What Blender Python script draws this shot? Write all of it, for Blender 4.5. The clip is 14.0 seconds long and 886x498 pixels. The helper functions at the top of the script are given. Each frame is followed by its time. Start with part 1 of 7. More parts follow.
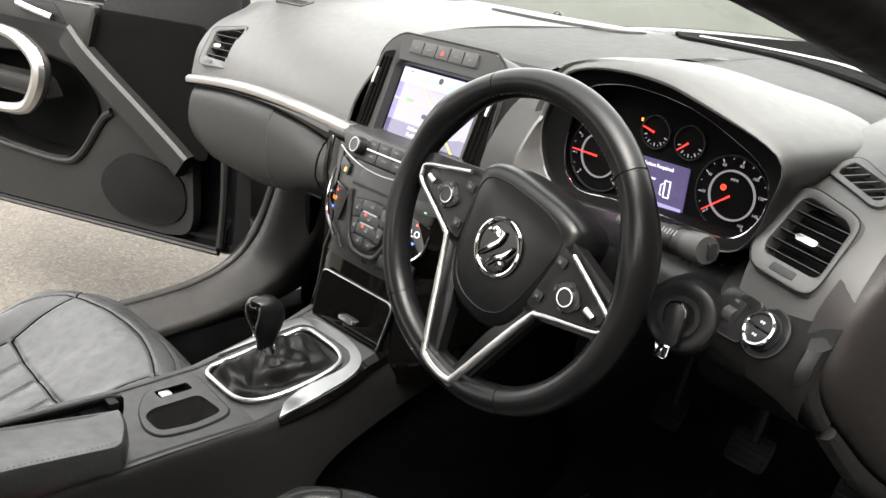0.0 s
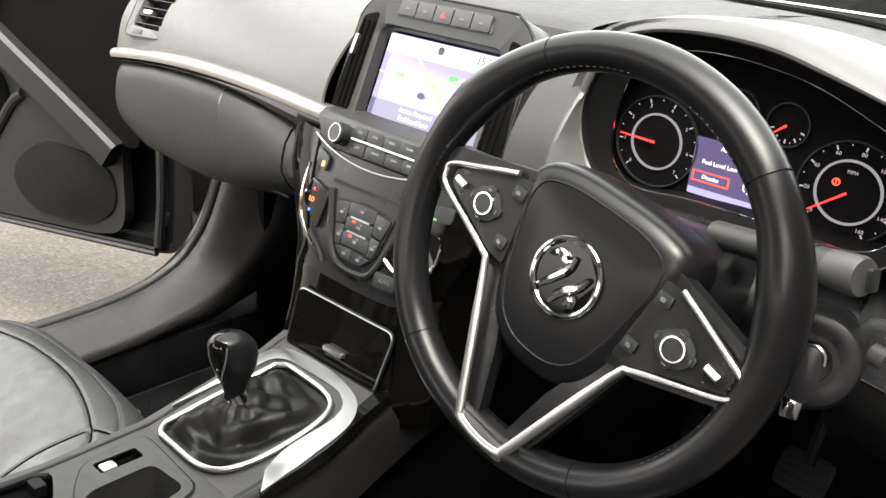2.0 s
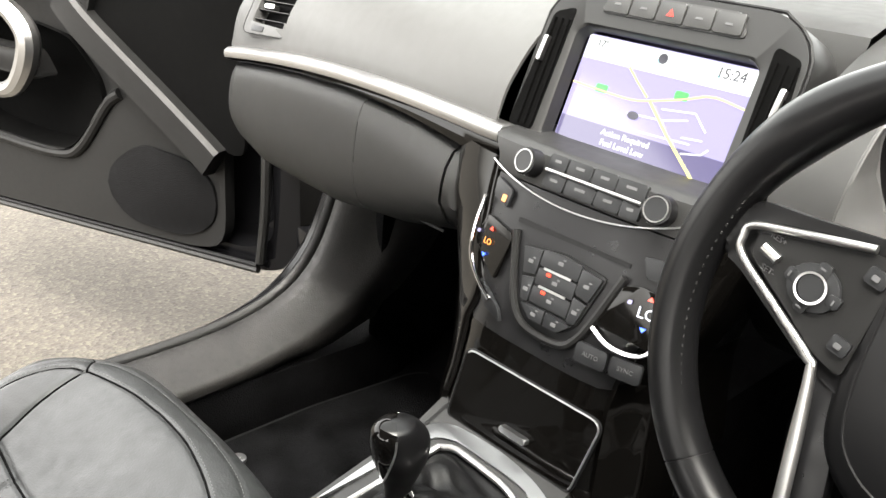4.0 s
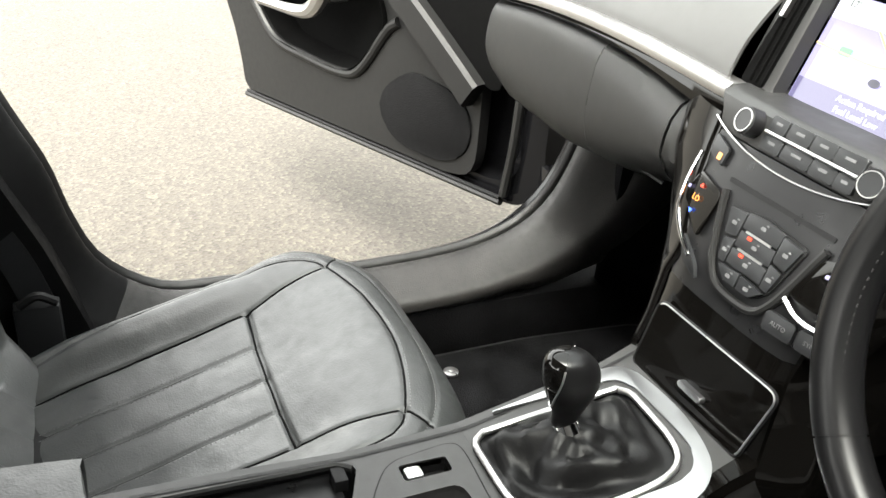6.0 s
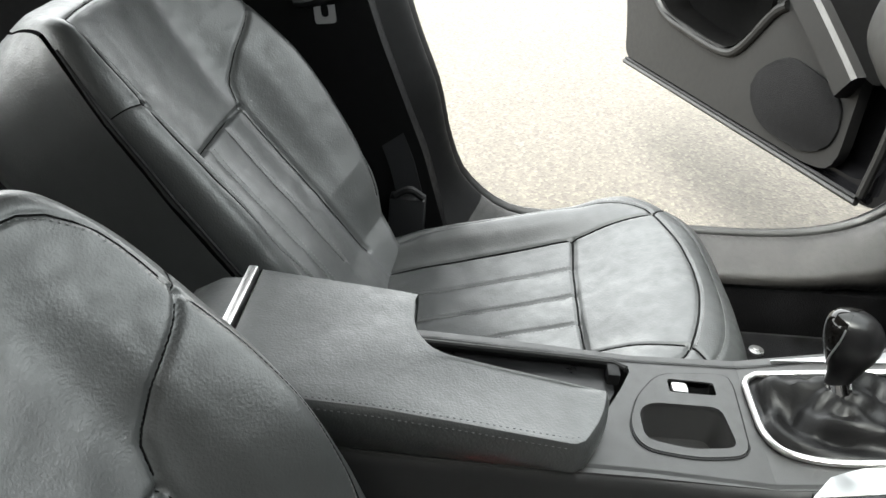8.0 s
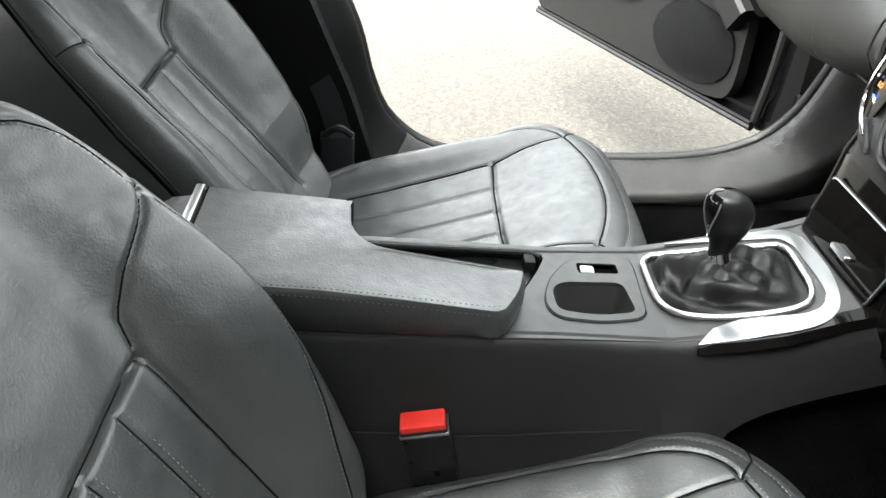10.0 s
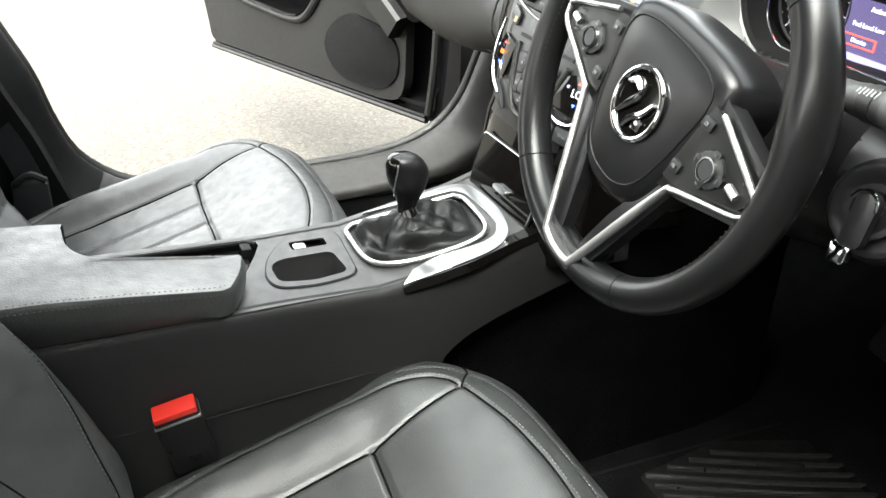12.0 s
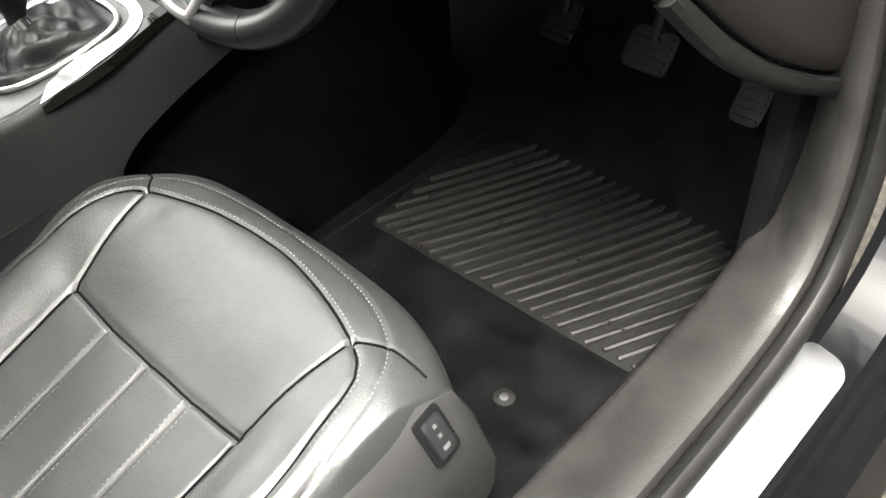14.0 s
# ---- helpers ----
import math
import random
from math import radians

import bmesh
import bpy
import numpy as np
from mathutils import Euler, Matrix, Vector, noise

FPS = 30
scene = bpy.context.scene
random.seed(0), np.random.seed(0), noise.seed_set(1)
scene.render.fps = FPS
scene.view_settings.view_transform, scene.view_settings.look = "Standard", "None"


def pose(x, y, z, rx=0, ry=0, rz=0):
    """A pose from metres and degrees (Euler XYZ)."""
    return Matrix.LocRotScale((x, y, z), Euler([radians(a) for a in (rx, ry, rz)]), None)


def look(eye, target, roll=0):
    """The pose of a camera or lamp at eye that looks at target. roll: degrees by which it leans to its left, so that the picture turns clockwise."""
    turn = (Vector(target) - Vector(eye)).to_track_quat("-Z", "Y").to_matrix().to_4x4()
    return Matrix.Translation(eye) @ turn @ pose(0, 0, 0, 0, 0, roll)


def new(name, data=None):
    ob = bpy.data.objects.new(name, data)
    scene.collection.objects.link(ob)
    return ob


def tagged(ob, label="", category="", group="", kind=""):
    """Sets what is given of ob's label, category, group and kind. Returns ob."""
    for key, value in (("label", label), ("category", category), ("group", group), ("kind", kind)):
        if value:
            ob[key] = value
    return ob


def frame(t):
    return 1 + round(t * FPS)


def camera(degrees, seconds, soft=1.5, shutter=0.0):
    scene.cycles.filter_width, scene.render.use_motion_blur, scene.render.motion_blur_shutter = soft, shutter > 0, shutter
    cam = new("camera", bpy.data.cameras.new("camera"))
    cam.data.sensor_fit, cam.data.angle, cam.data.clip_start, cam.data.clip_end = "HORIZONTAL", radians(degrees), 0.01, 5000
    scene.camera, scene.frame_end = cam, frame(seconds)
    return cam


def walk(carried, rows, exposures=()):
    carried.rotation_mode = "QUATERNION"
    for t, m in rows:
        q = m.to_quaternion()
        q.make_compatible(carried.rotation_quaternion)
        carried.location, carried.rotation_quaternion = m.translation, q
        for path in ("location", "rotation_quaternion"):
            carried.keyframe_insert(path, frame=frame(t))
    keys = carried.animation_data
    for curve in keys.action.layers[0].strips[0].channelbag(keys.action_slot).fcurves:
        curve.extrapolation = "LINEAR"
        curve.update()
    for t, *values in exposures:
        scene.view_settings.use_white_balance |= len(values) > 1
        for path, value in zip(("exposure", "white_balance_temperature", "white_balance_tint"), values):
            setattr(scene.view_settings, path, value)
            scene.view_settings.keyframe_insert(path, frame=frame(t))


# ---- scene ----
cam = camera(54.7, 14.0)
PATH = [
    (0, (0.962, -0.633, 1.289), (-0.408, 0.648, 0.593), 5.5),
    (0.5, (0.948, -0.627, 1.288), (-0.389, 0.696, 0.608), 6.0),
    (1, (0.91, -0.619, 1.278), (-0.333, 0.787, 0.586), 5.7),
    (1.5, (0.823, -0.589, 1.261), (-0.387, 0.849, 0.577), 5.8),
    (2, (0.716, -0.528, 1.243), (-0.526, 0.848, 0.492), 5.2),
    (2.5, (0.63, -0.505, 1.234), (-0.679, 0.818, 0.504), 5.2),
    (5, (0.428, -0.443, 1.2), (-0.945, 0.726, 0.336), 4.4),
    (5.5, (0.483, -0.433, 1.211), (-1.024, 0.529, 0.313), 5.4),
    (6, (0.53, -0.443, 1.222), (-1.078, 0.288, 0.283), 4.9),
    (6.5, (0.567, -0.456, 1.226), (-1.117, 0.05, 0.271), 4.6),
    (7, (0.605, -0.454, 1.221), (-1.139, -0.257, 0.262), 4.4),
    (7.2, (0.622, -0.454, 1.222), (-1.138, -0.382, 0.275), 4.6),
    (9.3, (0.747, -0.397, 1.224), (-0.936, -0.497, 0.148), 4.1),
    (9.5, (0.761, -0.406, 1.222), (-0.926, -0.434, 0.147), 4.2),
    (10, (0.807, -0.429, 1.218), (-0.873, -0.316, 0.14), 4.3),
    (10.5, (0.845, -0.428, 1.203), (-0.821, -0.168, 0.127), 4.9),
    (11, (0.867, -0.431, 1.2), (-0.787, -0.016, 0.155), 4.6),
    (11.5, (0.91, -0.437, 1.211), (-0.745, 0.119, 0.235), 4.0),
    (12, (0.945, -0.44, 1.213), (-0.645, 0.292, 0.247), 3.3),
    (12.5, (0.956, -0.401, 1.195), (-0.449, 0.541, 0.128), -0.3),
    (13, (0.953, -0.373, 1.171), (-0.258, 0.626, -0.068), -3.3),
    (13.5, (0.961, -0.362, 1.152), (-0.14, 0.638, -0.185), -4.2),
    (14, (0.978, -0.365, 1.152), (-0.077, 0.666, -0.198), -3.5),
]
walk(cam, [(t, look(eye, target, roll)) for t, eye, target, roll in PATH], exposures=[(0, 3.62, 6950, 10), (2, 3.88, 7000, 10), (5, 3.95, 6950, 8), (7, 4.17, 6750, 5), (9.5, 4.25, 6500, 5), (11, 4.35, 6600, 5), (12, 4.4, 6650, 5), (12.5, 4.66, 6800, 6), (13, 4.9, 6900, 8), (13.5, 4.92, 6930, 8), (14, 4.85, 6950, 8)])

# ---- world and light ----
world = bpy.data.worlds.new("overcast_sky")
scene.world = world
world.use_nodes = True
_sky = world.node_tree.nodes.new("ShaderNodeTexSky")
_sky.sky_type, _sky.sun_disc = "NISHITA", False
_sky.sun_elevation, _sky.sun_rotation = radians(60), radians(135)
_sky.air_density, _sky.dust_density, _sky.ozone_density = 1.0, 4.0, 1.0
_bg = world.node_tree.nodes["Background"]
_bg.inputs["Strength"].default_value = 0.15
_cloud = world.node_tree.nodes.new("ShaderNodeHueSaturation")
_cloud.inputs["Saturation"].default_value = 0.12
world.node_tree.links.new(_sky.outputs[0], _cloud.inputs["Color"])
world.node_tree.links.new(_cloud.outputs[0], _bg.inputs["Color"])
_sun = bpy.data.lights.new("sun", "SUN")
_sun.energy, _sun.angle, _sun.color = 0.5, radians(60), (1.0, 0.97, 0.93)
sun = new("sun", _sun)
# the sun's own -Z axis points from the sky's sun down to the ground
_el, _az = radians(60), radians(135)
sun.matrix_basis = look((6 * math.sin(_az) * math.cos(_el), 6 * math.cos(_az) * math.cos(_el), 6 * math.sin(_el)), (0, 0, 0))

# ---- materials ----


def material(name, colour, rough=0.5, metal=0.0, grain=0.0, grain_scale=900.0, cells=False, mottled=0.15,
             mottle_scale=9.0, wrinkle=0.0, wrinkle_scale=30.0, rough_var=0.08, coat=0.0, spec=0.5, random_tone=0.0):
    m = bpy.data.materials.new(name)
    m.use_nodes = True
    nt = m.node_tree
    b = nt.nodes["Principled BSDF"]
    b.inputs["Metallic"].default_value = metal
    b.inputs["Coat Weight"].default_value = coat
    b.inputs["Coat Roughness"].default_value = 0.04
    b.inputs["Specular IOR Level"].default_value = spec
    co = nt.nodes.new("ShaderNodeTexCoord")
    n1 = nt.nodes.new("ShaderNodeTexNoise")
    n1.inputs["Scale"].default_value, n1.inputs["Detail"].default_value = mottle_scale, 6.0
    nt.links.new(co.outputs["Object"], n1.inputs["Vector"])
    ramp = nt.nodes.new("ShaderNodeValToRGB")
    lo, hi = 1 - mottled, 1 + mottled
    ramp.color_ramp.elements[0].position, ramp.color_ramp.elements[1].position = 0.3, 0.7
    ramp.color_ramp.elements[0].color = (*(c * lo for c in colour), 1)
    ramp.color_ramp.elements[1].color = (*(min(1, c * hi) for c in colour), 1)
    nt.links.new(n1.outputs["Fac"], ramp.inputs["Fac"])
    nt.links.new(ramp.outputs["Color"], b.inputs["Base Color"])
    n2 = nt.nodes.new("ShaderNodeTexNoise")
    n2.inputs["Scale"].default_value, n2.inputs["Detail"].default_value = mottle_scale * 7, 4.0
    nt.links.new(co.outputs["Object"], n2.inputs["Vector"])
    mr = nt.nodes.new("ShaderNodeMapRange")
    mr.inputs["To Min"].default_value, mr.inputs["To Max"].default_value = max(0, rough - rough_var), min(1, rough + rough_var)
    mr.inputs["From Min"].default_value, mr.inputs["From Max"].default_value = 0.3, 0.7
    nt.links.new(n2.outputs["Fac"], mr.inputs["Value"])
    nt.links.new(mr.outputs["Result"], b.inputs["Roughness"])
    last = None
    if wrinkle:
        n3 = nt.nodes.new("ShaderNodeTexNoise")
        n3.inputs["Scale"].default_value, n3.inputs["Detail"].default_value = wrinkle_scale, 3.0
        nt.links.new(co.outputs["Object"], n3.inputs["Vector"])
        bp = nt.nodes.new("ShaderNodeBump")
        bp.inputs["Strength"].default_value, bp.inputs["Distance"].default_value = 1.0, wrinkle
        nt.links.new(n3.outputs["Fac"], bp.inputs["Height"])
        last = bp
    if grain:
        g = nt.nodes.new("ShaderNodeTexVoronoi" if cells else "ShaderNodeTexNoise")
        g.inputs["Scale"].default_value = grain_scale
        nt.links.new(co.outputs["Object"], g.inputs["Vector"])
        bp = nt.nodes.new("ShaderNodeBump")
        bp.inputs["Strength"].default_value, bp.inputs["Distance"].default_value = 0.8, grain
        nt.links.new(g.outputs["Distance" if cells else "Fac"], bp.inputs["Height"])
        if last:
            nt.links.new(last.outputs["Normal"], bp.inputs["Normal"])
        last = bp
    if last:
        nt.links.new(last.outputs["Normal"], b.inputs["Normal"])
    return m


def glow(name, colour, strength):
    m = bpy.data.materials.new(name)
    m.use_nodes = True
    b = m.node_tree.nodes["Principled BSDF"]
    b.inputs["Base Color"].default_value = (0.01, 0.01, 0.01, 1)
    b.inputs["Roughness"].default_value = 0.12
    b.inputs["Emission Color"].default_value = (*colour, 1)
    b.inputs["Emission Strength"].default_value = strength
    return m


LEATHER = material("black_leather", (0.0215, 0.0230, 0.0230), 0.43, grain=0.0004, grain_scale=420, wrinkle=0.0010, wrinkle_scale=24, mottled=0.16, rough_var=0.08, spec=0.68)
LEATHER_DARK = material("worn_rim_leather", (0.004, 0.004, 0.0043), 0.31, mottled=0.1, rough_var=0.03, spec=0.22)
BOOT = material("soft_boot_leather", (0.0028, 0.0028, 0.0030), 0.46, grain=0.0002, grain_scale=420, wrinkle=0.001, wrinkle_scale=30, spec=0.18)
DASH = material("soft_dash_plastic", (0.040, 0.040, 0.0395), 0.52, grain=0.00004, grain_scale=1400, mottled=0.05, rough_var=0.03, spec=0.50)
TRIM = material("dark_moulded_plastic", (0.007, 0.007, 0.007), 0.42, grain=0.0001, grain_scale=1300, mottled=0.08, spec=0.2)
KNEE = material("satin_lower_dash_plastic", (0.026, 0.026, 0.0255), 0.46, grain=0.00004, grain_scale=1400, mottled=0.04, rough_var=0.02, spec=0.55)
CONSOLE_SIDE = material("console_side_plastic", (0.024, 0.024, 0.0245), 0.45, grain=0.0001, grain_scale=1300, mottled=0.08, spec=0.3)
STACK = material("dark_stack_plastic", (0.0088, 0.0088, 0.0088), 0.46, grain=0.00005, grain_scale=1300, mottled=0.05, rough_var=0.03, spec=0.4)
DECK = material("charcoal_moulded_plastic", (0.021, 0.021, 0.021), 0.44, grain=0.0001, grain_scale=1200, mottled=0.08, spec=0.4)
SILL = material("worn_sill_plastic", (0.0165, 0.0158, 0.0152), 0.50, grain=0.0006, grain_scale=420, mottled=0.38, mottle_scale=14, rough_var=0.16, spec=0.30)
SMOOTH = material("smooth_black_plastic", (0.005, 0.005, 0.0055), 0.34, mottled=0.08, spec=0.3)
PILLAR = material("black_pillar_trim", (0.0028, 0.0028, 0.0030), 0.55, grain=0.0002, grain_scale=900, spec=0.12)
MATT = material("matt_black_plastic", (0.005, 0.005, 0.0054), 0.6, grain=0.0002, grain_scale=900, spec=0.18)
BUTTON = material("charcoal_button_plastic", (0.011, 0.0115, 0.0125), 0.42, mottled=0.05, spec=0.3)
WELL_BLACK = material("dull_black_dial_well", (0.0016, 0.0016, 0.0017), 0.7, mottled=0.05, spec=0.06)
PIANO = material("gloss_black_lacquer", (0.0022, 0.0020, 0.0018), 0.05, mottled=0.1, rough_var=0.015, spec=0.25)
SILVER = material("satin_silver", (0.46, 0.455, 0.45), 0.32, metal=1.0, mottled=0.03, rough_var=0.02)
ALUMINIUM = material("brushed_aluminium", (0.38, 0.385, 0.39), 0.33, metal=1.0, mottled=0.03, rough_var=0.03)
CHROME = material("bright_chrome", (0.62, 0.62, 0.63), 0.10, metal=1.0, mottled=0.02, rough_var=0.02)
CARPET = material("black_needle_carpet", (0.0034, 0.0034, 0.0037), 0.95, grain=0.003, grain_scale=420, mottled=0.5, mottle_scale=18, spec=0.05)
MATPILE = material("charcoal_mat_pile", (0.0034, 0.0034, 0.0037), 0.95, grain=0.003, grain_scale=380, mottled=0.9, mottle_scale=13, spec=0.05)
RUBBER = material("black_rubber", (0.0065, 0.0064, 0.0062), 0.45, mottled=0.3, mottle_scale=14, rough_var=0.12, spec=0.35)
PAINT = material("black_body_paint", (0.004, 0.004, 0.0045), 0.10, mottled=0.2, rough_var=0.015, spec=0.16)
CLOTH = material("bounce_headlining_cloth", (0.72, 0.705, 0.68), 0.9, grain=0.001, grain_scale=700)
RED = material("red_release_plastic", (0.42, 0.018, 0.012), 0.4, mottled=0.05)
THREAD = material("grey_thread", (0.17, 0.17, 0.17), 0.8, spec=0.2)
LIGHT_BLOCK = material("dark_light_block", (0.05, 0.047, 0.043), 0.9, mottled=0.25, mottle_scale=3, grain=0.003, grain_scale=60)
END_GRAIN = material("brown_black_grained_vinyl", (0.0100, 0.0088, 0.0085), 0.5, grain=0.0004, grain_scale=500, mottled=0.15, spec=0.2)
DARK_THREAD = material("black_thread", (0.012, 0.012, 0.012), 0.7, spec=0.3)
WHITE_PRINT = material("white_print", (0.42, 0.42, 0.42), 0.6, spec=0.2)
MARK_PRINT = material("worn_stalk_print", (0.20, 0.20, 0.20), 0.6, spec=0.2)
PRINT = material("grey_print", (0.075, 0.075, 0.078), 0.6, spec=0.2)
DARK_PRINT = material("dark_print", (0.02, 0.02, 0.03), 0.6)
BACKDROP = material("pale_backdrop", (0.085, 0.090, 0.082), 0.85, grain=0.001, grain_scale=60, mottled=0.12, mottle_scale=0.8, spec=0.2)
# dull near-black shared by door pocket, infill, defroster slot and tall vents
NEAR_BLACK = material("dull_near_black", (0.0013, 0.0013, 0.0013), 0.9, grain=0.0003, grain_scale=700, spec=0.04)
STEEL = material("grey_steel", (0.45, 0.45, 0.45), 0.35, metal=1.0)
NEEDLE = glow("lit_red_needle", (1.0, 0.035, 0.03), 0.26)
RING_WHITE = glow("pale_dial_ring", (0.75, 0.72, 0.82), 0.034)
DIAL_WHITE = glow("lit_white_mark", (0.75, 0.72, 0.82), 0.045)
LAMP_AMBER = glow("lit_amber_lamp", (1.0, 0.3, 0.05), 0.226)
LAMP_RED = glow("lit_red_lamp", (1.0, 0.06, 0.03), 0.261)
LAMP_BLUE = glow("lit_blue_lamp", (0.05, 0.15, 1.0), 0.348)
LAMP_GREEN = glow("lit_green_lamp", (0.1, 0.8, 0.25), 0.139)
LAMP_WHITE = glow("lit_white_digit", (0.8, 0.85, 1.0), 0.209)
SCREEN_MAP = glow("lit_map_screen", (0.36, 0.34, 0.62), 0.131)
SCREEN_BAR = glow("lit_white_bar", (0.72, 0.78, 0.8), 0.148)
SCREEN_LOW = glow("lit_dark_bar", (0.12, 0.11, 0.24), 0.131)
SCREEN_CYAN = glow("lit_cyan_patch", (0.4, 0.78, 0.85), 0.148)
ROAD_YELLOW = glow("lit_yellow_road", (0.85, 0.78, 0.1), 0.148)
ROAD_ORANGE = glow("lit_orange_road", (0.85, 0.6, 0.25), 0.148)
ROAD_WHITE = glow("lit_white_road", (0.72, 0.74, 0.85), 0.148)
SIGN_GREEN = glow("lit_green_sign", (0.1, 0.62, 0.16), 0.139)
SCREEN_PURPLE = glow("lit_cluster_screen", (0.1, 0.08, 0.2), 0.104)


def asphalt():
    m = bpy.data.materials.new("pale_worn_asphalt")
    m.use_nodes = True
    nt = m.node_tree
    b = nt.nodes["Principled BSDF"]
    b.inputs["Roughness"].default_value = 0.9
    co = nt.nodes.new("ShaderNodeTexCoord")
    v = nt.nodes.new("ShaderNodeTexVoronoi")
    v.inputs["Scale"].default_value = 95
    nt.links.new(co.outputs["Object"], v.inputs["Vector"])
    r = nt.nodes.new("ShaderNodeValToRGB")
    e = r.color_ramp.elements
    e[0].position, e[0].color = 0.0, (0.0190, 0.0163, 0.0123, 1)
    e[1].position, e[1].color = 1.0, (0.0575, 0.0512, 0.0396, 1)
    x = r.color_ramp.elements.new(0.35)
    x.color = (0.0325, 0.0284, 0.0218, 1)
    x = r.color_ramp.elements.new(0.75)
    x.color = (0.0384, 0.0335, 0.0262, 1)
    sep = nt.nodes.new("ShaderNodeSeparateColor")
    nt.links.new(v.outputs["Color"], sep.inputs[0])
    nt.links.new(sep.outputs[0], r.inputs["Fac"])
    n = nt.nodes.new("ShaderNodeTexNoise")
    n.inputs["Scale"].default_value, n.inputs["Detail"].default_value = 3.0, 8.0
    nt.links.new(co.outputs["Object"], n.inputs["Vector"])
    mr = nt.nodes.new("ShaderNodeMapRange")
    mr.inputs["To Min"].default_value, mr.inputs["To Max"].default_value = 0.82, 1.15
    nt.links.new(n.outputs["Fac"], mr.inputs["Value"])
    mx = nt.nodes.new("ShaderNodeVectorMath")
    mx.operation = "SCALE"
    nt.links.new(r.outputs["Color"], mx.inputs[0])
    nt.links.new(mr.outputs["Result"], mx.inputs["Scale"])
    nt.links.new(mx.outputs["Vector"], b.inputs["Base Color"])
    bp = nt.nodes.new("ShaderNodeBump")
    bp.inputs["Strength"].default_value, bp.inputs["Distance"].default_value = 0.5, 0.005
    nt.links.new(v.outputs["Distance"], bp.inputs["Height"])
    nt.links.new(bp.outputs["Normal"], b.inputs["Normal"])
    return m


def clear_glass():
    """Thin laminated glass: nearly all light passes straight on, a little is mirrored."""
    m = bpy.data.materials.new("clear_glass")
    m.use_nodes = True
    nt = m.node_tree
    nt.nodes.remove(nt.nodes["Principled BSDF"])
    out = nt.nodes["Material Output"]
    clear, gloss, mix = nt.nodes.new("ShaderNodeBsdfTransparent"), nt.nodes.new("ShaderNodeBsdfGlossy"), nt.nodes.new("ShaderNodeMixShader")
    clear.inputs["Color"].default_value = (0.93, 0.96, 0.95, 1)
    gloss.inputs["Roughness"].default_value = 0.02
    mix.inputs["Fac"].default_value = 0.06
    nt.links.new(clear.outputs[0], mix.inputs[1])
    nt.links.new(gloss.outputs[0], mix.inputs[2])
    nt.links.new(mix.outputs[0], out.inputs["Surface"])
    return m


ASPHALT, GLASS = asphalt(), clear_glass()

# ---- mesh helpers ----


def thing(name, base, label, category, group="", kind=""):
    ob = new(name)
    ob.location = base
    ob.empty_display_size = 0.05
    return tagged(ob, label, category, group, kind)


def part(name, bm, mat, parent=None, label="", smooth=True, angle=35):
    """One mesh object from a bmesh in world places, under a thing or a part."""
    bmesh.ops.recalc_face_normals(bm, faces=bm.faces)
    me = bpy.data.meshes.new(name)
    bm.to_mesh(me)
    bm.free()
    me.materials.append(mat)
    if smooth:
        me.shade_smooth()
        me.set_sharp_from_angle(angle=radians(angle))
    ob = new(name, me)
    if parent is not None:
        ob.parent = parent
        if parent.type == "EMPTY":
            ob.location = -parent.location
    if label:
        ob["label"] = label
    return ob


def structure(name, bm, mat, label, category, smooth=True):
    return tagged(part(name, bm, mat, smooth=smooth), label, category, kind="structure")


def spline(pts, n, closed=False):
    """n points along a Catmull-Rom curve through pts, evenly by length."""
    p = np.array(pts, float)
    k = len(p)
    out = []
    segs = k if closed else k - 1
    for i in range(segs):
        if closed:
            a, b, c, d = p[(i - 1) % k], p[i], p[(i + 1) % k], p[(i + 2) % k]
        else:
            b, c = p[i], p[i + 1]
            a = p[i - 1] if i else 2 * b - c
            d = p[i + 2] if i + 2 < k else 2 * c - b
        for s in np.linspace(0, 1, 16, endpoint=False):
            out.append(0.5 * ((2 * b) + (c - a) * s + (2 * a - 5 * b + 4 * c - d) * s**2 + (3 * b - a - 3 * c + d) * s**3))
    out.append(p[0] if closed else p[-1])
    out = np.array(out)
    length = np.r_[0, np.cumsum(np.linalg.norm(np.diff(out, axis=0), axis=1))]
    at = np.linspace(0, length[-1], n + 1)[:-1] if closed else np.linspace(0, length[-1], n)
    return np.stack([np.interp(at, length, out[:, j]) for j in range(p.shape[1])], 1)


def straight(pts, n):
    p = np.array(pts, float)
    length = np.r_[0, np.cumsum(np.linalg.norm(np.diff(p, axis=0), axis=1))]
    at = np.linspace(0, length[-1], n)
    return np.stack([np.interp(at, length, p[:, j]) for j in range(p.shape[1])], 1)


def loft(rings, closed=True, caps=True, bm=None):
    bm = bm or bmesh.new()
    vs = [[bm.verts.new(p) for p in ring] for ring in rings]
    n = len(vs[0])
    for a, b in zip(vs, vs[1:]):
        for i in range(n if closed else n - 1):
            j = (i + 1) % n
            bm.faces.new((a[i], a[j], b[j], b[i]))
    if caps and closed:
        bm.faces.new(vs[0][::-1])
        bm.faces.new(vs[-1])
    return bm


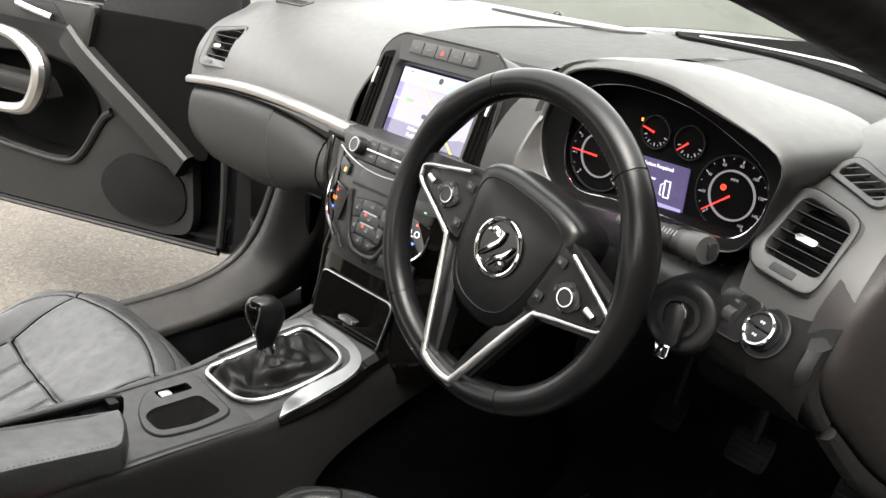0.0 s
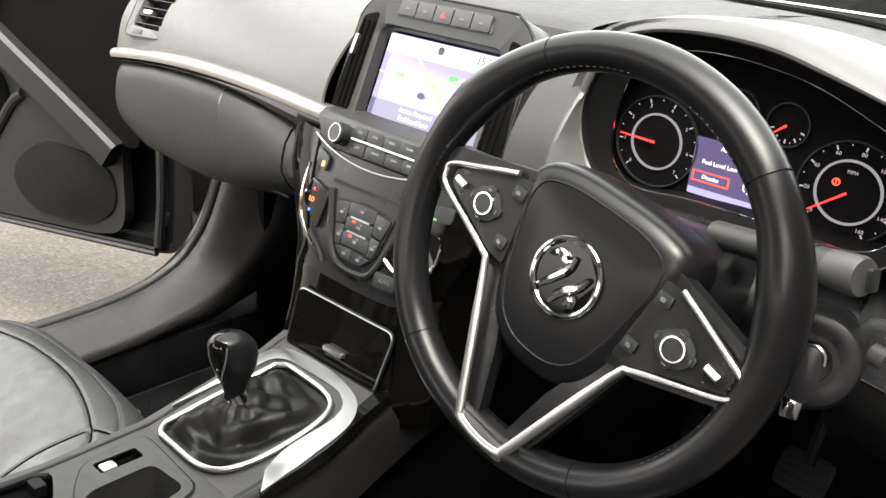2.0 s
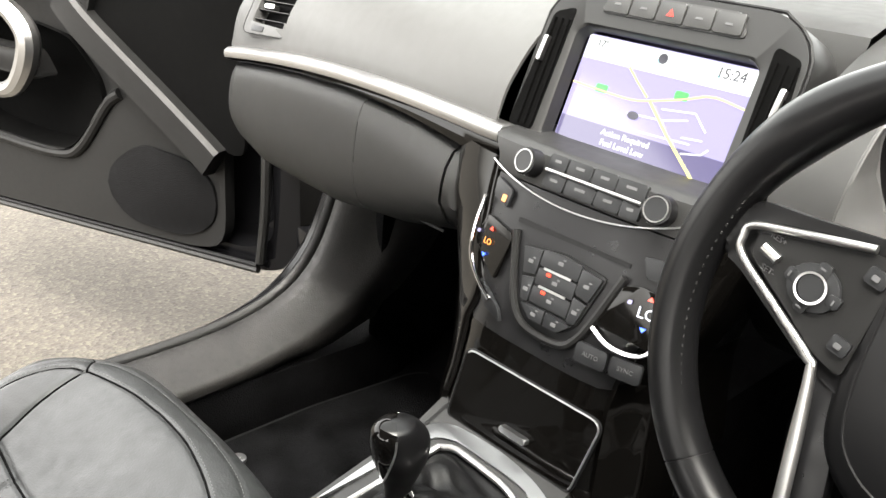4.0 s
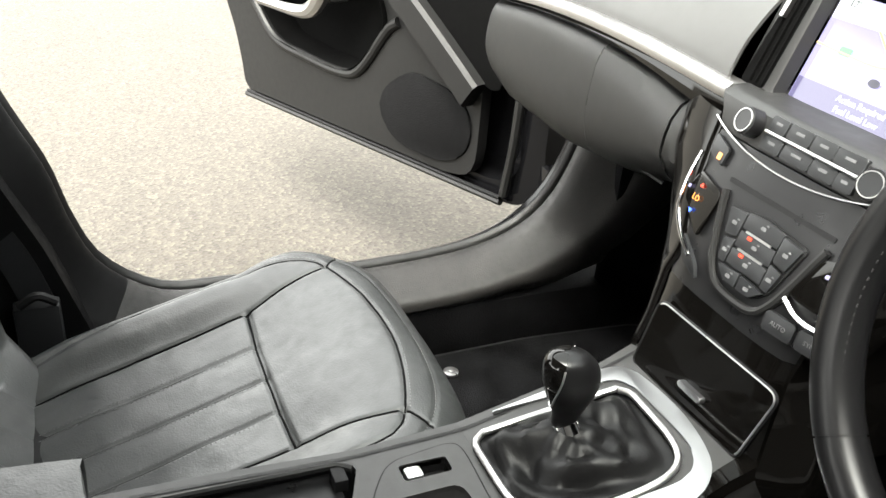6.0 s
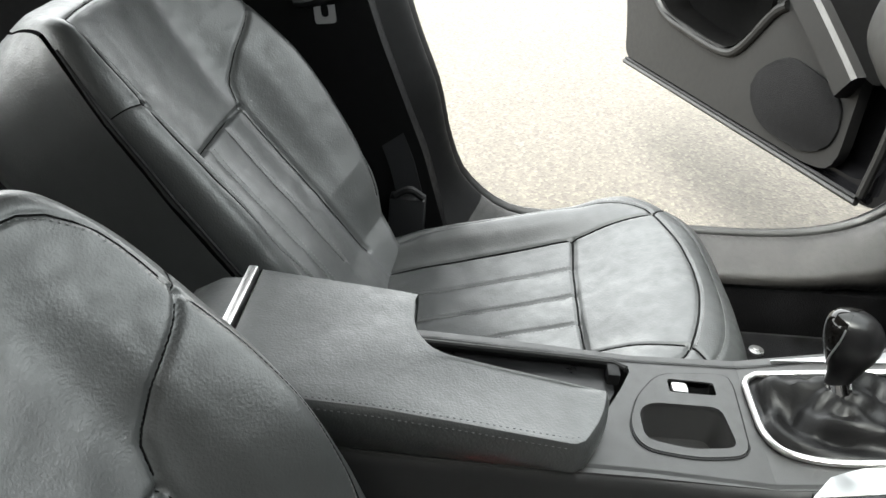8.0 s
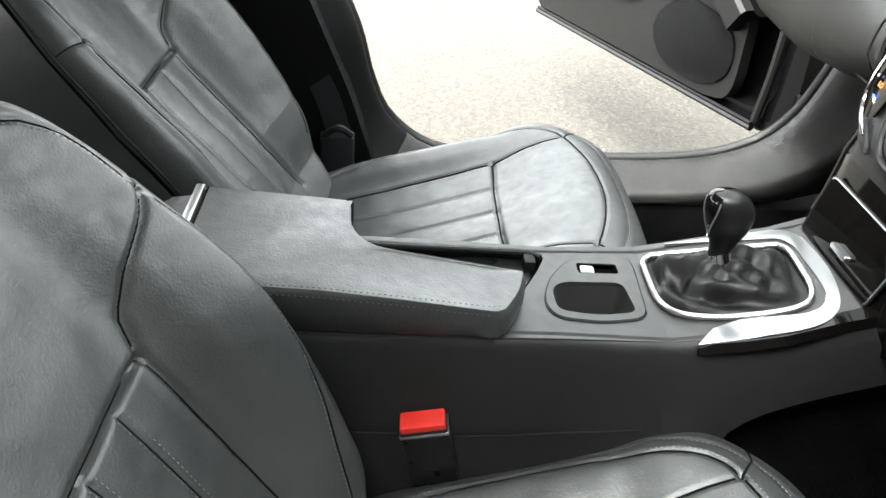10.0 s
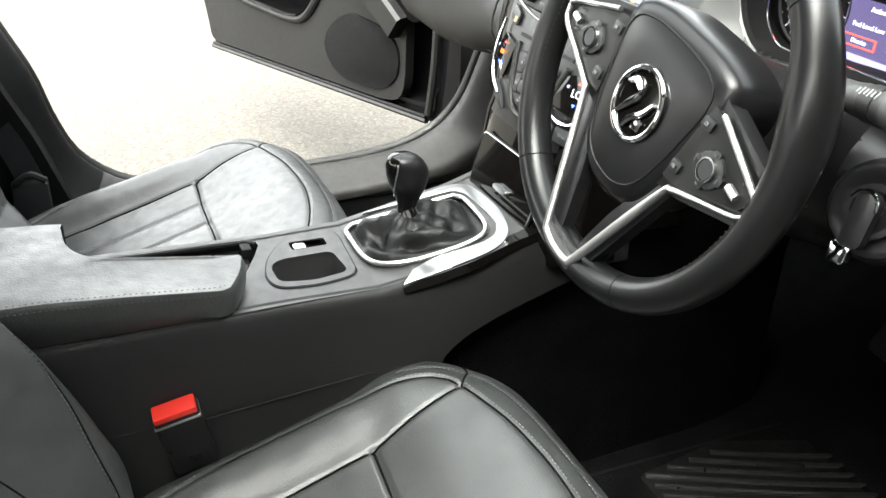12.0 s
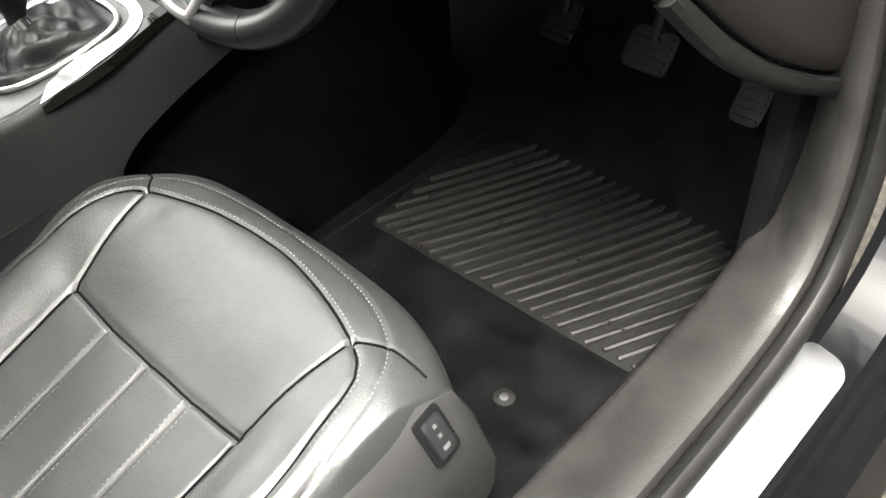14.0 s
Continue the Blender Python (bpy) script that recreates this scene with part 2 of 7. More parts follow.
def tube(pts, r, sides=10, closed=False, bm=None, flat=1.0):
    """A round bar along points; r may be a number or one for each point; flat squeezes it along the world's z-most side."""
    p = np.array(pts, float)
    n = len(p)
    rr = np.full(n, r) if np.isscalar(r) else np.array(r)
    t = np.gradient(p, axis=0)
    if closed:
        t = np.roll(p, -1, 0) - np.roll(p, 1, 0)
    t /= np.linalg.norm(t, axis=1)[:, None] + 1e-12
    ref = np.array([0, 0, 1.0]) if abs(t[0][2]) < 0.9 else np.array([1.0, 0, 0])
    a = np.cross(t[0], ref)
    rings = []
    for i in range(n):
        a = a - t[i] * (a @ t[i])
        a /= np.linalg.norm(a)
        b = np.cross(t[i], a)
        rings.append([p[i] + rr[i] * (math.cos(q) * a + flat * math.sin(q) * b) for q in np.linspace(0, 2 * math.pi, sides, endpoint=False)])
    if closed:
        rings.append(rings[0])
        bm = bm or bmesh.new()
        vs = [[bm.verts.new(q) for q in ring] for ring in rings[:-1]]
        vs.append(vs[0])
        for u, v in zip(vs, vs[1:]):
            for i in range(sides):
                j = (i + 1) % sides
                bm.faces.new((u[i], u[j], v[j], v[i]))
        return bm
    return loft(rings, True, True, bm)


def slab(outline, depth, m=None, bevel=0.0, bm=None, segments=2):
    """A flat plate: the outline in the plane of m, from 0 down to -depth along its z, with rounded upper rim."""
    own = bmesh.new()
    m = m or Matrix()
    top = [own.verts.new((x, y, 0)) for x, y in outline]
    low = [own.verts.new((x, y, -depth)) for x, y in outline]
    f = own.faces.new(top)
    own.faces.new(low[::-1])
    n = len(top)
    for i in range(n):
        own.faces.new((top[i], low[i], low[(i + 1) % n], top[(i + 1) % n]))
    if bevel:
        bmesh.ops.bevel(own, geom=list(f.edges), offset=bevel, segments=segments, affect="EDGES", profile=0.6)
    own.transform(m)
    if bm is None:
        return own
    me = bpy.data.meshes.new("join")
    own.to_mesh(me)
    own.free()
    bm.from_mesh(me)
    bpy.data.meshes.remove(me)
    return bm


def block(x0, x1, y0, y1, z0, z1, bevel=0.004, segments=2):
    bm = bmesh.new()
    bmesh.ops.create_cube(bm, size=1)
    bm.transform(Matrix.Translation(((x0 + x1) / 2, (y0 + y1) / 2, (z0 + z1) / 2)) @ Matrix.Diagonal((x1 - x0, y1 - y0, z1 - z0, 1)))
    if bevel:
        bmesh.ops.bevel(bm, geom=list(bm.edges), offset=bevel, segments=segments, affect="EDGES", profile=0.6)
    return bm


def disc(r, depth, m, sides=28, bevel=0.0, bm=None):
    return slab([(r * math.cos(a), r * math.sin(a)) for a in np.linspace(0, 2 * math.pi, sides, endpoint=False)], depth, m, bevel, bm)


def ring_plate(outer, inner, depth, m, bm=None):
    """A flat frame between two outlines of equal count."""
    bm = bm or bmesh.new()
    vs = [[bm.verts.new(m @ Vector((x, y, z))) for x, y in o] for o, z in ((outer, 0), (outer, -depth), (inner, -depth), (inner, 0))]
    n = len(outer)
    for a, b in zip(vs, vs[1:] + vs[:1]):
        for i in range(n):
            j = (i + 1) % n
            bm.faces.new((a[i], a[j], b[j], b[i]))
    return bm


def rounded(pts, r, n=5):
    """An outline with its corners rounded by r (a number or one a corner)."""
    p = [np.array(q, float) for q in pts]
    out = []
    for i, c in enumerate(p):
        a, b = p[i - 1], p[(i + 1) % len(p)]
        q = r[i] if isinstance(r, (list, tuple)) else r
        la, lb = np.linalg.norm(a - c), np.linalg.norm(b - c)
        s, e = c + (a - c) / la * min(q, la / 2.05), c + (b - c) / lb * min(q, lb / 2.05)
        for t in np.linspace(0, 1, n):
            out.append(tuple((1 - t) ** 2 * s + 2 * t * (1 - t) * c + t * t * e))
    return out


def frame_of(origin, x, normal):
    """A matrix with its x along x, z along the normal, at origin."""
    z = Vector(normal).normalized()
    x = (Vector(x) - z * Vector(x).dot(z)).normalized()
    y = z.cross(x)
    return Matrix(((x[0], y[0], z[0], origin[0]), (x[1], y[1], z[1], origin[1]), (x[2], y[2], z[2], origin[2]), (0, 0, 0, 1)))


def lettering(name, text, size, m, mat, parent, depth=0.0002):
    cu = bpy.data.curves.new("lettering", "FONT")
    cu.body, cu.size, cu.align_x, cu.align_y, cu.extrude = text, size, "CENTER", "CENTER", depth
    cu.resolution_u = 2
    ob = bpy.data.objects.new("lettering", cu)
    scene.collection.objects.link(ob)
    me = bpy.data.meshes.new_from_object(ob.evaluated_get(bpy.context.evaluated_depsgraph_get()))
    bpy.data.objects.remove(ob)
    me.transform(m)
    bm = bmesh.new()
    bm.from_mesh(me)
    bpy.data.meshes.remove(me)
    return part(name, bm, mat, parent, smooth=False)


def stitches(name, line, parent, normal=(0, 0, 1), length=0.0042, gap=0.0016, r=0.00048, label="", mat=None):
    """Short thread dashes along a line, joined."""
    p = np.array(line, float)
    total = np.linalg.norm(np.diff(p, axis=0), axis=1).sum()
    n = max(2, int(total / (length + gap)))
    q = straight(p, 2 * n)
    up = np.array(normal) * r * 0.6
    bm = bmesh.new()
    for i in range(n):
        tube([q[2 * i] + up, q[2 * i] * 0.3 + q[2 * i + 1] * 0.7 + up], r, 4, bm=bm)
    ob = part(name, bm, mat or THREAD, parent, label or "fine grey stitching")
    ob["kind"] = "stuff"
    return ob

# ---- the ground and the body shell ----
bm = bmesh.new()
bmesh.ops.create_grid(bm, x_segments=60, y_segments=60, size=1)
for v in bm.verts:
    r = max(abs(v.co.x), abs(v.co.y))
    s = 6 * r + 394 * r**5
    v.co.x, v.co.y = v.co.x / max(r, 1e-6) * s, v.co.y / max(r, 1e-6) * s
    v.co.z = 0.004 * noise.noise(v.co * 0.7)
structure("ground", bm, ASPHALT, "pale worn beige asphalt with fine exposed aggregate", "ground")

# unseen wall, added only to hold back sky light from the driver's side
structure("wall_light_block", block(1.95, 2.1, -3.4, 2.6, -0.05, 3.1, 0.01), LIGHT_BLOCK, "plain dark unseen wall added to block light from the driver's side", "wall")

# added backdrop for the vague greenish and grey distance; hides the far ground
structure("backdrop_ahead", block(-9.0, 4.0, 6.0, 6.2, -0.05, 1.5, 0.01), BACKDROP, "plain pale grey-green backdrop added beyond the bonnet", "wall")

OPENING = [(-0.70, 1.22), (-0.625, 1.0), (-0.555, 0.80), (-0.510, 0.69), (-0.484, 0.59), (-0.446, 0.51), (-0.362, 0.450), (-0.25, 0.442), (0, 0.438), (0.19, 0.452), (0.305, 0.490),
           (0.368, 0.552), (0.404, 0.64), (0.438, 0.77), (0.457, 0.93), (0.46, 1.04)]
DRIVER_REAR = [(-0.70, 1.22), (-0.625, 1.0), (-0.525, 0.726), (-0.449, 0.578), (-0.369, 0.498), (-0.25, 0.462)]


DRIVER_BODY = DRIVER_REAR + [(0, 0.450), (0.30, 0.450), (0.41, 0.478), (0.465, 0.56), (0.475, 0.68), (0.46, 0.84), (0.45, 1.04)]
DRIVER_OPENING = DRIVER_REAR + [(0, 0.452), (0.22, 0.457), (0.33, 0.488), (0.385, 0.56), (0.395, 0.66), (0.378, 0.77), (0.355, 0.90), (0.345, 1.04)]


def opening_sweep(side, profile, closed=True, path=OPENING, n=70, lean=0.06, run=(0, 70)):
    """A profile of (x outward from 0.65, depth into the body) carried round a door opening."""
    out = 0.012 if side > 0 else 0.0
    p = spline(DRIVER_OPENING if side > 0 and path is OPENING else path, n)
    t = np.gradient(p, axis=0)
    t /= np.linalg.norm(t, axis=1)[:, None]
    nrm = np.stack([t[:, 1], -t[:, 0]], 1)
    rings = []
    for (y, z), (ny, nz) in zip(p, nrm):
        slim = float(np.interp(y, [-0.5, -0.35, -0.2, 0.1, 0.25, 0.33, 0.40], [2.2, 1.8, 1.0, 1.0, 1.1, 1.7, 3.2]))
        inward = lean * max(0, z - 0.5)
        rings.append([(side * (0.65 + out + a - inward), y + ny * b * (slim if a < 0.11 else 1), z + nz * b * (slim if a < 0.11 else 1)) for a, b in profile])
    return loft(rings[run[0]:run[1]], closed, closed)


for side, word in ((1, "driver"), (-1, "passenger")):
    TRIM_SECTION = spline([(0.034, 0.050), (0.034, 0.038), (0.040, 0.030), (0.058, 0.022), (0.080, 0.012), (0.102, 0.003), (0.122, 0.0), (0.134, 0.006), (0.137, 0.03), (0.137, 0.07), (0.05, 0.07)], 36)
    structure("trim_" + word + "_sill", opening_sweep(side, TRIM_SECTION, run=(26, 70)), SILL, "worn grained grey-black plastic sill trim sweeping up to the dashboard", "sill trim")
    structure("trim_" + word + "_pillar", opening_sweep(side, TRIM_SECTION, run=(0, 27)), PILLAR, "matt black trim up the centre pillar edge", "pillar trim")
    structure("seal_" + word + "_opening", opening_sweep(side, [(0.150 + 0.013 * math.cos(a), 0.012 + 0.016 * math.sin(a)) for a in np.linspace(0, 2 * math.pi, 12, endpoint=False)]), RUBBER,
              "black ribbed rubber door seal round the opening", "door seal")
    structure("body_" + word + "_opening", opening_sweep(side, [(0.155, 0.022), (0.165, 0.032), (0.215, 0.036), (0.228, 0.055), (0.236, 0.050), (0.258, 0.078), (0.266, 0.074), (0.29, 0.14), (0.155, 0.14)], path=DRIVER_BODY if side > 0 else OPENING), PAINT,
              "gloss black painted sill and door frame with stepped edges", "car body")

# floor pan, bulkhead and tunnel
prof = spline([(-1.9, 0.40), (-0.75, 0.40), (-0.62, 0.28), (-0.4, 0.272), (0.3, 0.272), (0.52, 0.285), (0.68, 0.37), (0.80, 0.50), (0.86, 0.75), (0.88, 1.02)], 60)
bm = loft([[(x, y, z) for y, z in prof] for x in np.linspace(-0.72, 0.72, 29)], closed=False)
structure("floor", bm, CARPET, "black needle-felt carpet over the floor pan and bulkhead", "carpet")
for side, word in ((1, "driver"), (-1, "passenger")):
    bm = block(min(side * 0.688, side * 0.72), max(side * 0.688, side * 0.72), 0.405 if side > 0 else 0.46, 0.88, 0.26, 1.0, 0.012)
    structure("kick_" + word + "_panel", bm, CARPET, "black carpeted kick panel beside the footwell", "trim panel")
    bm = block(min(side * 0.69, side * 0.78), max(side * 0.69, side * 0.78), -0.60, 0.60, 0.25, 0.418 if side > 0 else 0.385, 0.012)
    structure("sill_" + word + "_carpet", bm, CARPET, "black carpet turned up against the sill", "carpet")
    # pillar behind the door opening
    outline = [(-0.46, 0.41), (-0.52, 0.60), (-0.60, 0.80), (-0.70, 1.10), (-0.78, 1.36), (-0.98, 1.36), (-0.92, 1.0), (-0.86, 0.42)]
    rings = [[(side * (x - 0.07 * max(0, z - 0.6)), y, z) for y, z in rounded(outline, 0.03)] for x in (0.74, 0.682, 0.672)]
    rings[2] = [(px, py * 0.985 - 0.010, pz * 0.985 + 0.010) for px, py, pz in rings[2]]
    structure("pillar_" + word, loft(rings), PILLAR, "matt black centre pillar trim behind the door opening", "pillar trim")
    # rear side panel below its window
    structure("side_" + word + "_rear", block(min(side * 0.70, side * 0.80), max(side * 0.70, side * 0.80), -1.95, -0.90, 0.30, 1.0, 0.02), MATT, "dark rear side panel of the cabin", "side panel")
    # windscreen pillar
    a, b = (side * 0.715, 0.78, 1.075), (side * 0.60, -0.50, 1.425)
    pts = spline([a, (side * 0.690, 0.40, 1.178), (side * 0.658, 0.0, 1.285), (side * 0.64, -0.20, 1.335), b], 26)
    structure("windscreen_pillar_" + word, tube(pts, 0.046 if side > 0 else [0.046 + 0.034 * max(0, 1 - i / 9) for i in range(26)], 14), MATT, "dark windscreen pillar trim rising from the dashboard end", "pillar trim")
structure("wall_rear", block(-0.8, 0.8, -2.0, -1.93, 0.3, 1.0, 0.02), MATT, "dark rear bulkhead of the cabin", "rear panel")
prof = [(-2.0, 1.30), (-1.6, 1.40), (-1.0, 1.46), (-0.64, 1.452), (-0.45, 1.440), (-0.30, 1.425)]
p = spline(prof, 24)
rings = [[(0.62 * u, y, z - 0.05 * u * u) for y, z in p] + [(0.62 * u, y, z - 0.05 * u * u + 0.035) for y, z in p[::-1]] for u in np.linspace(-1, 1, 13)]
roof_rings = [[(0.66 * u, y - 0.01, z - 0.055 * u * u + 0.045) for y, z in p] + [(0.66 * u, y - 0.01, z - 0.055 * u * u + 0.052) for y, z in p[::-1]] for u in np.linspace(-1, 1, 13)]
roof = thing("car_roof", (0, -1.0, 1.49), "gloss black painted roof panel over the cabin", "car roof")
part("panel", loft(roof_rings), PAINT, roof, "gloss black roof panel")
# out of view; its very pale colour is there to bounce light onto the seats
structure("ceiling", loft(rings), CLOTH, "unseen woven cloth headlining, set pale to bounce light", "headlining")

glass = thing("windscreen", (0, 1.0, 1.08), "clear laminated windscreen above the dashboard", "windscreen")
rows = []
for s in np.linspace(0, 1, 25):
    rows.append([(u * (0.70 - 0.12 * s), 1.30 - 1.58 * s - 0.42 * u * u * (1 - s), 1.085 + 0.330 * s + 0.034 * math.sin(math.pi * s)) for u in np.linspace(-1, 1, 49)])
bm = bmesh.new()
loft(rows, False, False, bm)
bmesh.ops.solidify(bm, geom=list(bm.faces), thickness=0.005)
g = part("pane", bm, GLASS, glass)
g.visible_shadow = False
part("lower_seal", tube(rows[0], 0.007, 8), RUBBER, glass, "black rubber seal under the glass")
part("upper_seal", tube(rows[-1], 0.007, 8), RUBBER, glass, "black rubber seal over the glass")

# what lies ahead of the windscreen
prof = spline([(1.02, 1.075), (1.16, 1.066), (1.30, 1.055), (1.34, 1.04)], 14)
bm = loft([[(x, y - 0.36 * (x / 0.7) ** 2, z - 0.02 * (x / 0.7) ** 2) for y, z in prof] for x in np.linspace(-0.86, 0.86, 41)], False, False)
bmesh.ops.solidify(bm, geom=list(bm.faces), thickness=0.006)
structure("scuttle", bm, MATT, "matt black scuttle panel below the windscreen", "scuttle panel")
bonnet = thing("bonnet", (0, 1.8, 0.80), "gloss black bonnet ahead of the windscreen", "bonnet")
prof = spline([(1.34, 1.05), (1.60, 1.095), (1.95, 1.07), (2.2, 0.96), (2.34, 0.78)], 24)
bm = loft([[(x, y - 0.34 * (x / 0.78) ** 2, z - 0.06 * (x / 0.78) ** 4) for y, z in prof] for x in np.linspace(-0.92, 0.92, 61)], False, False)
bmesh.ops.solidify(bm, geom=list(bm.faces), thickness=0.006)
part("panel", bm, PAINT, bonnet, "gloss black bonnet panel")

# ---- dashboard ----
dashboard = thing("dashboard", (0, 0.4, 0.80), "black soft-grained dashboard with a satin silver strip and gloss underside", "dashboard")


def bow(x):
    return 0.027 * (abs(x) / 0.72) ** 2.4


def strip_z(x):
    s = max(0.0, (x + 0.15) / -0.578)
    return 0.982 + 0.012 * math.sin(math.pi * s / 1.05) - 0.030 * s**1.6


def upper_profile(x, n=44):
    b = bow(x)
    top = 1.128 + 0.004 * math.cos(x * 2)
    end = max(0, (abs(x) - 0.60) / 0.14)
    drop = 0.012 * end**2
    zs = strip_z(x) + 0.001 if x < 0 else 0.980
    b += 0.03 * max(0, (abs(x) - 0.76) / 0.05) ** 2
    pts = [(1.04, 1.116), (0.80, 1.131 - drop), (0.55, top + 0.006 - drop), (0.38, top - drop), (0.29 + b, top - 0.022 - drop), (0.225 + b, 1.075 - drop), (0.186 + b, 1.03 - drop),
           (0.171 + b, zs + 0.012), (0.1695 + b, zs)]
    return spline(pts, n)


def stack_back_profile(x, n=44):
    return spline([(1.04, 1.116), (0.80, 1.131), (0.60, 1.134), (0.45, 1.134), (0.36, 1.130), (0.30, 1.122), (0.285, 1.10), (0.285, 1.04), (0.285, 0.95)], n)


def notch_profile(x, n=44):
    return spline([(1.04, 1.116), (0.80, 1.131), (0.60, 1.132), (0.48, 1.132), (0.41, 1.125), (0.36, 1.10), (0.33, 1.06), (0.325, 0.99), (0.325, 0.95)], n)


def driver_profile(x, n=44):
    b = 0.02 - 0.20 * (x - 0.57)
    end = max(0, (x - 0.62) / 0.12)
    drop = 0.03 * end**2
    pts = [(1.04, 1.116), (0.80, 1.131 - drop), (0.55, 1.133 - drop), (0.40, 1.128 - drop), (0.30 + b, 1.108 - drop), (0.220 + b, 1.075 - drop), (0.165 + b, 1.03 - drop), (0.144 + b, 0.99), (0.136 + b, 0.958)]
    return spline(pts, n)


# outlets in the pad: plane, bezel and opening
VENT_RIGHT = (frame_of((0.6131, 0.1780, 1.0345), (0.074, -0.016, -0.005), (-0.125, -0.775, 0.62)),
              [(-0.033, -0.0465), (-0.047, -0.024), (-0.0465, 0.046), (-0.030, 0.056), (0.030, 0.0455), (0.041, 0.034), (0.0455, -0.038), (0.037, -0.0485)],
              [(-0.0275, -0.0275), (-0.0332, -0.018), (-0.0325, 0.038), (-0.025, 0.0435), (0.022, 0.036), (0.0325, 0.0285), (0.0377, -0.0245), (0.032, -0.0285)])
VENT_LEFT = (frame_of((-0.662, 0.2125, 1.034), (1, 0.03, 0.05), (0.02, -0.87, 0.49)),
             [(-0.050, -0.053), (-0.050, 0.030), (0.074, 0.046), (0.062, -0.050)], [(-0.035, -0.033), (-0.032, 0.022), (0.064, 0.038), (0.048, -0.036)])
DEMIST_RIGHT = (frame_of((0.622, 0.258, 1.0915), (1, 0, 0), (-0.05, -0.50, 1)),
                [(-0.034, -0.004), (-0.036, 0.012), (-0.0225, 0.032), (-0.011, 0.030), (0.030, 0.001), (0.0395, -0.0145), (0.041, -0.037), (0.030, -0.041)],
                [(-0.0255, 0.000), (-0.0265, 0.0075), (-0.0205, 0.0215), (-0.0150, 0.0205), (0.024, -0.0013), (0.0315, -0.0155), (0.033, -0.027), (0.0265, -0.030)])
DEMIST_LEFT = (frame_of((-0.60, 0.345, 1.1245), (1, 0.0, 0.0), (0.0, -0.30, 1.0)),
               [(-0.055, -0.014), (0.050, -0.014), (0.050, 0.020), (-0.045, 0.020)], [(-0.044, -0.008), (0.042, -0.008), (0.042, 0.012), (-0.036, 0.012)])


def inside(p, poly):
    n, hit = len(poly), False
    for i in range(n):
        (xa, ya), (xb, yb) = poly[i], poly[(i + 1) % n]
        if (ya > p[1]) != (yb > p[1]) and p[0] < (xb - xa) * (p[1] - ya) / (yb - ya) + xa:
            hit = not hit
    return hit


def cut_outlet(bm, outlet):
    """Open the pad behind an outlet."""
    m, _, hole = outlet
    inv = m.inverted()
    cx, cy = sum(p[0] for p in hole) / len(hole), sum(p[1] for p in hole) / len(hole)
    hole = [(cx + (x - cx) * 1.14, cy + (y - cy) * 1.14) for x, y in hole]
    gone = []
    for f in bm.faces:
        q = inv @ f.calc_center_median()
        if abs(q.z) < 0.035 and inside((q.x, q.y), hole):
            gone.append(f)
    bmesh.ops.delete(bm, geom=gone, context="FACES")


spans = ((-0.806, -0.150, 110, upper_profile), (-0.150, 0.158, 14, stack_back_profile), (0.158, 0.214, 6, upper_profile), (0.214, 0.585, 20, notch_profile))
for x0, x1, count, profile in spans:
    bm = loft([[(x, y, z) for y, z in profile(x, 110 if count > 100 else 44)] for x in np.linspace(x0, x1, count)], False, False)
    if count > 100:
        cut_outlet(bm, VENT_LEFT)
        cut_outlet(bm, DEMIST_LEFT)
    bmesh.ops.solidify(bm, geom=list(bm.faces), thickness=0.004)
    part("upper_pad", bm, DASH, dashboard, "black soft-touch upper dash pad")
rings = [[(x, y, z) for y, z in driver_profile(x, 140)] for x in np.linspace(0.568, 0.687, 32)]
bm = loft(rings, False, False)
cut_outlet(bm, VENT_RIGHT)
cut_outlet(bm, DEMIST_RIGHT)
bmesh.ops.solidify(bm, geom=list(bm.faces), thickness=0.004)
part("end_pad", bm, DASH, dashboard, "black soft-touch dash pad beside the dials")

# hood over the dials: its lip and the chrome rim behind it, both turned a little towards the passenger
LIP = spline([(0.213, 1.055), (0.222, 1.088), (0.250, 1.130), (0.282, 1.1435), (0.322, 1.150), (0.371, 1.152), (0.419, 1.149), (0.464, 1.140), (0.507, 1.130), (0.548, 1.119), (0.572, 1.108), (0.580, 1.093), (0.575, 1.064), (0.564, 1.024), (0.535, 0.996), (0.45, 0.989), (0.36, 0.985), (0.280, 0.977), (0.254, 0.983), (0.231, 1.001), (0.2175, 1.027)], 120, True)
RIM = spline([(0.248, 1.030), (0.250, 1.060), (0.259, 1.095), (0.278, 1.120), (0.315, 1.1315), (0.358, 1.136), (0.407, 1.134), (0.453, 1.127), (0.500, 1.112), (0.542, 1.094), (0.559, 1.076), (0.5615, 1.051), (0.5545, 1.031), (0.538, 1.011), (0.516, 1.0015), (0.4845, 0.9995), (0.42, 0.998), (0.349, 0.994), (0.300, 0.987), (0.275, 0.990), (0.255, 1.006)], 120, True)


def hood_y(x):
    return 0.254 - 0.148 * x


def polar(line, angles, centre=(0.402, 1.062)):
    """Where rays from the centre meet a closed outline."""
    d = line[:, :2] - np.array(centre)
    a, r = np.arctan2(d[:, 1], d[:, 0]), np.hypot(d[:, 0], d[:, 1])
    order = np.argsort(a)
    radius = np.interp(angles, a[order], r[order], period=2 * math.pi)
    return np.stack([centre[0] + radius * np.cos(angles), centre[1] + radius * np.sin(angles)], 1)


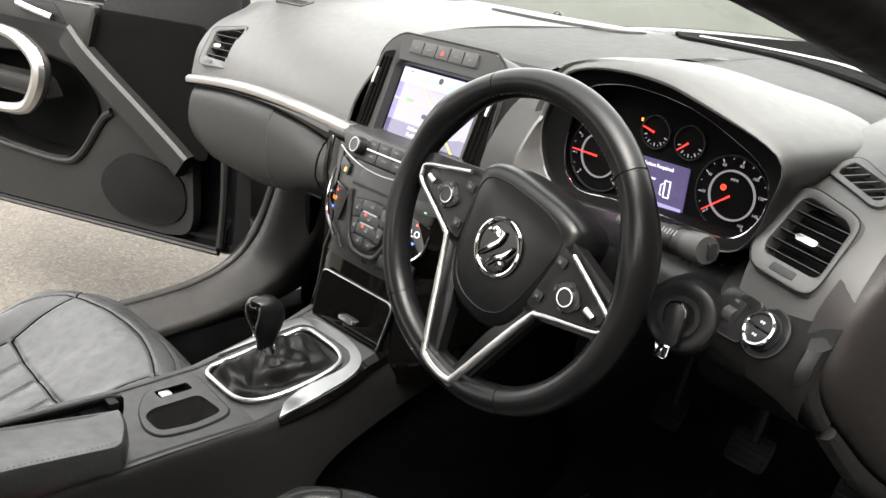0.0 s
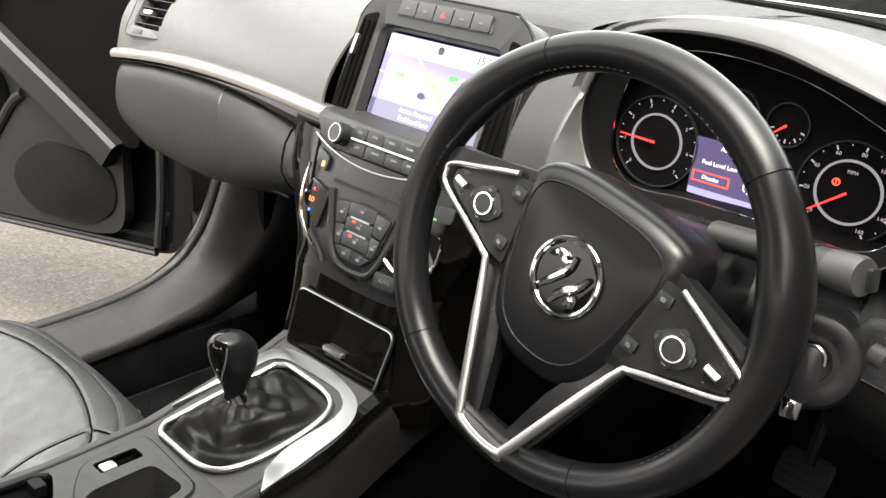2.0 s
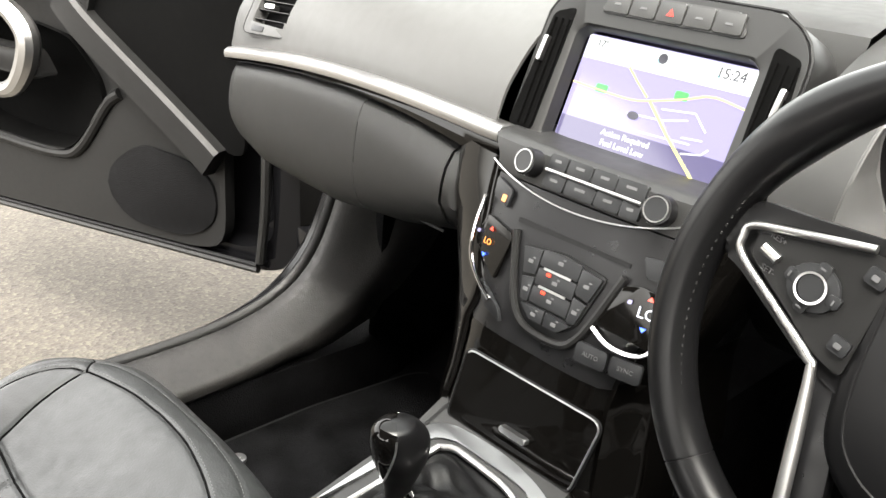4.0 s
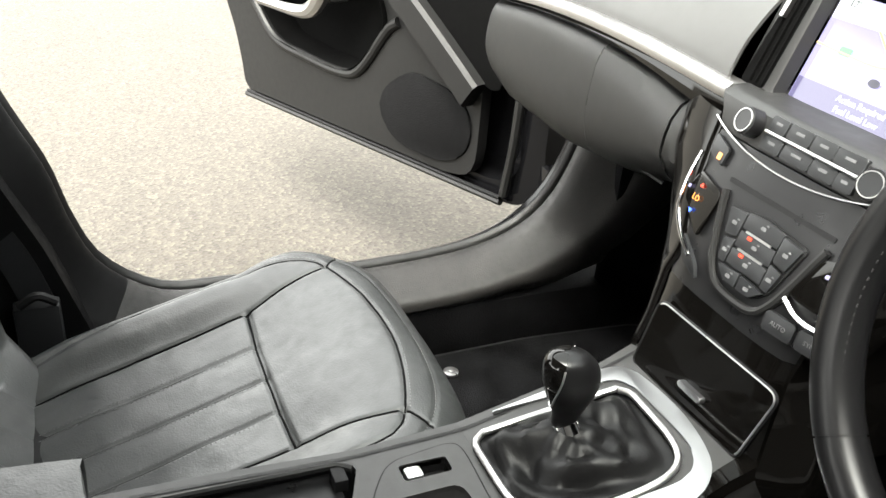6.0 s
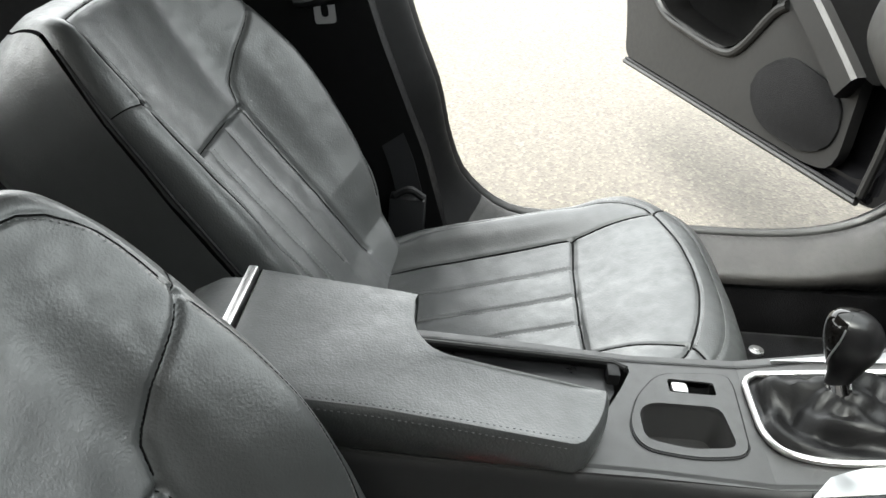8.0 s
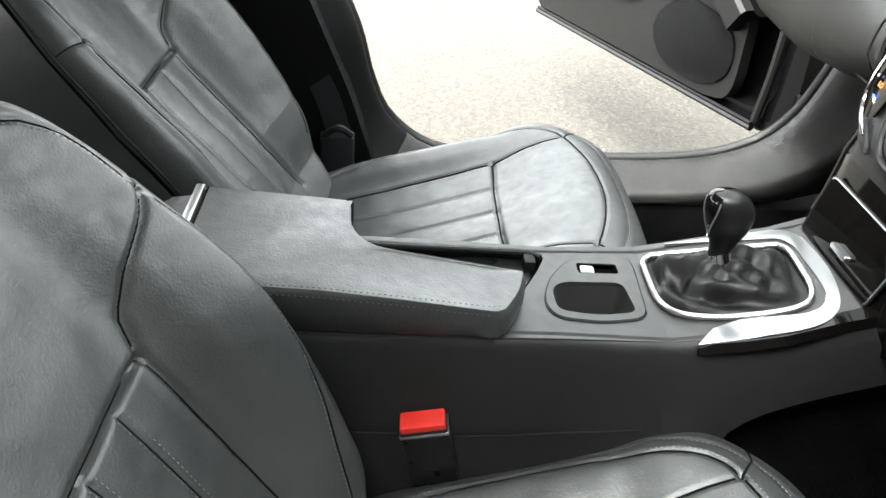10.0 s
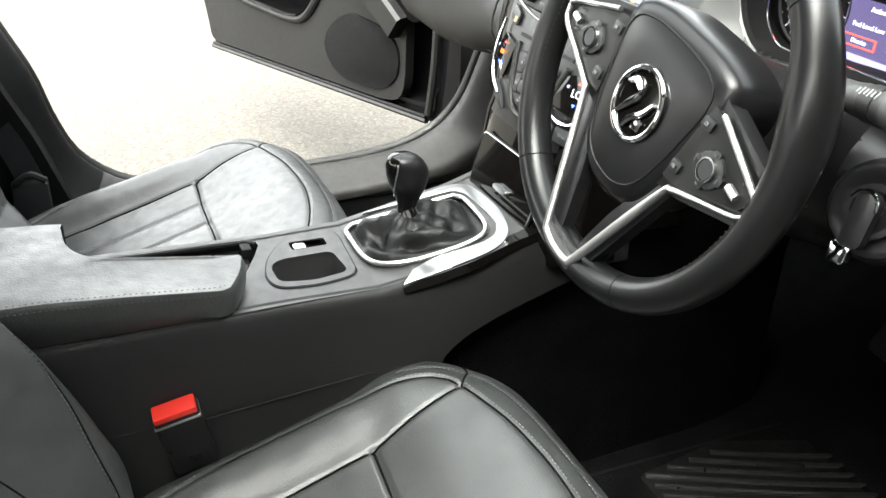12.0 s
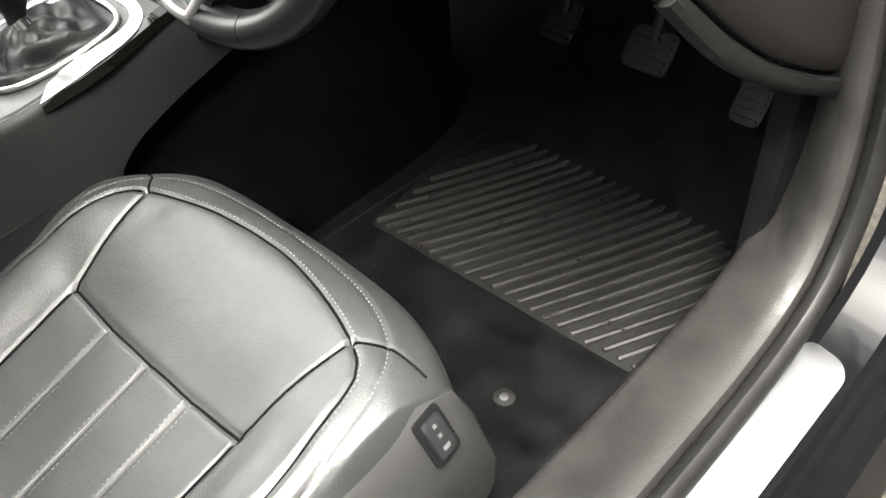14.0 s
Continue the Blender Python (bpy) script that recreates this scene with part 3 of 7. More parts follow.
def hood_ring(angles, amount, back, sink=0.0, level=None, settle=0.0):
    """The lip's outline moved outwards and back; settle draws its depth to one level."""
    out = []
    for (x, z), a in zip(polar(LIP, angles), angles):
        ca, sa = math.cos(a), math.sin(a)
        g = amount * (1 - 0.8 * max(0.0, min(1.0, (ca - 0.55) / 0.3)) * max(0.0, min(1.0, (0.45 - sa) / 0.4)))
        y = hood_y(x) + back
        if level is not None:
            y += (level - y) * settle
        out.append((x + ca * g, y, z + sa * g - sink * max(0.0, sa)))
    return out


arc_top = np.linspace(radians(212), radians(-32), 72)
arc_low = np.linspace(radians(212), radians(328), 40)
arc_full = np.linspace(0, 2 * math.pi, 110, endpoint=False)
lip_roll = [(-0.003, 0.007), (-0.0015, 0.003), (0.0, 0.0008), (0.003, 0.0), (0.007, 0.002), (0.011, 0.007)]
rings = [hood_ring(arc_top, g, b) for g, b in lip_roll[1:]] + [hood_ring(arc_top, g, 0.02, k, y, f) for g, k, y, f in ((0.017, 0.002, 0.205, 0.5), (0.025, 0.010, 0.26, 0.9), (0.031, 0.022, 0.34, 1), (0.036, 0.048, 0.44, 1), (0.041, 0.075, 0.55, 1))]
part("dial_hood", loft(rings, False, False), DASH, dashboard, "curved hood over the dials")
part("hood_sill", loft([hood_ring(arc_low, g, b) for g, b in lip_roll] + [hood_ring(arc_low, 0.016, 0.05)], False, False), SMOOTH, dashboard, "black edge below the dials")
rings = []
for z in np.linspace(0.984, 1.118, 26):
    prof = upper_profile(0.205)
    front = float(np.interp(z, prof[::-1, 1], prof[::-1, 0]))
    edge = float(np.interp(z, [0.983, 1.001, 1.027, 1.055, 1.088, 1.130], [0.250, 0.2305, 0.2170, 0.2125, 0.2215, 0.2495]))
    back = hood_y(edge) + 0.001
    rings.append([(0.2125, front - 0.0005, z), (0.2150, front + 0.002, z), (0.5 * (0.217 + edge), 0.55 * front + 0.45 * back, z), (edge, back, z), (edge + 0.002, back + 0.01, z)])
part("hood_cheek", loft(rings, False, False), DASH, dashboard, "soft cheek running from the pad into the hood")
rim_line = [(x, hood_y(x) + 0.020, z) for x, z in polar(RIM, arc_full)]
rings = [hood_ring(arc_full, -0.0015, 0.0032), hood_ring(arc_full, -0.004, 0.009)] + [[(x, hood_y(x) + 0.0185, z) for x, z in polar(RIM, arc_full)]]
part("hood_lining", loft(rings, True, False), WELL_BLACK, dashboard, "matt black lining inside the dial hood")

# strip and glovebox side below the pad
sx = np.linspace(-0.762, -0.130, 44)


def strip_rings(z_of, pts):
    out = []
    for x in sx:
        b, z0 = bow(x), z_of(x)
        out.append([(x, y + b, z0 + z) for y, z in pts])
    return out


part("strip", loft(strip_rings(strip_z, [(0.180, 0.004), (0.160, 0.004), (0.154, 0.000), (0.1525, -0.005), (0.154, -0.011), (0.18, -0.0135)])), SILVER, dashboard, "satin silver decorative strip")
def lacquer_drop(x):
    """Height of the lacquer under the silver, growing towards the stack."""
    return 0.0325 * float(np.interp(x, [-0.79, -0.60, -0.40, -0.28, -0.20, -0.13], [0.16, 0.20, 0.34, 0.55, 0.90, 1.1]))


rings = []
for x in sx:
    b, z0, d = bow(x), strip_z(x) - 0.0135, lacquer_drop(x)
    rings.append([(x, y + b, z0 - d * k) for y, k in ((0.178, 0.0), (0.158, 0.0), (0.155, 0.26), (0.158, 0.63), (0.172, 1.0), (0.19, 1.0))])
part("lacquer_strip", loft(rings), PIANO, dashboard, "gloss black strip under the silver")


def lower_profile(x, n=30):
    b = bow(x)
    s = strip_z(x) - 0.0115 - lacquer_drop(x)
    k = max(0, (abs(x) - 0.5) / 0.24)
    zb = float(np.interp(x, [-0.80, -0.72, -0.65, -0.45, -0.30, -0.20, -0.13], [0.835, 0.800, 0.786, 0.790, 0.812, 0.836, 0.845]))
    b += 0.05 * max(0, (abs(x) - 0.72) / 0.08) ** 2
    m = s * 0.45 + zb * 0.55
    return spline([(0.20 + b, s + 0.006), (0.172 + b, s), (0.154 + b, s - 0.020), (0.147 + b, m), (0.156 + b, zb + 0.030), (0.178 + b, zb + 0.008), (0.215 + b, zb), (0.30 + b, zb - 0.008), (0.42 + b, zb - 0.012), (0.6, 0.80)], n)


rings = [[(x, y, z) for y, z in lower_profile(x, 60)] for x in np.linspace(-0.79, -0.375, 60)]
bm = loft(rings, False, False)
bmesh.ops.solidify(bm, geom=list(bm.faces), thickness=0.004)
part("knee_panel", bm, KNEE, dashboard, "dark plastic lower dash panel")
gl = loft([[(x, y - 0.0015, z) for y, z in lower_profile(x)] for x in np.linspace(-0.372, -0.205, 14)], False, False)
bmesh.ops.solidify(gl, geom=list(gl.faces), thickness=0.004)
gbox = part("glovebox_lid", gl, KNEE, dashboard, "dark plastic glovebox lid")
rings = [[(x, y, z) for y, z in lower_profile(x)] for x in np.linspace(-0.202, -0.135, 8)]
bm = loft(rings, False, False)
bmesh.ops.solidify(bm, geom=list(bm.faces), thickness=0.004)
part("knee_panel", bm, KNEE, dashboard, "dark plastic lower dash panel")
hm = frame_of((-0.265, 0.166, 0.858), (1, 0, 0), (0, -0.94, -0.35))
part("handle", slab(rounded([(-0.045, -0.018), (0.045, -0.010), (0.045, 0.008), (-0.02, 0.016)], 0.006), 0.006, hm, 0.002), KNEE, gbox, "recessed glovebox pull")
tube_line = [(-0.395, 0.163, 0.885), (-0.37, 0.160, 0.868), (-0.33, 0.163, 0.85), (-0.29, 0.170, 0.838), (-0.22, 0.175, 0.835)]
part("shut_line", tube(spline(tube_line, 20), 0.0022, 6), MATT, gbox, "dark shut line of the glovebox")

# lower panel below the wheel and the end cap facing the door
ease = lambda u: max(0.0, min(1.0, u)) ** 2 * (3 - 2 * max(0.0, min(1.0, u)))
rings = []
for x in np.linspace(0.545, 0.688, 24):
    y0 = 0.1325 - 0.34 * (x - 0.617)
    rings.append([(x, y - 0.006 * ease((x - 0.652) / 0.034), z) for y, z in spline([(y0 + 0.055, 0.990), (y0 + 0.022, 0.972), (y0, 0.947), (y0 - 0.0165, 0.920), (y0 - 0.013, 0.895), (0.165, 0.855), (0.24, 0.81), (0.35, 0.76), (0.55, 0.72)], 36)])
bm = loft(rings, False, False)
bmesh.ops.solidify(bm, geom=list(bm.faces), thickness=0.004)
part("lower_panel", bm, TRIM, dashboard, "dark plastic panel round the light switch")
rings = [[(x, y, z) for y, z in spline([(0.30, 0.99), (0.245, 0.96), (0.235, 0.92), (0.26, 0.86), (0.36, 0.78), (0.55, 0.74)], 24)] for x in np.linspace(0.12, 0.56, 14)]
bm = loft(rings, False, False)
bmesh.ops.solidify(bm, geom=list(bm.faces), thickness=0.004)
part("lower_panel", bm, MATT, dashboard, "matt black panel below the dials")


def end_x(y):
    """The dash end runs slightly outwards towards the front."""
    return 0.686 + 0.23 * (y - 0.121)


LOW = spline([(0.100, 0.962), (0.090, 0.936), (0.103, 0.908), (0.120, 0.887), (0.178, 0.827), (0.216, 0.790), (0.255, 0.759), (0.306, 0.726), (0.359, 0.698), (0.43, 0.668), (0.50, 0.65)], 60)
GAP = spline([(0.128, 0.968), (0.119, 0.940), (0.124, 0.915), (0.150, 0.880), (0.189, 0.844), (0.221, 0.814), (0.253, 0.788), (0.286, 0.764), (0.325, 0.741), (0.40, 0.705), (0.48, 0.682)], 60)
for name, i0, i1 in (("edge_strip", 0, 13), ("edge_strip", 14, 59)):
    rings = []
    for (ya, za), (yb, zb) in zip(LOW[i0:i1], GAP[i0:i1]):
        xa = end_x((ya + yb) / 2)
        r = [(xa - 0.014, ya + 0.012, za + 0.006)]
        for k, d in ((0.0, -0.010), (0.05, -0.003), (0.18, 0.002), (0.5, 0.005), (0.85, 0.004), (0.97, 0.001), (1.0, -0.008)):
            r.append((xa + d, ya + (yb - ya) * k, za + (zb - za) * k))
        rings.append(r)
    part(name, loft(rings, True, True), TRIM, dashboard, "dark plastic strip along the dash end")
cap = [tuple(q) for q in GAP[::4]] + [(0.56, 0.70), (0.64, 0.78), (0.64, 0.95), (0.50, 1.06), (0.36, 1.085), (0.26, 1.075), (0.185, 1.045), (0.140, 1.0)]
c = np.array(spline(cap, 80, True))
cm = c.mean(0)
rings = []
for d, s in ((-0.03, 0.985), (-0.004, 0.985), (0.004, 0.975), (0.009, 0.95), (0.013, 0.85), (0.016, 0.5), (0.016, 0.02)):
    ring = [(cm[0] + (y - cm[0]) * s, cm[1] + (z - cm[1]) * s) for y, z in c]
    rings.append([(end_x(min(y, 0.36)) + d, y, z) for y, z in ring])
ec = part("end_cap", loft(rings), END_GRAIN, dashboard, "grained dark panel on the dash end")
m = frame_of((0.752, 0.34, 0.93), (0, 1, 0), (1, 0, 0))
circ = lambda r, n=28: [(r * math.cos(a), r * math.sin(a)) for a in np.linspace(0, 2 * math.pi, n, endpoint=False)]
part("switch_ring", ring_plate(circ(0.022), circ(0.017), 0.006, m @ pose(0, 0, 0.005)), CHROME, ec, "chrome ring of a key switch")
part("switch_face", disc(0.017, 0.004, m @ pose(0, 0, 0.003)), MATT, ec, "dark face of the key switch")

# speaker grille, sensor and defroster on the pad
m = frame_of((-0.27, 0.80, 1.1320), (1, 0, 0), (0, 0.05, 1))
part("speaker_grille", slab(rounded([(-0.19, -0.05), (0.03, -0.095), (0.20, -0.05), (0.17, 0.09), (-0.16, 0.09)], 0.05), 0.006, m @ pose(0, 0, 0.004), 0.003), DECK, dashboard, "shallow centre speaker grille")
bm = bmesh.new()
bmesh.ops.create_uvsphere(bm, u_segments=14, v_segments=8, radius=0.012)
bm.transform(pose(-0.40, 0.93, 1.126))
part("light_sensor", bm, SMOOTH, dashboard, "small domed light sensor")
def pad_z(y):
    return float(np.interp(y, [0.40, 0.55, 0.80, 1.04], [1.130, 1.136, 1.133, 1.117]))


low = spline([(-0.10, 0.98), (-0.05, 0.925), (0.044, 0.90), (0.203, 0.825), (0.428, 0.648), (0.62, 0.44)], 40)
high = spline([(-0.14, 1.03), (-0.06, 1.03), (0.14, 1.02), (0.33, 0.90), (0.52, 0.74), (0.69, 0.50)], 40)
rings = []
for i, ((xa, ya), (xb, yb)) in enumerate(zip(low, high)):
    r = []
    up = min(1.0, i / 18)
    for k, lift in ((0.0, 0.001), (0.02, 0.006), (0.10, 0.007), (0.35, 0.008), (0.70, 0.010), (0.92, 0.040), (0.96, 0.044), (1.0, 0.040), (1.04, 0.0)):
        x, y = xa + (xb - xa) * k, ya + (yb - ya) * k
        r.append((x, y, pad_z(y) + (lift if lift < 0.011 else 0.010 + (lift - 0.010) * up)))
    rings.append(r)
part("defrost_slot", loft(rings, False, False), NEAR_BLACK, dashboard, "dark defroster slot panel")
part("slot_rim", tube([(r[3][0], r[3][1], r[3][2] + 0.002) for r in rings[4:-1]], 0.0028, 8), STEEL, dashboard, "thin bright rib along the slot")


# outlets at both dash ends, let into the pad
def grow(poly, d):
    """The outline moved outwards by d."""
    n, out = len(poly), []
    cx, cy = sum(p[0] for p in poly) / n, sum(p[1] for p in poly) / n
    for x, y in poly:
        l = math.hypot(x - cx, y - cy)
        out.append((x + (x - cx) / l * d, y + (y - cy) / l * d))
    return out


def span_of(poly, y):
    """Where a level line enters and leaves an outline."""
    hits = []
    for i in range(len(poly)):
        (xa, ya), (xb, yb) = poly[i], poly[(i + 1) % len(poly)]
        if (ya > y) != (yb > y):
            hits.append((xb - xa) * (y - ya) / (yb - ya) + xa)
    return (min(hits), max(hits)) if hits else None


def flush_vent(outlet, slats, tab, wheel):
    m, outer, inner = outlet
    outer, inner = rounded(outer, 0.016), rounded(inner, 0.005)
    at = lambda poly, z: [m @ Vector((x, y, z - 0.4 * y * y)) for x, y in poly]
    vent = part("air_vent", loft([at(grow(outer, 0.004), -0.020), at(outer, -0.0005), at(grow(outer, -0.001), 0.0005), at(grow(outer, -0.003), 0.0008)] + [at(grow(inner, g), z) for g, z in ((0.003, 0.0), (0.001, -0.001), (0.0, -0.004), (-0.002, -0.022))], True, False), DASH, dashboard, "air vent with bezel and slats")
    part("bezel_joint", tube(at(outer, 0.0002), 0.0009, 6, True), MATT, vent, "thin dark joint round the bezel")
    part("duct_back", slab(grow(inner, 0.002), 0.002, m @ pose(0, 0, -0.021)), WELL_BLACK, vent, "black inner duct")
    y0, y1 = min(p[1] for p in inner), max(p[1] for p in inner)
    for i in range(slats):
        y = y0 + (y1 - y0) * (i + 0.6) / slats
        ends = span_of(inner, y)
        sl = [(-0.010, -0.0006), (-0.001, -0.0008), (0.0, 0.0), (-0.001, 0.0008), (-0.010, 0.0006)]
        part("slat", loft([[m @ Vector((x, y + b - 0.12 * a, a - 0.004)) for a, b in sl] for x in ends]), WELL_BLACK, vent)
        # light caught on the slat's front edge, put in as a paler strip
        part("lit_slat_edge", tube([m @ Vector((x, y, -0.0038)) for x in ends], 0.0007, 6), DECK, vent, "front edge of a slat, coloured pale as if lit")
    part("tab", slab(rounded([(-0.013, -0.0035), (0.013, -0.0035), (0.013, 0.0035), (-0.013, 0.0035)], 0.003), 0.010, m @ pose(tab[0], tab[1], -0.002), 0.0015), SILVER, vent, "silver vent tab")
    part("thumb_wheel", slab(rounded([(-0.0145, -0.0042), (0.0145, -0.0042), (0.0145, 0.0042), (-0.0145, 0.0042)], 0.001), 0.003, m @ pose(wheel[0], wheel[1], 0.0008, -2), 0.0008), BUTTON, vent, "small vent thumb wheel")


flush_vent(VENT_RIGHT, 6, (0.0005, 0.002), (0.0038, -0.037))
flush_vent(VENT_LEFT, 5, (-0.010, -0.006), (-0.012, -0.0435))


def demister(outlet, ribs, slope):
    m, outer, inner = outlet
    outer, inner = rounded(outer, 0.008), rounded(inner, 0.003)
    at = lambda poly, z: [m @ Vector((x, y, z)) for x, y in poly]
    d = part("demister", loft([at(outer, -0.012), at(outer, 0.0005), at(grow(outer, -0.001), 0.001), at(grow(inner, 0.001), 0.0005), at(inner, -0.0005), at(inner, -0.014)], True, False), DASH, dashboard, "small side demister outlet")
    part("outlet_joint", tube(at(outer, 0.0006), 0.0006, 6, True), MATT, d, "thin dark joint")
    part("duct_back", slab(grow(inner, 0.001), 0.002, m @ pose(0, 0, -0.013)), WELL_BLACK, d, "black inner duct")
    turned = [(x * math.cos(slope) + y * math.sin(slope), -x * math.sin(slope) + y * math.cos(slope)) for x, y in inner]
    y0, y1 = min(p[1] for p in turned), max(p[1] for p in turned)
    for i in range(ribs):
        y = y0 + (y1 - y0) * (i + 0.6) / ribs
        a, b = span_of(turned, y)
        part("rib", slab([(a, y - 0.0007), (b, y - 0.0007), (b, y + 0.0007), (a, y + 0.0007)], 0.003, m @ pose(0, 0, -0.002) @ pose(0, 0, 0, 0, 0, math.degrees(slope))), DASH, d)


demister(DEMIST_RIGHT, 5, radians(28))
demister(DEMIST_LEFT, 5, radians(65))

# ---- instrument cluster ----
cluster = thing("instrument_cluster", (0.39, 0.262, 0.98), "instrument cluster with lit red needles and a purple display", "instrument cluster")
fm = frame_of((0, 0.262, 0), (1, 0, 0), (0, -1, 0))
face = [(0.398 + (x - 0.402) * 1.10, 1.060 + (z - 1.062) * 1.05) for x, z in polar(RIM, arc_full)]
part("face", slab(face, 0.01, fm), WELL_BLACK, cluster, "black dial face")
part("well", loft([rim_line, [(x, 0.2625, z) for x, z in face]], True, False), WELL_BLACK, cluster, "black well round the dials")
part("rim", tube(rim_line, 0.0012, 6, True), CHROME, cluster, "thin chrome rim round the dials")


def dial(cx, cz, r, inner, start, end, marks, needle, parent):
    m = frame_of((cx, 0.2605, cz), (1, 0, 0), (0, -1, 0))
    d = part("dial", disc(r, 0.002, m, 40), WELL_BLACK, parent, "round dial with white scale")
    part("outer_ring", ring_plate(circ(r + 0.0016, 48), circ(r, 48), 0.004, m @ pose(0, 0, 0.003)), BUTTON, d, "slim dial ring")
    if inner:
        part("inner_ring", ring_plate(circ(inner, 40), circ(inner - 0.0022, 40), 0.002, m @ pose(0, 0, 0.0022)), RING_WHITE, d, "pale inner ring")
    bm = bmesh.new()
    for i in range(marks):
        a = radians(start + (end - start) * i / (marks - 1))
        ca, sa = math.cos(a), math.sin(a)
        w, l = (0.0007, 0.006) if i % 2 == 0 else (0.0004, 0.0035)
        slab([(ca * (r - 0.002) - sa * w, sa * (r - 0.002) + ca * w), (ca * (r - l) - sa * w, sa * (r - l) + ca * w), (ca * (r - l) + sa * w, sa * (r - l) - ca * w), (ca * (r - 0.002) + sa * w, sa * (r - 0.002) - ca * w)], 0.0006, m @ pose(0, 0, 0.0012), 0, bm)
    part("scale", bm, DIAL_WHITE, d, smooth=False)
    a = radians(needle)
    ca, sa = math.cos(a), math.sin(a)
    l = r * 0.90
    part("needle", slab([(-sa * 0.0011, ca * 0.0011), (ca * l - sa * 0.0005, sa * l + ca * 0.0005), (ca * l + sa * 0.0005, sa * l - ca * 0.0005), (sa * 0.0011, -ca * 0.0011)], 0.0015, m @ pose(0, 0, 0.006)), NEEDLE, d, "lit red needle")
    return d, m


rev, rm = dial(0.288, 1.031, 0.046, 0.0295, 225, -45, 15, 178, cluster)
spd, sm = dial(0.484, 1.0325, 0.0455, 0.0300, 222, -60, 17, 218, cluster)
fuel, _ = dial(0.3685, 1.081, 0.0195, 0, 200, 340, 9, 165, cluster)
temp, _ = dial(0.418, 1.079, 0.0195, 0, 200, 340, 9, 40 + 180, cluster)
for i, n in enumerate((0, 20, 40, 60, 80, 100, 120, 140, 160)):
    a = radians(222 - 282 * i / 8)
    lettering("number", str(n), 0.0052, sm @ pose(0.0365 * math.cos(a), 0.0365 * math.sin(a), 0.0015), DIAL_WHITE, spd)
lettering("unit", "MPH", 0.0048, sm @ pose(0, 0.0185, 0.0015), DIAL_WHITE, spd)
for i in range(8):
    a = radians(225 - 270 * i / 7)
    lettering("number", str(i), 0.0055, rm @ pose(0.037 * math.cos(a), 0.037 * math.sin(a), 0.0015), DIAL_WHITE, rev)
part("warning_lamp", ring_plate(circ(0.0036, 20), circ(0.0024, 20), 0.001, sm @ pose(-0.012, 0.007, 0.002)), LAMP_RED, spd, "lit red warning lamp")
part("warning_lamp", slab([(-0.0006, -0.0017), (0.0006, -0.0017), (0.0006, 0.0017), (-0.0006, 0.0017)], 0.001, sm @ pose(-0.012, 0.007, 0.002)), LAMP_RED, spd, "lit red warning lamp")
part("fuel_lamp", slab([(-0.0013, -0.002), (0.0013, -0.002), (0.0013, 0.002), (-0.0013, 0.002)], 0.001, frame_of((0.346, 0.259, 1.092), (1, 0, 0), (0, -1, 0))), LAMP_AMBER, cluster, "lit amber fuel lamp")
m = frame_of((0.378, 0.2585, 1.019), (1, 0, 0), (0, -1, 0))
disp = part("display", slab(rounded([(-0.046, -0.029), (0.046, -0.029), (0.046, 0.029), (-0.046, 0.029)], 0.002), 0.004, m), SCREEN_PURPLE, cluster, "lit purple information display")
part("display_bar", slab([(-0.045, -0.0285), (0.045, -0.0285), (0.045, -0.022), (-0.045, -0.022)], 0.001, m @ pose(0, 0, 0.0012)), SCREEN_MAP, disp)
lettering("message", "Action Required", 0.0066, m @ pose(0.004, 0.0225, 0.0012), LAMP_WHITE, disp)
lettering("message", "Fuel Level Low", 0.0062, m @ pose(-0.016, 0.006, 0.0012), LAMP_WHITE, disp)
bx = [(-0.043, -0.015), (-0.003, -0.015), (-0.003, -0.004), (-0.043, -0.004)]
part("message_box", ring_plate(bx, [(-0.0415, -0.0138), (-0.0045, -0.0138), (-0.0045, -0.0052), (-0.0415, -0.0052)], 0.0006, m @ pose(0, 0, 0.0012)), LAMP_RED, disp, "lit red box round a message")
lettering("message", "Dismiss", 0.0058, m @ pose(-0.023, -0.0095, 0.0012), LAMP_WHITE, disp)
pump = part("fuel_pump_sign", ring_plate([(0.0165, -0.014), (0.0255, -0.014), (0.0255, 0.008), (0.0165, 0.008)], [(0.0178, -0.0128), (0.0242, -0.0128), (0.0242, 0.0068), (0.0178, 0.0068)], 0.0006, m @ pose(0, 0, 0.0012)), LAMP_WHITE, disp, "white fuel pump sign")
part("hose", tube([m @ Vector(q) for q in ((0.0165, 0.004, 0.002), (0.0125, 0.001, 0.002), (0.0125, -0.010, 0.002), (0.0145, -0.012, 0.002))], 0.0006, 6), LAMP_WHITE, pump)

# ---- centre stack ----
stack = thing("centre_stack", (0, 0.12, 0.70), "dark centre stack with map screen, radio keys and heater controls", "centre stack")


def stack_y(z):
    return float(np.interp(z, [0.69, 0.74, 0.80, 0.845, 0.90, 0.95, 0.985, 1.02, 1.09, 1.125, 1.14], [0.070, 0.080, 0.088, 0.096, 0.112, 0.130, 0.142, 0.158, 0.205, 0.245, 0.29]))


def stack_w(z):
    return float(np.interp(z, [0.69, 0.74, 0.79, 0.82, 0.87, 0.93, 0.97, 1.0, 1.08, 1.12, 1.14], [0.112, 0.105, 0.102, 0.106, 0.124, 0.138, 0.143, 0.162, 0.162, 0.14, 0.10]))


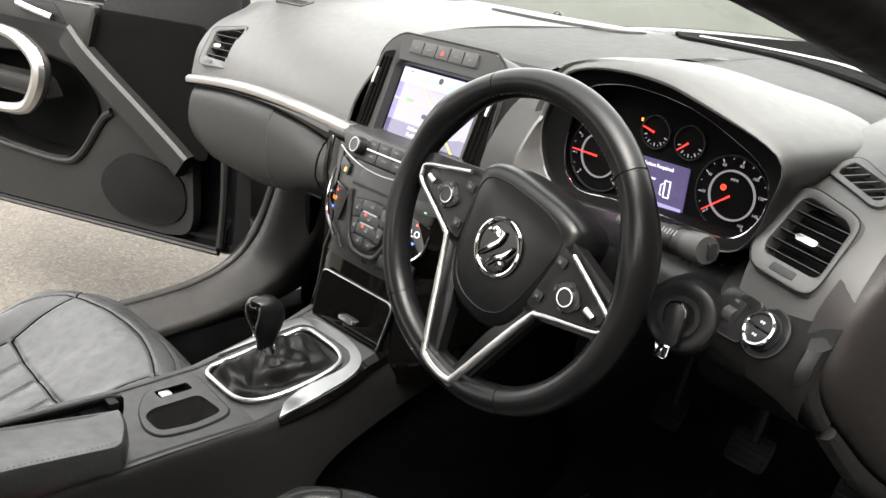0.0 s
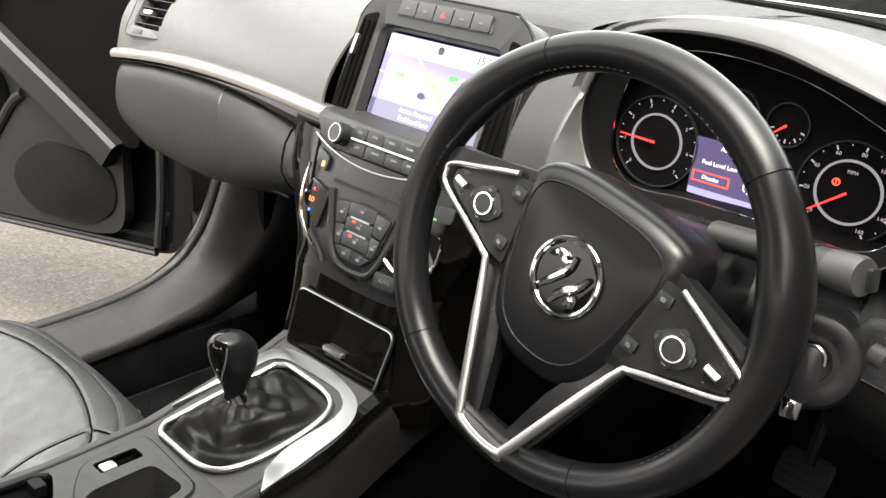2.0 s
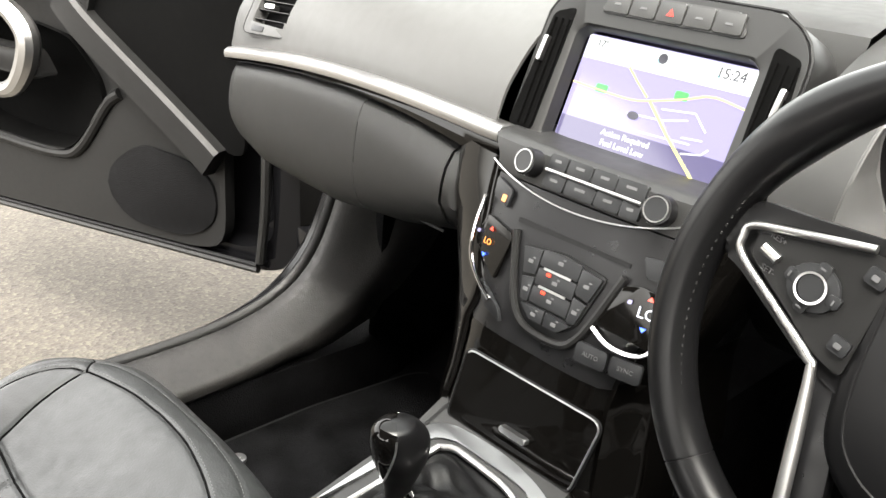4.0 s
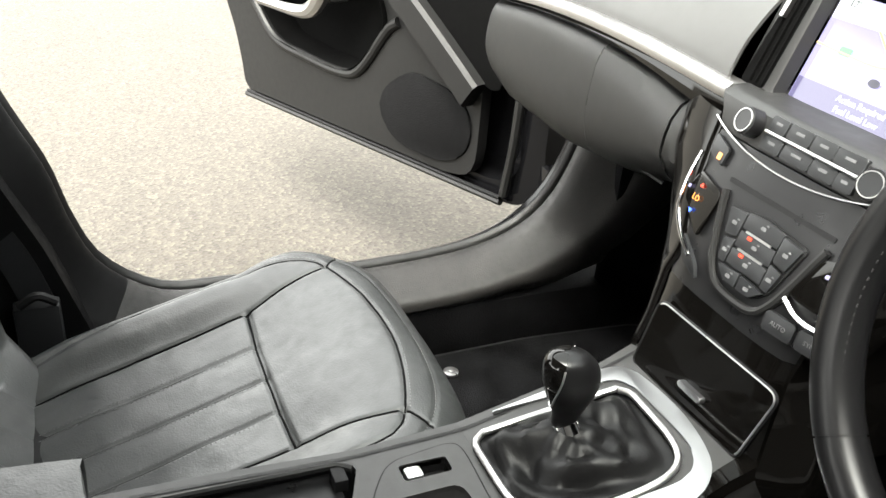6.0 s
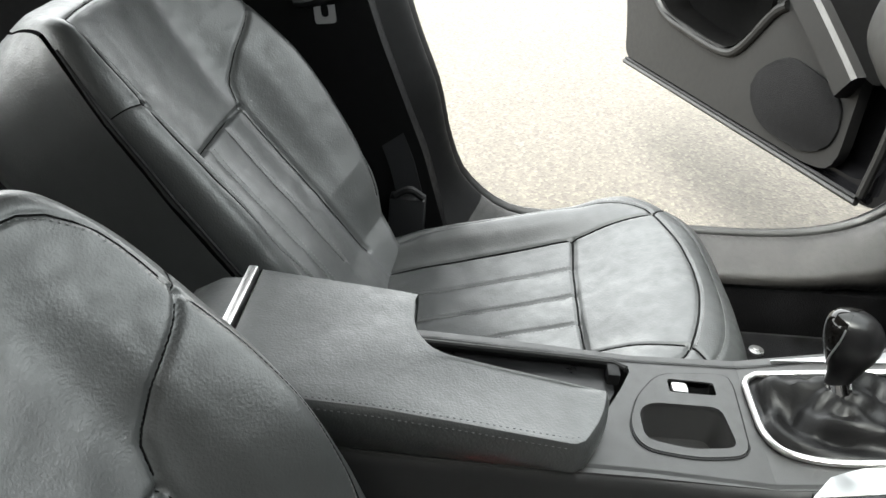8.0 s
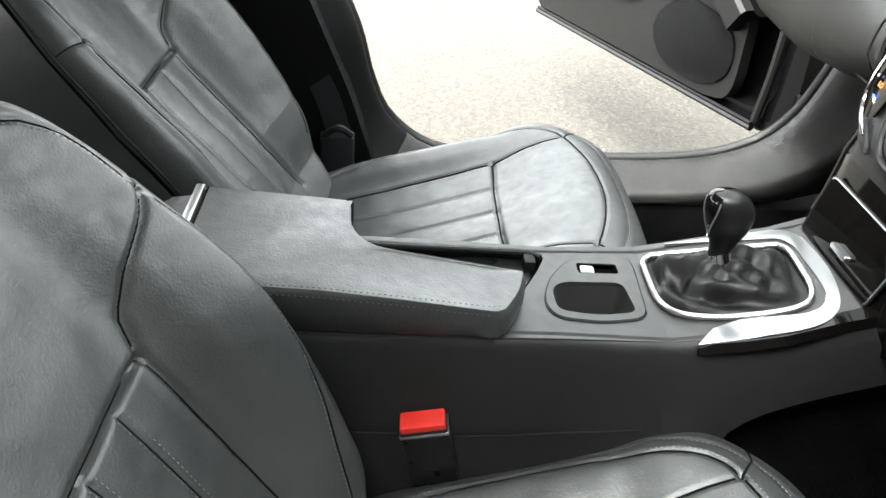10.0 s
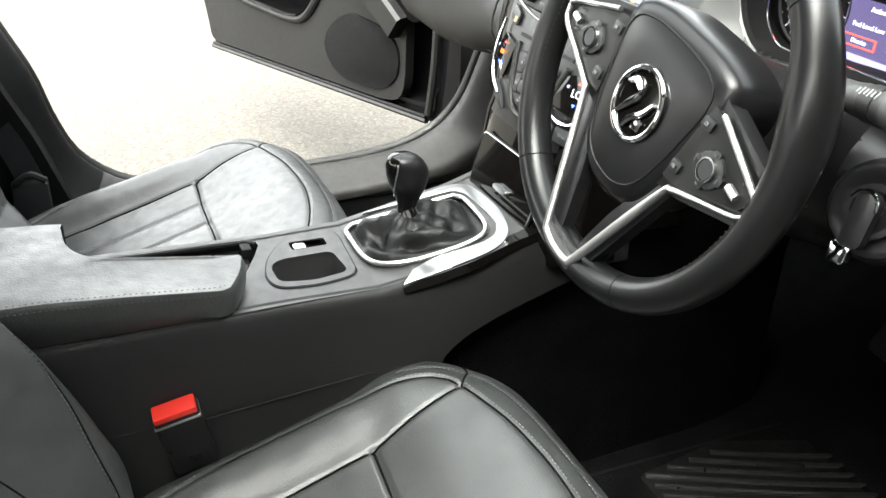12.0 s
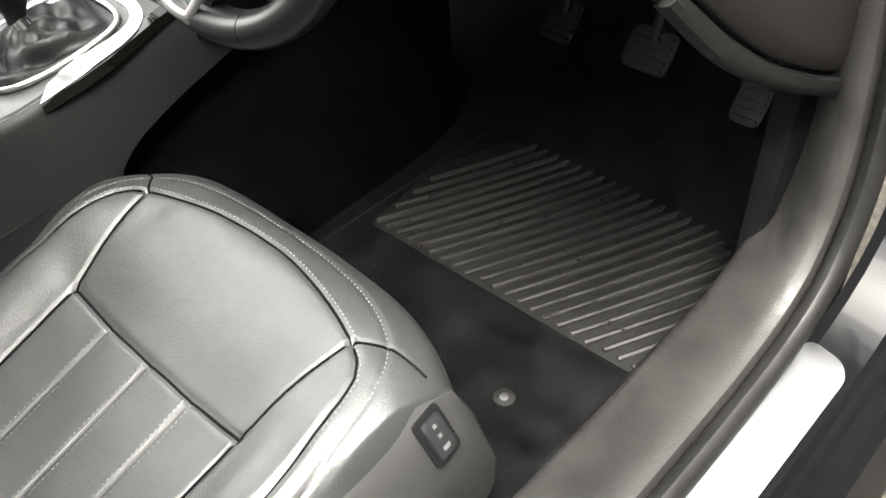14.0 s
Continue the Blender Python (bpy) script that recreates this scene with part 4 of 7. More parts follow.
def stack_section(z, grow=0.0, back=0.30, k=0.035):
    w, y = stack_w(z) + grow, stack_y(z) - grow
    half = [(w, back), (w, y + k * 1.4), (w - 0.006, y + k * 0.55), (w - 0.022, y + k * 0.16), (w * 0.6, y + 0.002), (w * 0.3, y)]
    inset = float(np.interp(z, [0.80, 0.835, 0.965, 0.99, 1.02], [0.0, 0.020, 0.022, 0.016, 0.0]))
    left = [(-a + inset * max(0.0, a / w - 0.3) / 0.7, b) for a, b in half[::-1]]
    return [(a, b, z) for a, b in half] + [(0, y, z)] + [(a, b, z) for a, b in left]


part("lower_body", loft([stack_section(z) for z in np.linspace(0.685, 0.815, 10)]), PIANO, stack, "gloss black lower stack panel")
part("heater_panel", loft([stack_section(z, 0.0005) for z in np.linspace(0.806, 0.95, 12)]), SMOOTH, stack, "dark heater panel")


def on_stack(x, z, out=0.0, tilt=None):
    """A plane on the stack's face at x, z, facing the cabin."""
    y = stack_y(z)
    w = stack_w(z)
    y += 0.035 * 0.16 * max(0, (abs(x) - w * 0.5) / (w * 0.5)) ** 2 * 1.5
    dy = (stack_y(z + 0.02) - stack_y(z - 0.02)) / 0.04
    nx = 0.22 * x / w
    n = Vector((nx, -1, dy)).normalized()
    p = Vector((x, y, z)) + n * out
    return frame_of(p, (1, nx, 0), n)


def key(name, pts, x, z, out, depth, mat, parent, r=0.003, bevel=0.0012, label=""):
    m = on_stack(x, z, out)
    return part(name, slab(rounded(pts, r), depth, m, bevel), mat, parent, label)


def rect(w, h):
    return [(-w / 2, -h / 2), (w / 2, -h / 2), (w / 2, h / 2), (-w / 2, h / 2)]


# radio panel with its bezel
bez = []
for x in np.linspace(-0.112, 0.128, 30):
    z = 0.941 + 0.0185 * ((x + 0.003) / 0.107) ** 2
    m = on_stack(x, z, 0.002)
    bez.append(m.translation)
part("chrome_line", tube(bez, 0.0010, 8), STEEL, stack, "thin chrome line below the radio")
radio = part("radio_panel", loft([[v for v in stack_section(z, 0.002 + 0.003 * math.sin(math.pi * (z - 0.952) / 0.044), back=0.178)] for z in np.linspace(0.952, 0.982, 8)] + [stack_section(z, -g, back=0.215) for z, g in ((0.9845, 0.0005), (0.9860, 0.003), (0.9868, 0.008), (0.9862, 0.03), (0.9850, 0.048))]), STACK, stack, "dark radio panel rolling up to the screen")
for x, kx in ((-0.058, -1), (0.089, 1)):
    m = on_stack(x, 0.9695, 0.006)
    knob = part("knob", disc(0.0136, 0.018, m @ pose(0, 0, 0.012), 32, 0.0015), SMOOTH, radio, "round radio knob")
    part("knob_ring", ring_plate(circ(0.0112, 32), circ(0.0103, 32), 0.003, m @ pose(0, 0, 0.0135)), SILVER, knob, "chrome knob ring")
    part("knob_face", disc(0.0103, 0.002, m @ pose(0, 0, 0.0127), 24), BUTTON, knob)
for row, z, ws in ((0, 0.9775, (0.022, 0.028, 0.026, 0.030)), (1, 0.9605, (0.026, 0.034, 0.027, 0.019))):
    x = -0.039
    for w in ws:
        key("radio_key", rect(w, 0.0140), x + w / 2, z, 0.0075, 0.005, BUTTON, radio, 0.002)
        key("key_mark", rect(w * 0.35, 0.0026), x + w / 2, z + 0.001, 0.0079, 0.0008, PRINT, radio, 0.0005, 0)
        x += w + 0.0012
line = [on_stack(x, 0.9690, 0.0088).translation for x in np.linspace(-0.038, 0.070, 14)]
part("silver_line", tube(line, 0.0016, 8), SILVER, radio, "thin silver line between the key rows")

# screen with its recessed surround
SN, SU = Vector((0, -0.94, 0.345)).normalized(), Vector((0, 0.345, 0.94)).normalized()
sm0 = frame_of((0.004, 0.2165, 1.0295), (1, 0, 0), SN)
outer = rounded([(-0.145, -0.062), (0.145, -0.062), (0.142, 0.078), (0.11, 0.105), (-0.11, 0.105), (-0.142, 0.078)], 0.02)
inner = rounded([(-0.098, -0.053), (0.098, -0.053), (0.098, 0.052), (0.088, 0.060), (-0.088, 0.060), (-0.098, 0.052)], 0.005)
mo = sm0 @ pose(0, 0, 0.020)
rings = [[mo @ Vector((x * 1.0, y, -0.06)) for x, y in outer], [mo @ Vector((x, y, -0.006)) for x, y in outer], [mo @ Vector((x * 0.985, y * 0.985, 0)) for x, y in outer],
         [mo @ Vector((x * 1.06, y * 1.06, 0)) for x, y in inner], [mo @ Vector((x * 1.03, y * 1.03, -0.002)) for x, y in inner], [mo @ Vector((x, y, -0.0165)) for x, y in inner]]
part("screen_surround", loft(rings, True, False), STACK, stack, "dark recessed screen surround")
screen = part("screen", slab(rounded(rect(0.190, 0.108), 0.002), 0.004, sm0 @ pose(0, 0.003, 0.003)), SCREEN_MAP, stack, "lit map screen")
P = sm0 @ pose(0, 0.003, 0.0036)


def patch(name, pts, mat, lift=0.0, label=""):
    return part(name, slab(pts, 0.0005, P @ pose(0, 0, lift)), mat, screen, label, smooth=False)


patch("status_bar", [(-0.094, 0.030), (0.094, 0.030), (0.094, 0.053), (-0.094, 0.053)], SCREEN_BAR, 0, "white status bar")
patch("status_patch", [(-0.050, 0.034), (-0.005, 0.034), (-0.005, 0.044), (-0.050, 0.044)], SCREEN_CYAN, 0.0003)
patch("status_patch", [(0.012, 0.032), (0.060, 0.032), (0.060, 0.042), (0.012, 0.042)], SCREEN_CYAN, 0.0003)
patch("message_bar", [(-0.094, -0.053), (0.094, -0.053), (0.094, -0.030), (-0.094, -0.030)], SCREEN_LOW, 0, "dark message bar")
lettering("clock_digits", "15:24", 0.0135, P @ pose(0.070, 0.044, 0.0004), DARK_PRINT, screen)
lettering("temperature", "17°", 0.010, P @ pose(-0.075, 0.046, 0.0004), DARK_PRINT, screen)
lettering("message", "Action Required", 0.0085, P @ pose(-0.012, -0.036, 0.0004), LAMP_WHITE, screen)
lettering("message", "Fuel Level Low", 0.0085, P @ pose(-0.012, -0.046, 0.0004), LAMP_WHITE, screen)
part("compass", disc(0.005, 0.0005, P @ pose(-0.003, 0.045, 0.0006), 16), DARK_PRINT, screen, "dark compass badge")


def road(pts, r, mat, lift=0.0005):
    q = [P @ Vector((x, y, lift)) for x, y in pts]
    part("map_road", tube(q, r, 4, flat=1.0), mat, screen)


road(spline([(-0.094, 0.004), (-0.06, 0.002), (-0.02, 0.001), (0.005, 0.006), (0.035, 0.014), (0.06, 0.022), (0.094, 0.018)], 20), 0.0011, ROAD_ORANGE)
road([(-0.035, 0.03), (-0.02, 0.018), (-0.005, 0.007)], 0.0013, ROAD_YELLOW)
road([(0.0, 0.004), (0.03, -0.022), (0.07, -0.053)], 0.0019, ROAD_YELLOW, 0.0008)
for pts in ([(-0.02, -0.012), (0.02, -0.010), (0.045, -0.004)], [(-0.06, -0.024), (0.0, -0.026), (0.055, -0.024)], [(0.015, 0.0), (0.05, 0.004), (0.066, -0.010)], [(0.02, -0.010), (0.026, -0.02)], [(0.05, -0.034), (0.07, -0.03), (0.075, -0.024)], [(0.045, -0.02), (0.066, -0.018)]):
    road(pts, 0.0008, ROAD_WHITE, 0.0003)
for x, y in ((-0.058, 0.004), (0.030, 0.016)):
    patch("road_sign", rounded([(x - 0.007, y - 0.004), (x + 0.007, y - 0.004), (x + 0.007, y + 0.004), (x - 0.007, y + 0.004)], 0.002), SIGN_GREEN, 0.001, "green road sign")
part("car_marker", disc(0.005, 0.0004, P @ pose(-0.012, -0.013, 0.0012) @ Matrix.Diagonal((1.3, 0.8, 1, 1)), 16), DARK_PRINT, screen, "grey car marker")

# button row above the screen
row = part("button_row", slab(rounded([(-0.080, -0.010), (0.080, -0.010), (0.070, 0.012), (-0.070, 0.012)], 0.008), 0.003, mo @ pose(0, 0.086, 0.0015), 0.001), DECK, stack, "row of small keys above the screen")
for i in range(5):
    x = -0.060 + 0.030 * i
    b = part("button", slab(rounded([(x - 0.0142, -0.0085), (x + 0.0142, -0.0085), (x + 0.0135, 0.0105), (x - 0.0135, 0.0105)], 0.002), 0.003, mo @ pose(0, 0.086, 0.0035), 0.001), DECK, row)
    if i == 2:
        part("hazard_mark", slab([(x - 0.004, -0.003), (x + 0.004, -0.003), (x, 0.004)], 0.0005, mo @ pose(0, 0.086, 0.004)), RED, b, "red triangle mark")
    else:
        part("mark", slab([(x - 0.004, -0.001), (x + 0.004, -0.001), (x + 0.003, 0.001), (x - 0.003, 0.001)], 0.0005, mo @ pose(0, 0.086, 0.004)), PRINT, b)
# tall vents beside the screen
for s in (-1, 1):
    vm = mo @ pose(s * 0.122, 0.006, 0.001)
    o = rounded([(-0.023, -0.06), (0.010, -0.06), (0.014, 0.070), (-0.012, 0.062)] if s < 0 else [(-0.010, -0.06), (0.023, -0.06), (0.012, 0.062), (-0.014, 0.070)], 0.006)
    v = part("tall_vent", slab(o, 0.004, vm, 0.001), NEAR_BLACK, stack, "tall black air vent beside the screen")
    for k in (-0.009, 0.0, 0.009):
        part("slat", slab([(k - 0.0012, -0.056), (k + 0.0012, -0.056), (k + 0.003, 0.056), (k + 0.001, 0.056)], 0.004, vm @ pose(0, 0, 0.0035)), NEAR_BLACK, v)
    part("tab", slab(rounded([(-0.0025, 0.010), (0.0025, 0.010), (0.004, 0.036), (-0.001, 0.036)], 0.0015), 0.006, vm @ pose(0.008 * s, 0, 0.007), 0.001), SILVER, v, "silver vent tab")
    part("thumb_wheel", slab(rounded(rect(0.012, 0.016), 0.002), 0.004, vm @ pose(s * -0.002, -0.068, 0.004), 0.001), SMOOTH, v)
part("stack_seam", tube(spline([mo @ Vector((x, y, -0.002)) for x, y in outer], 60, True), 0.0018, 6, True), MATT, stack, "dark seam round the stack")

# heater panel controls
key("disc_slot", rect(0.132, 0.0045), 0.012, 0.918, 0.0012, 0.003, MATT, stack, 0.001, 0, "narrow dark disc slot")
shield = [(-0.050, 0.028), (0.0, 0.034), (0.050, 0.028), (0.034, -0.024), (0.018, -0.038), (-0.018, -0.038), (-0.034, -0.024)]
hv = key("heater_keys", shield, 0.013, 0.874, 0.003, 0.006, MATT, stack, 0.006, 0.0015, "shield of heater keys")
HEATER_KEYS = ([(-0.047, 0.025), (-0.024, 0.028), (-0.024, 0.004), (-0.039, 0.001)], [(-0.0385, -0.001), (-0.024, 0.002), (-0.024, -0.022), (-0.033, -0.022)],
        [(-0.0225, 0.014), (-0.0225, 0.029), (0.0, 0.031), (0.0225, 0.029), (0.0225, 0.014)], [(-0.0225, -0.003), (-0.0225, 0.0125), (0.0225, 0.0125), (0.0225, -0.003)], [(-0.0225, -0.020), (-0.0225, -0.0045), (0.0225, -0.0045), (0.0225, -0.020)],
        [(0.024, 0.004), (0.024, 0.028), (0.047, 0.025), (0.039, 0.001)], [(0.024, -0.022), (0.024, 0.002), (0.0385, -0.001), (0.033, -0.022)],
        [(-0.031, -0.0235), (-0.001, -0.0215), (-0.001, -0.0355), (-0.017, -0.0355)], [(0.001, -0.0215), (0.031, -0.0235), (0.017, -0.0355), (0.001, -0.0355)])
for pts in HEATER_KEYS:
    mx, mz = sum(q[0] for q in pts) / len(pts), sum(q[1] for q in pts) / len(pts)
    if (pts[1][0] - pts[0][0]) * (pts[2][1] - pts[1][1]) - (pts[1][1] - pts[0][1]) * (pts[2][0] - pts[1][0]) < 0:
        pts = pts[::-1]
    b = key("heater_key", [(x - mx, z - mz) for x, z in pts], 0.013 + mx, 0.874 + mz, 0.0062, 0.004, BUTTON, hv, 0.0015)
    key("key_mark", rect(0.006, 0.0035), 0.013 + mx, 0.874 + mz - 0.0005, 0.0067, 0.0008, PRINT, b, 0.0012, 0)
    key("key_mark", rect(0.003, 0.0015), 0.016 + mx, 0.874 + mz + 0.0035, 0.0067, 0.0008, PRINT, b, 0.0005, 0)
ub = [on_stack(x, z, 0.002).translation for x, z in spline([(-0.052, 0.908), (-0.038, 0.868), (-0.026, 0.842), (-0.008, 0.828), (0.034, 0.828), (0.052, 0.842), (0.064, 0.868), (0.078, 0.908)], 40)]
part("shield_rim", tube(ub, 0.0042, 8), TRIM, stack, "smooth raised rim round the heater keys")
for z in (0.8872, 0.8703):
    key("silver_line", rect(0.032, 0.0022), 0.013, z, 0.0072, 0.001, SILVER, hv, 0.0005, 0, "silver key edge")
    key("red_lamp", rect(0.005, 0.003), 0.004, z - 0.004, 0.0072, 0.001, LAMP_RED, hv, 0.0008, 0, "lit red lamp")
for s in (-1, 1):
    x0 = 0.098 * s if s > 0 else -0.078
    d = key("temperature_display", [(-0.034, -0.020), (0.030, -0.026), (0.034, 0.018), (0.0, 0.026), (-0.020, 0.020)] if s > 0 else [(0.020, -0.028), (0.026, 0.022), (-0.018, 0.030), (-0.026, 0.0)], x0, 0.882, 0.002, 0.003, PIANO, stack, 0.006, 0.001, "gloss black temperature display")
    arc = [on_stack(x, z, 0.004).translation for x, z in (spline([(0.064, 0.858), (0.085, 0.849), (0.112, 0.850), (0.128, 0.868), (0.133, 0.89)], 16) if s > 0 else spline([(-0.104, 0.926), (-0.105, 0.892), (-0.100, 0.868), (-0.084, 0.852), (-0.058, 0.836)], 20))]
    part("silver_arc", tube(arc, 0.0023, 8), CHROME, stack, "chrome arc under the display")
    dm = on_stack(x0 + (0.010 if s > 0 else -0.004), 0.886, 0.0035)
    lettering("digits", "LO", 0.014 if s > 0 else 0.009, dm, LAMP_WHITE if s > 0 else LAMP_AMBER, d)
    part("blue_lamp", slab([(-0.003, -0.002), (0.003, -0.002), (0, -0.006)], 0.0006, dm @ pose(0, -0.010, 0)), LAMP_BLUE, d, "lit blue lamp")
    part("red_lamp", slab([(-0.003, 0.002), (0.003, 0.002), (0, 0.006)], 0.0006, dm @ pose(0, 0.010, 0)), LAMP_RED, d, "lit red lamp")
    part("seat_mark", slab(rounded([(-0.020, 0.004), (-0.016, 0.004), (-0.0155, 0.008), (-0.0195, 0.0075)], 0.001), 0.0006, dm), SCREEN_MAP, d)
for x, w, t in ((0.070, 0.032, "AUTO"), (0.104, 0.030, "SYNC")):
    b = key("heater_button", rect(w, 0.019), x, 0.833, 0.003, 0.004, BUTTON, stack, 0.004)
    lettering("key_text", t, 0.006, on_stack(x, 0.833, 0.0035), PRINT, b)
key("heater_button", [(-0.022, 0.014), (0.014, -0.006), (0.022, -0.018), (-0.010, -0.010)], -0.058, 0.838, 0.003, 0.004, BUTTON, stack, 0.005)
b = key("mode_button", [(-0.014, 0.012), (0.014, 0.004), (0.014, -0.014), (-0.010, -0.008)], -0.086, 0.936, 0.002, 0.003, BUTTON, stack, 0.003)
key("amber_lamp", rect(0.006, 0.007), -0.080, 0.930, 0.003, 0.001, LAMP_AMBER, b, 0.001, 0, "lit amber key lamp")
b = key("mode_button", [(-0.024, 0.006), (0.024, 0.010), (0.024, -0.008), (-0.016, -0.012)], 0.112, 0.925, 0.002, 0.003, BUTTON, stack, 0.004)
key("green_lamp", rect(0.005, 0.002), 0.114, 0.918, 0.003, 0.001, LAMP_GREEN, b, 0.0005, 0, "lit green key lamp")
# gloss storage lid
LID = rounded([(-0.082, 0.040), (0.088, 0.041), (0.072, -0.038), (-0.090, -0.040)], [0.012, 0.014, 0.008, 0.008], 6)
lid = key("storage_lid", LID, 0.012, 0.739, 0.003, 0.004, PIANO, stack, 0.0004, 0.001, "gloss black storage lid")
lidm = on_stack(0.012, 0.739, 0.0032)
part("lid_line", tube([lidm @ Vector((x, y, 0)) for x, y in LID[2:15]], 0.0011, 6), STEEL, lid, "thin bright lid edge")
part("lid_gap", tube([lidm @ Vector((x * 1.02, y * 1.03, -0.001)) for x, y in LID], 0.0014, 6, True), MATT, lid, "dark gap round the lid")
key("handle", rect(0.034, 0.0065), 0.012, 0.7235, 0.010, 0.009, ALUMINIUM, lid, 0.003, 0.0015, "small silver lid handle")
for s in (-1, 1):
    rings = []
    for z in np.linspace(0.655, 0.962, 40):
        inset = float(np.interp(z, [0.80, 0.835, 0.965, 0.99], [0.0, 0.020, 0.022, 0.016])) if s < 0 else 0.0
        xi, yi = stack_w(max(z, 0.69)) - inset - 0.012, stack_y(max(z, 0.69)) + 0.008
        xo = float(np.interp(z, [0.655, 0.735, 0.805, 0.868, 0.905, 0.945, 0.975], [0.152, 0.148, 0.152, 0.166, 0.184, 0.192, 0.188])) if s < 0 else stack_w(max(z, 0.69)) + 0.014
        yo = float(np.interp(z, [0.655, 0.735, 0.805, 0.868, 0.905, 0.945, 0.975], [0.118, 0.134, 0.138, 0.140, 0.148, 0.160, 0.166])) if s < 0 else stack_y(max(z, 0.69)) + 0.05
        edge = [(xi, yi + 0.004), (xi + 0.006, yi + 0.001), (xi * 0.6 + xo * 0.4, yi * 0.62 + yo * 0.38 - 0.003), (xi * 0.25 + xo * 0.75, yi * 0.25 + yo * 0.75 - 0.002), (xo - 0.002, yo), (xo, yo + 0.006), (xo, yo + 0.07)]
        rings.append([(s * a, b, z) for a, b in spline(edge, 18)])
    part("side_column", loft(rings, False, False), PIANO, stack, "gloss black lacquer column beside the controls", angle=60)
    if s < 0:
        part("column_edge", tube([r[15] for r in rings[:-4]], 0.003, 8), DECK, stack, "thin dull edge of the lacquer column")

# ---- centre console ----
console = thing("centre_console", (0, -0.2, 0.27), "dark plastic centre console with tray and brake switch", "centre console")
ZR = 0.664


def deck_z(y):
    return ZR + 0.175 * max(0.0, y + 0.135)


def plate_with_holes(outline, holes, z_of, thickness=0.006):
    bm = bmesh.new()
    edges = []
    for loop in [outline] + holes:
        vs = [bm.verts.new((x, y, 0)) for x, y in loop]
        for i in range(len(vs)):
            edges.append(bm.edges.new((vs[i], vs[(i + 1) % len(vs)])))
    bmesh.ops.triangle_fill(bm, edges=edges, use_beauty=True, use_dissolve=False)
    top = list(bm.verts)
    ret = bmesh.ops.extrude_face_region(bm, geom=list(bm.faces))
    low = [g for g in ret["geom"] if isinstance(g, bmesh.types.BMVert)]
    for v in top:
        v.co.z = z_of(v.co.y)
    for v in low:
        v.co.z = z_of(v.co.y) - thickness
    return bm


tray_hole = rounded([(0.006, -0.236), (0.004, -0.166), (0.060, -0.160), (0.068, -0.205), (0.060, -0.248), (0.02, -0.25)], 0.012)
switch_hole = rounded([(-0.034, -0.214), (-0.034, -0.166), (-0.014, -0.166), (-0.013, -0.214)], 0.004)
bin_hole = rounded([(-0.062, -0.50), (-0.058, -0.262), (-0.046, -0.250), (-0.016, -0.262), (0.062, -0.300), (0.02, -0.50)], 0.006)
rear = [(-0.078, -0.135), (-0.070, -0.25), (-0.078, -0.40), (-0.082, -0.72), (0.106, -0.72), (0.113, -0.45), (0.108, -0.25), (0.108, -0.135)]
part("rear_deck", plate_with_holes(rear, [tray_hole, switch_hole, bin_hole], lambda y: ZR), DECK, console, "dark plastic top of the console")
gear_hole = rounded([(-0.050, -0.1335), (0.060, -0.1335), (0.082, -0.085), (0.083, 0.0), (0.062, 0.034), (-0.044, 0.036)], [0.022, 0.04, 0.05, 0.045, 0.04, 0.022])
front = [(-0.078, -0.135), (0.108, -0.135), (0.114, 0.0), (0.104, 0.034), (0.098, 0.088), (-0.105, 0.088), (-0.090, 0.03)]
part("front_deck", plate_with_holes(front, [gear_hole], deck_z), DECK, console, "dark plastic top round the gear lever")
# walls of the hollows
bm = loft([[(x, y, ZR - 0.004) for x, y in tray_hole], [(0.036 + (x - 0.036) * 0.9, -0.205 + (y + 0.205) * 0.9, ZR - 0.026) for x, y in tray_hole], [(0.038 + (x - 0.038) * 0.82, -0.205 + (y + 0.205) * 0.82, ZR - 0.042) for x, y in tray_hole]], True, False)
tray = part("tray", bm, DECK, console, "shallow oddments tray")
part("tray_mat", slab([(0.036 + (x - 0.036) * 0.86, -0.205 + (y + 0.205) * 0.86) for x, y in tray_hole], 0.003, pose(0, 0, ZR - 0.0385)), RUBBER, tray, "rubber tray mat")
po = rounded([(-0.042, -0.222), (-0.052, -0.150), (-0.036, -0.145), (0.070, -0.150), (0.080, -0.20), (0.074, -0.252), (0.045, -0.262), (0.0, -0.250)], 0.018)
part("tray_panel_line", tube([(x, y, ZR + 0.0004) for x, y in spline(po, 90, True)], 0.0013, 5, True), MATT, console, "seam round the tray panel")
part("raised_panel", plate_with_holes([(x * 0.985, -0.2 + (y + 0.2) * 0.985) for x, y in po], [tray_hole, switch_hole], lambda y: ZR + 0.0022, 0.002), DECK, console, "raised panel round the tray")
bm = loft([[(x, y, ZR) for x, y in switch_hole], [(x, y, ZR - 0.016) for x, y in switch_hole]], True, False)
sw = part("switch_well", bm, MATT, console, "dark well of the parking brake switch")
part("switch_floor", slab(switch_hole, 0.002, pose(0, 0, ZR - 0.015)), MATT, sw)
part("brake_switch", block(-0.0315, -0.0160, -0.2105, -0.193, ZR - 0.010, ZR + 0.002, 0.004), STEEL, console, "silver parking brake switch")
part("bin_cover", slab([(-0.062, -0.50), (-0.056, -0.268), (-0.018, -0.268), (0.055, -0.302), (0.02, -0.50)], 0.004, pose(0, 0, ZR - 0.010)), SMOOTH, console, "sliding bin cover")
part("bin_edge", tube([(-0.057, -0.50, ZR + 0.001), (-0.053, -0.268, ZR + 0.001), (-0.044, -0.255, ZR + 0.001)], 0.004, 8), TRIM, console, "raised bin edge")
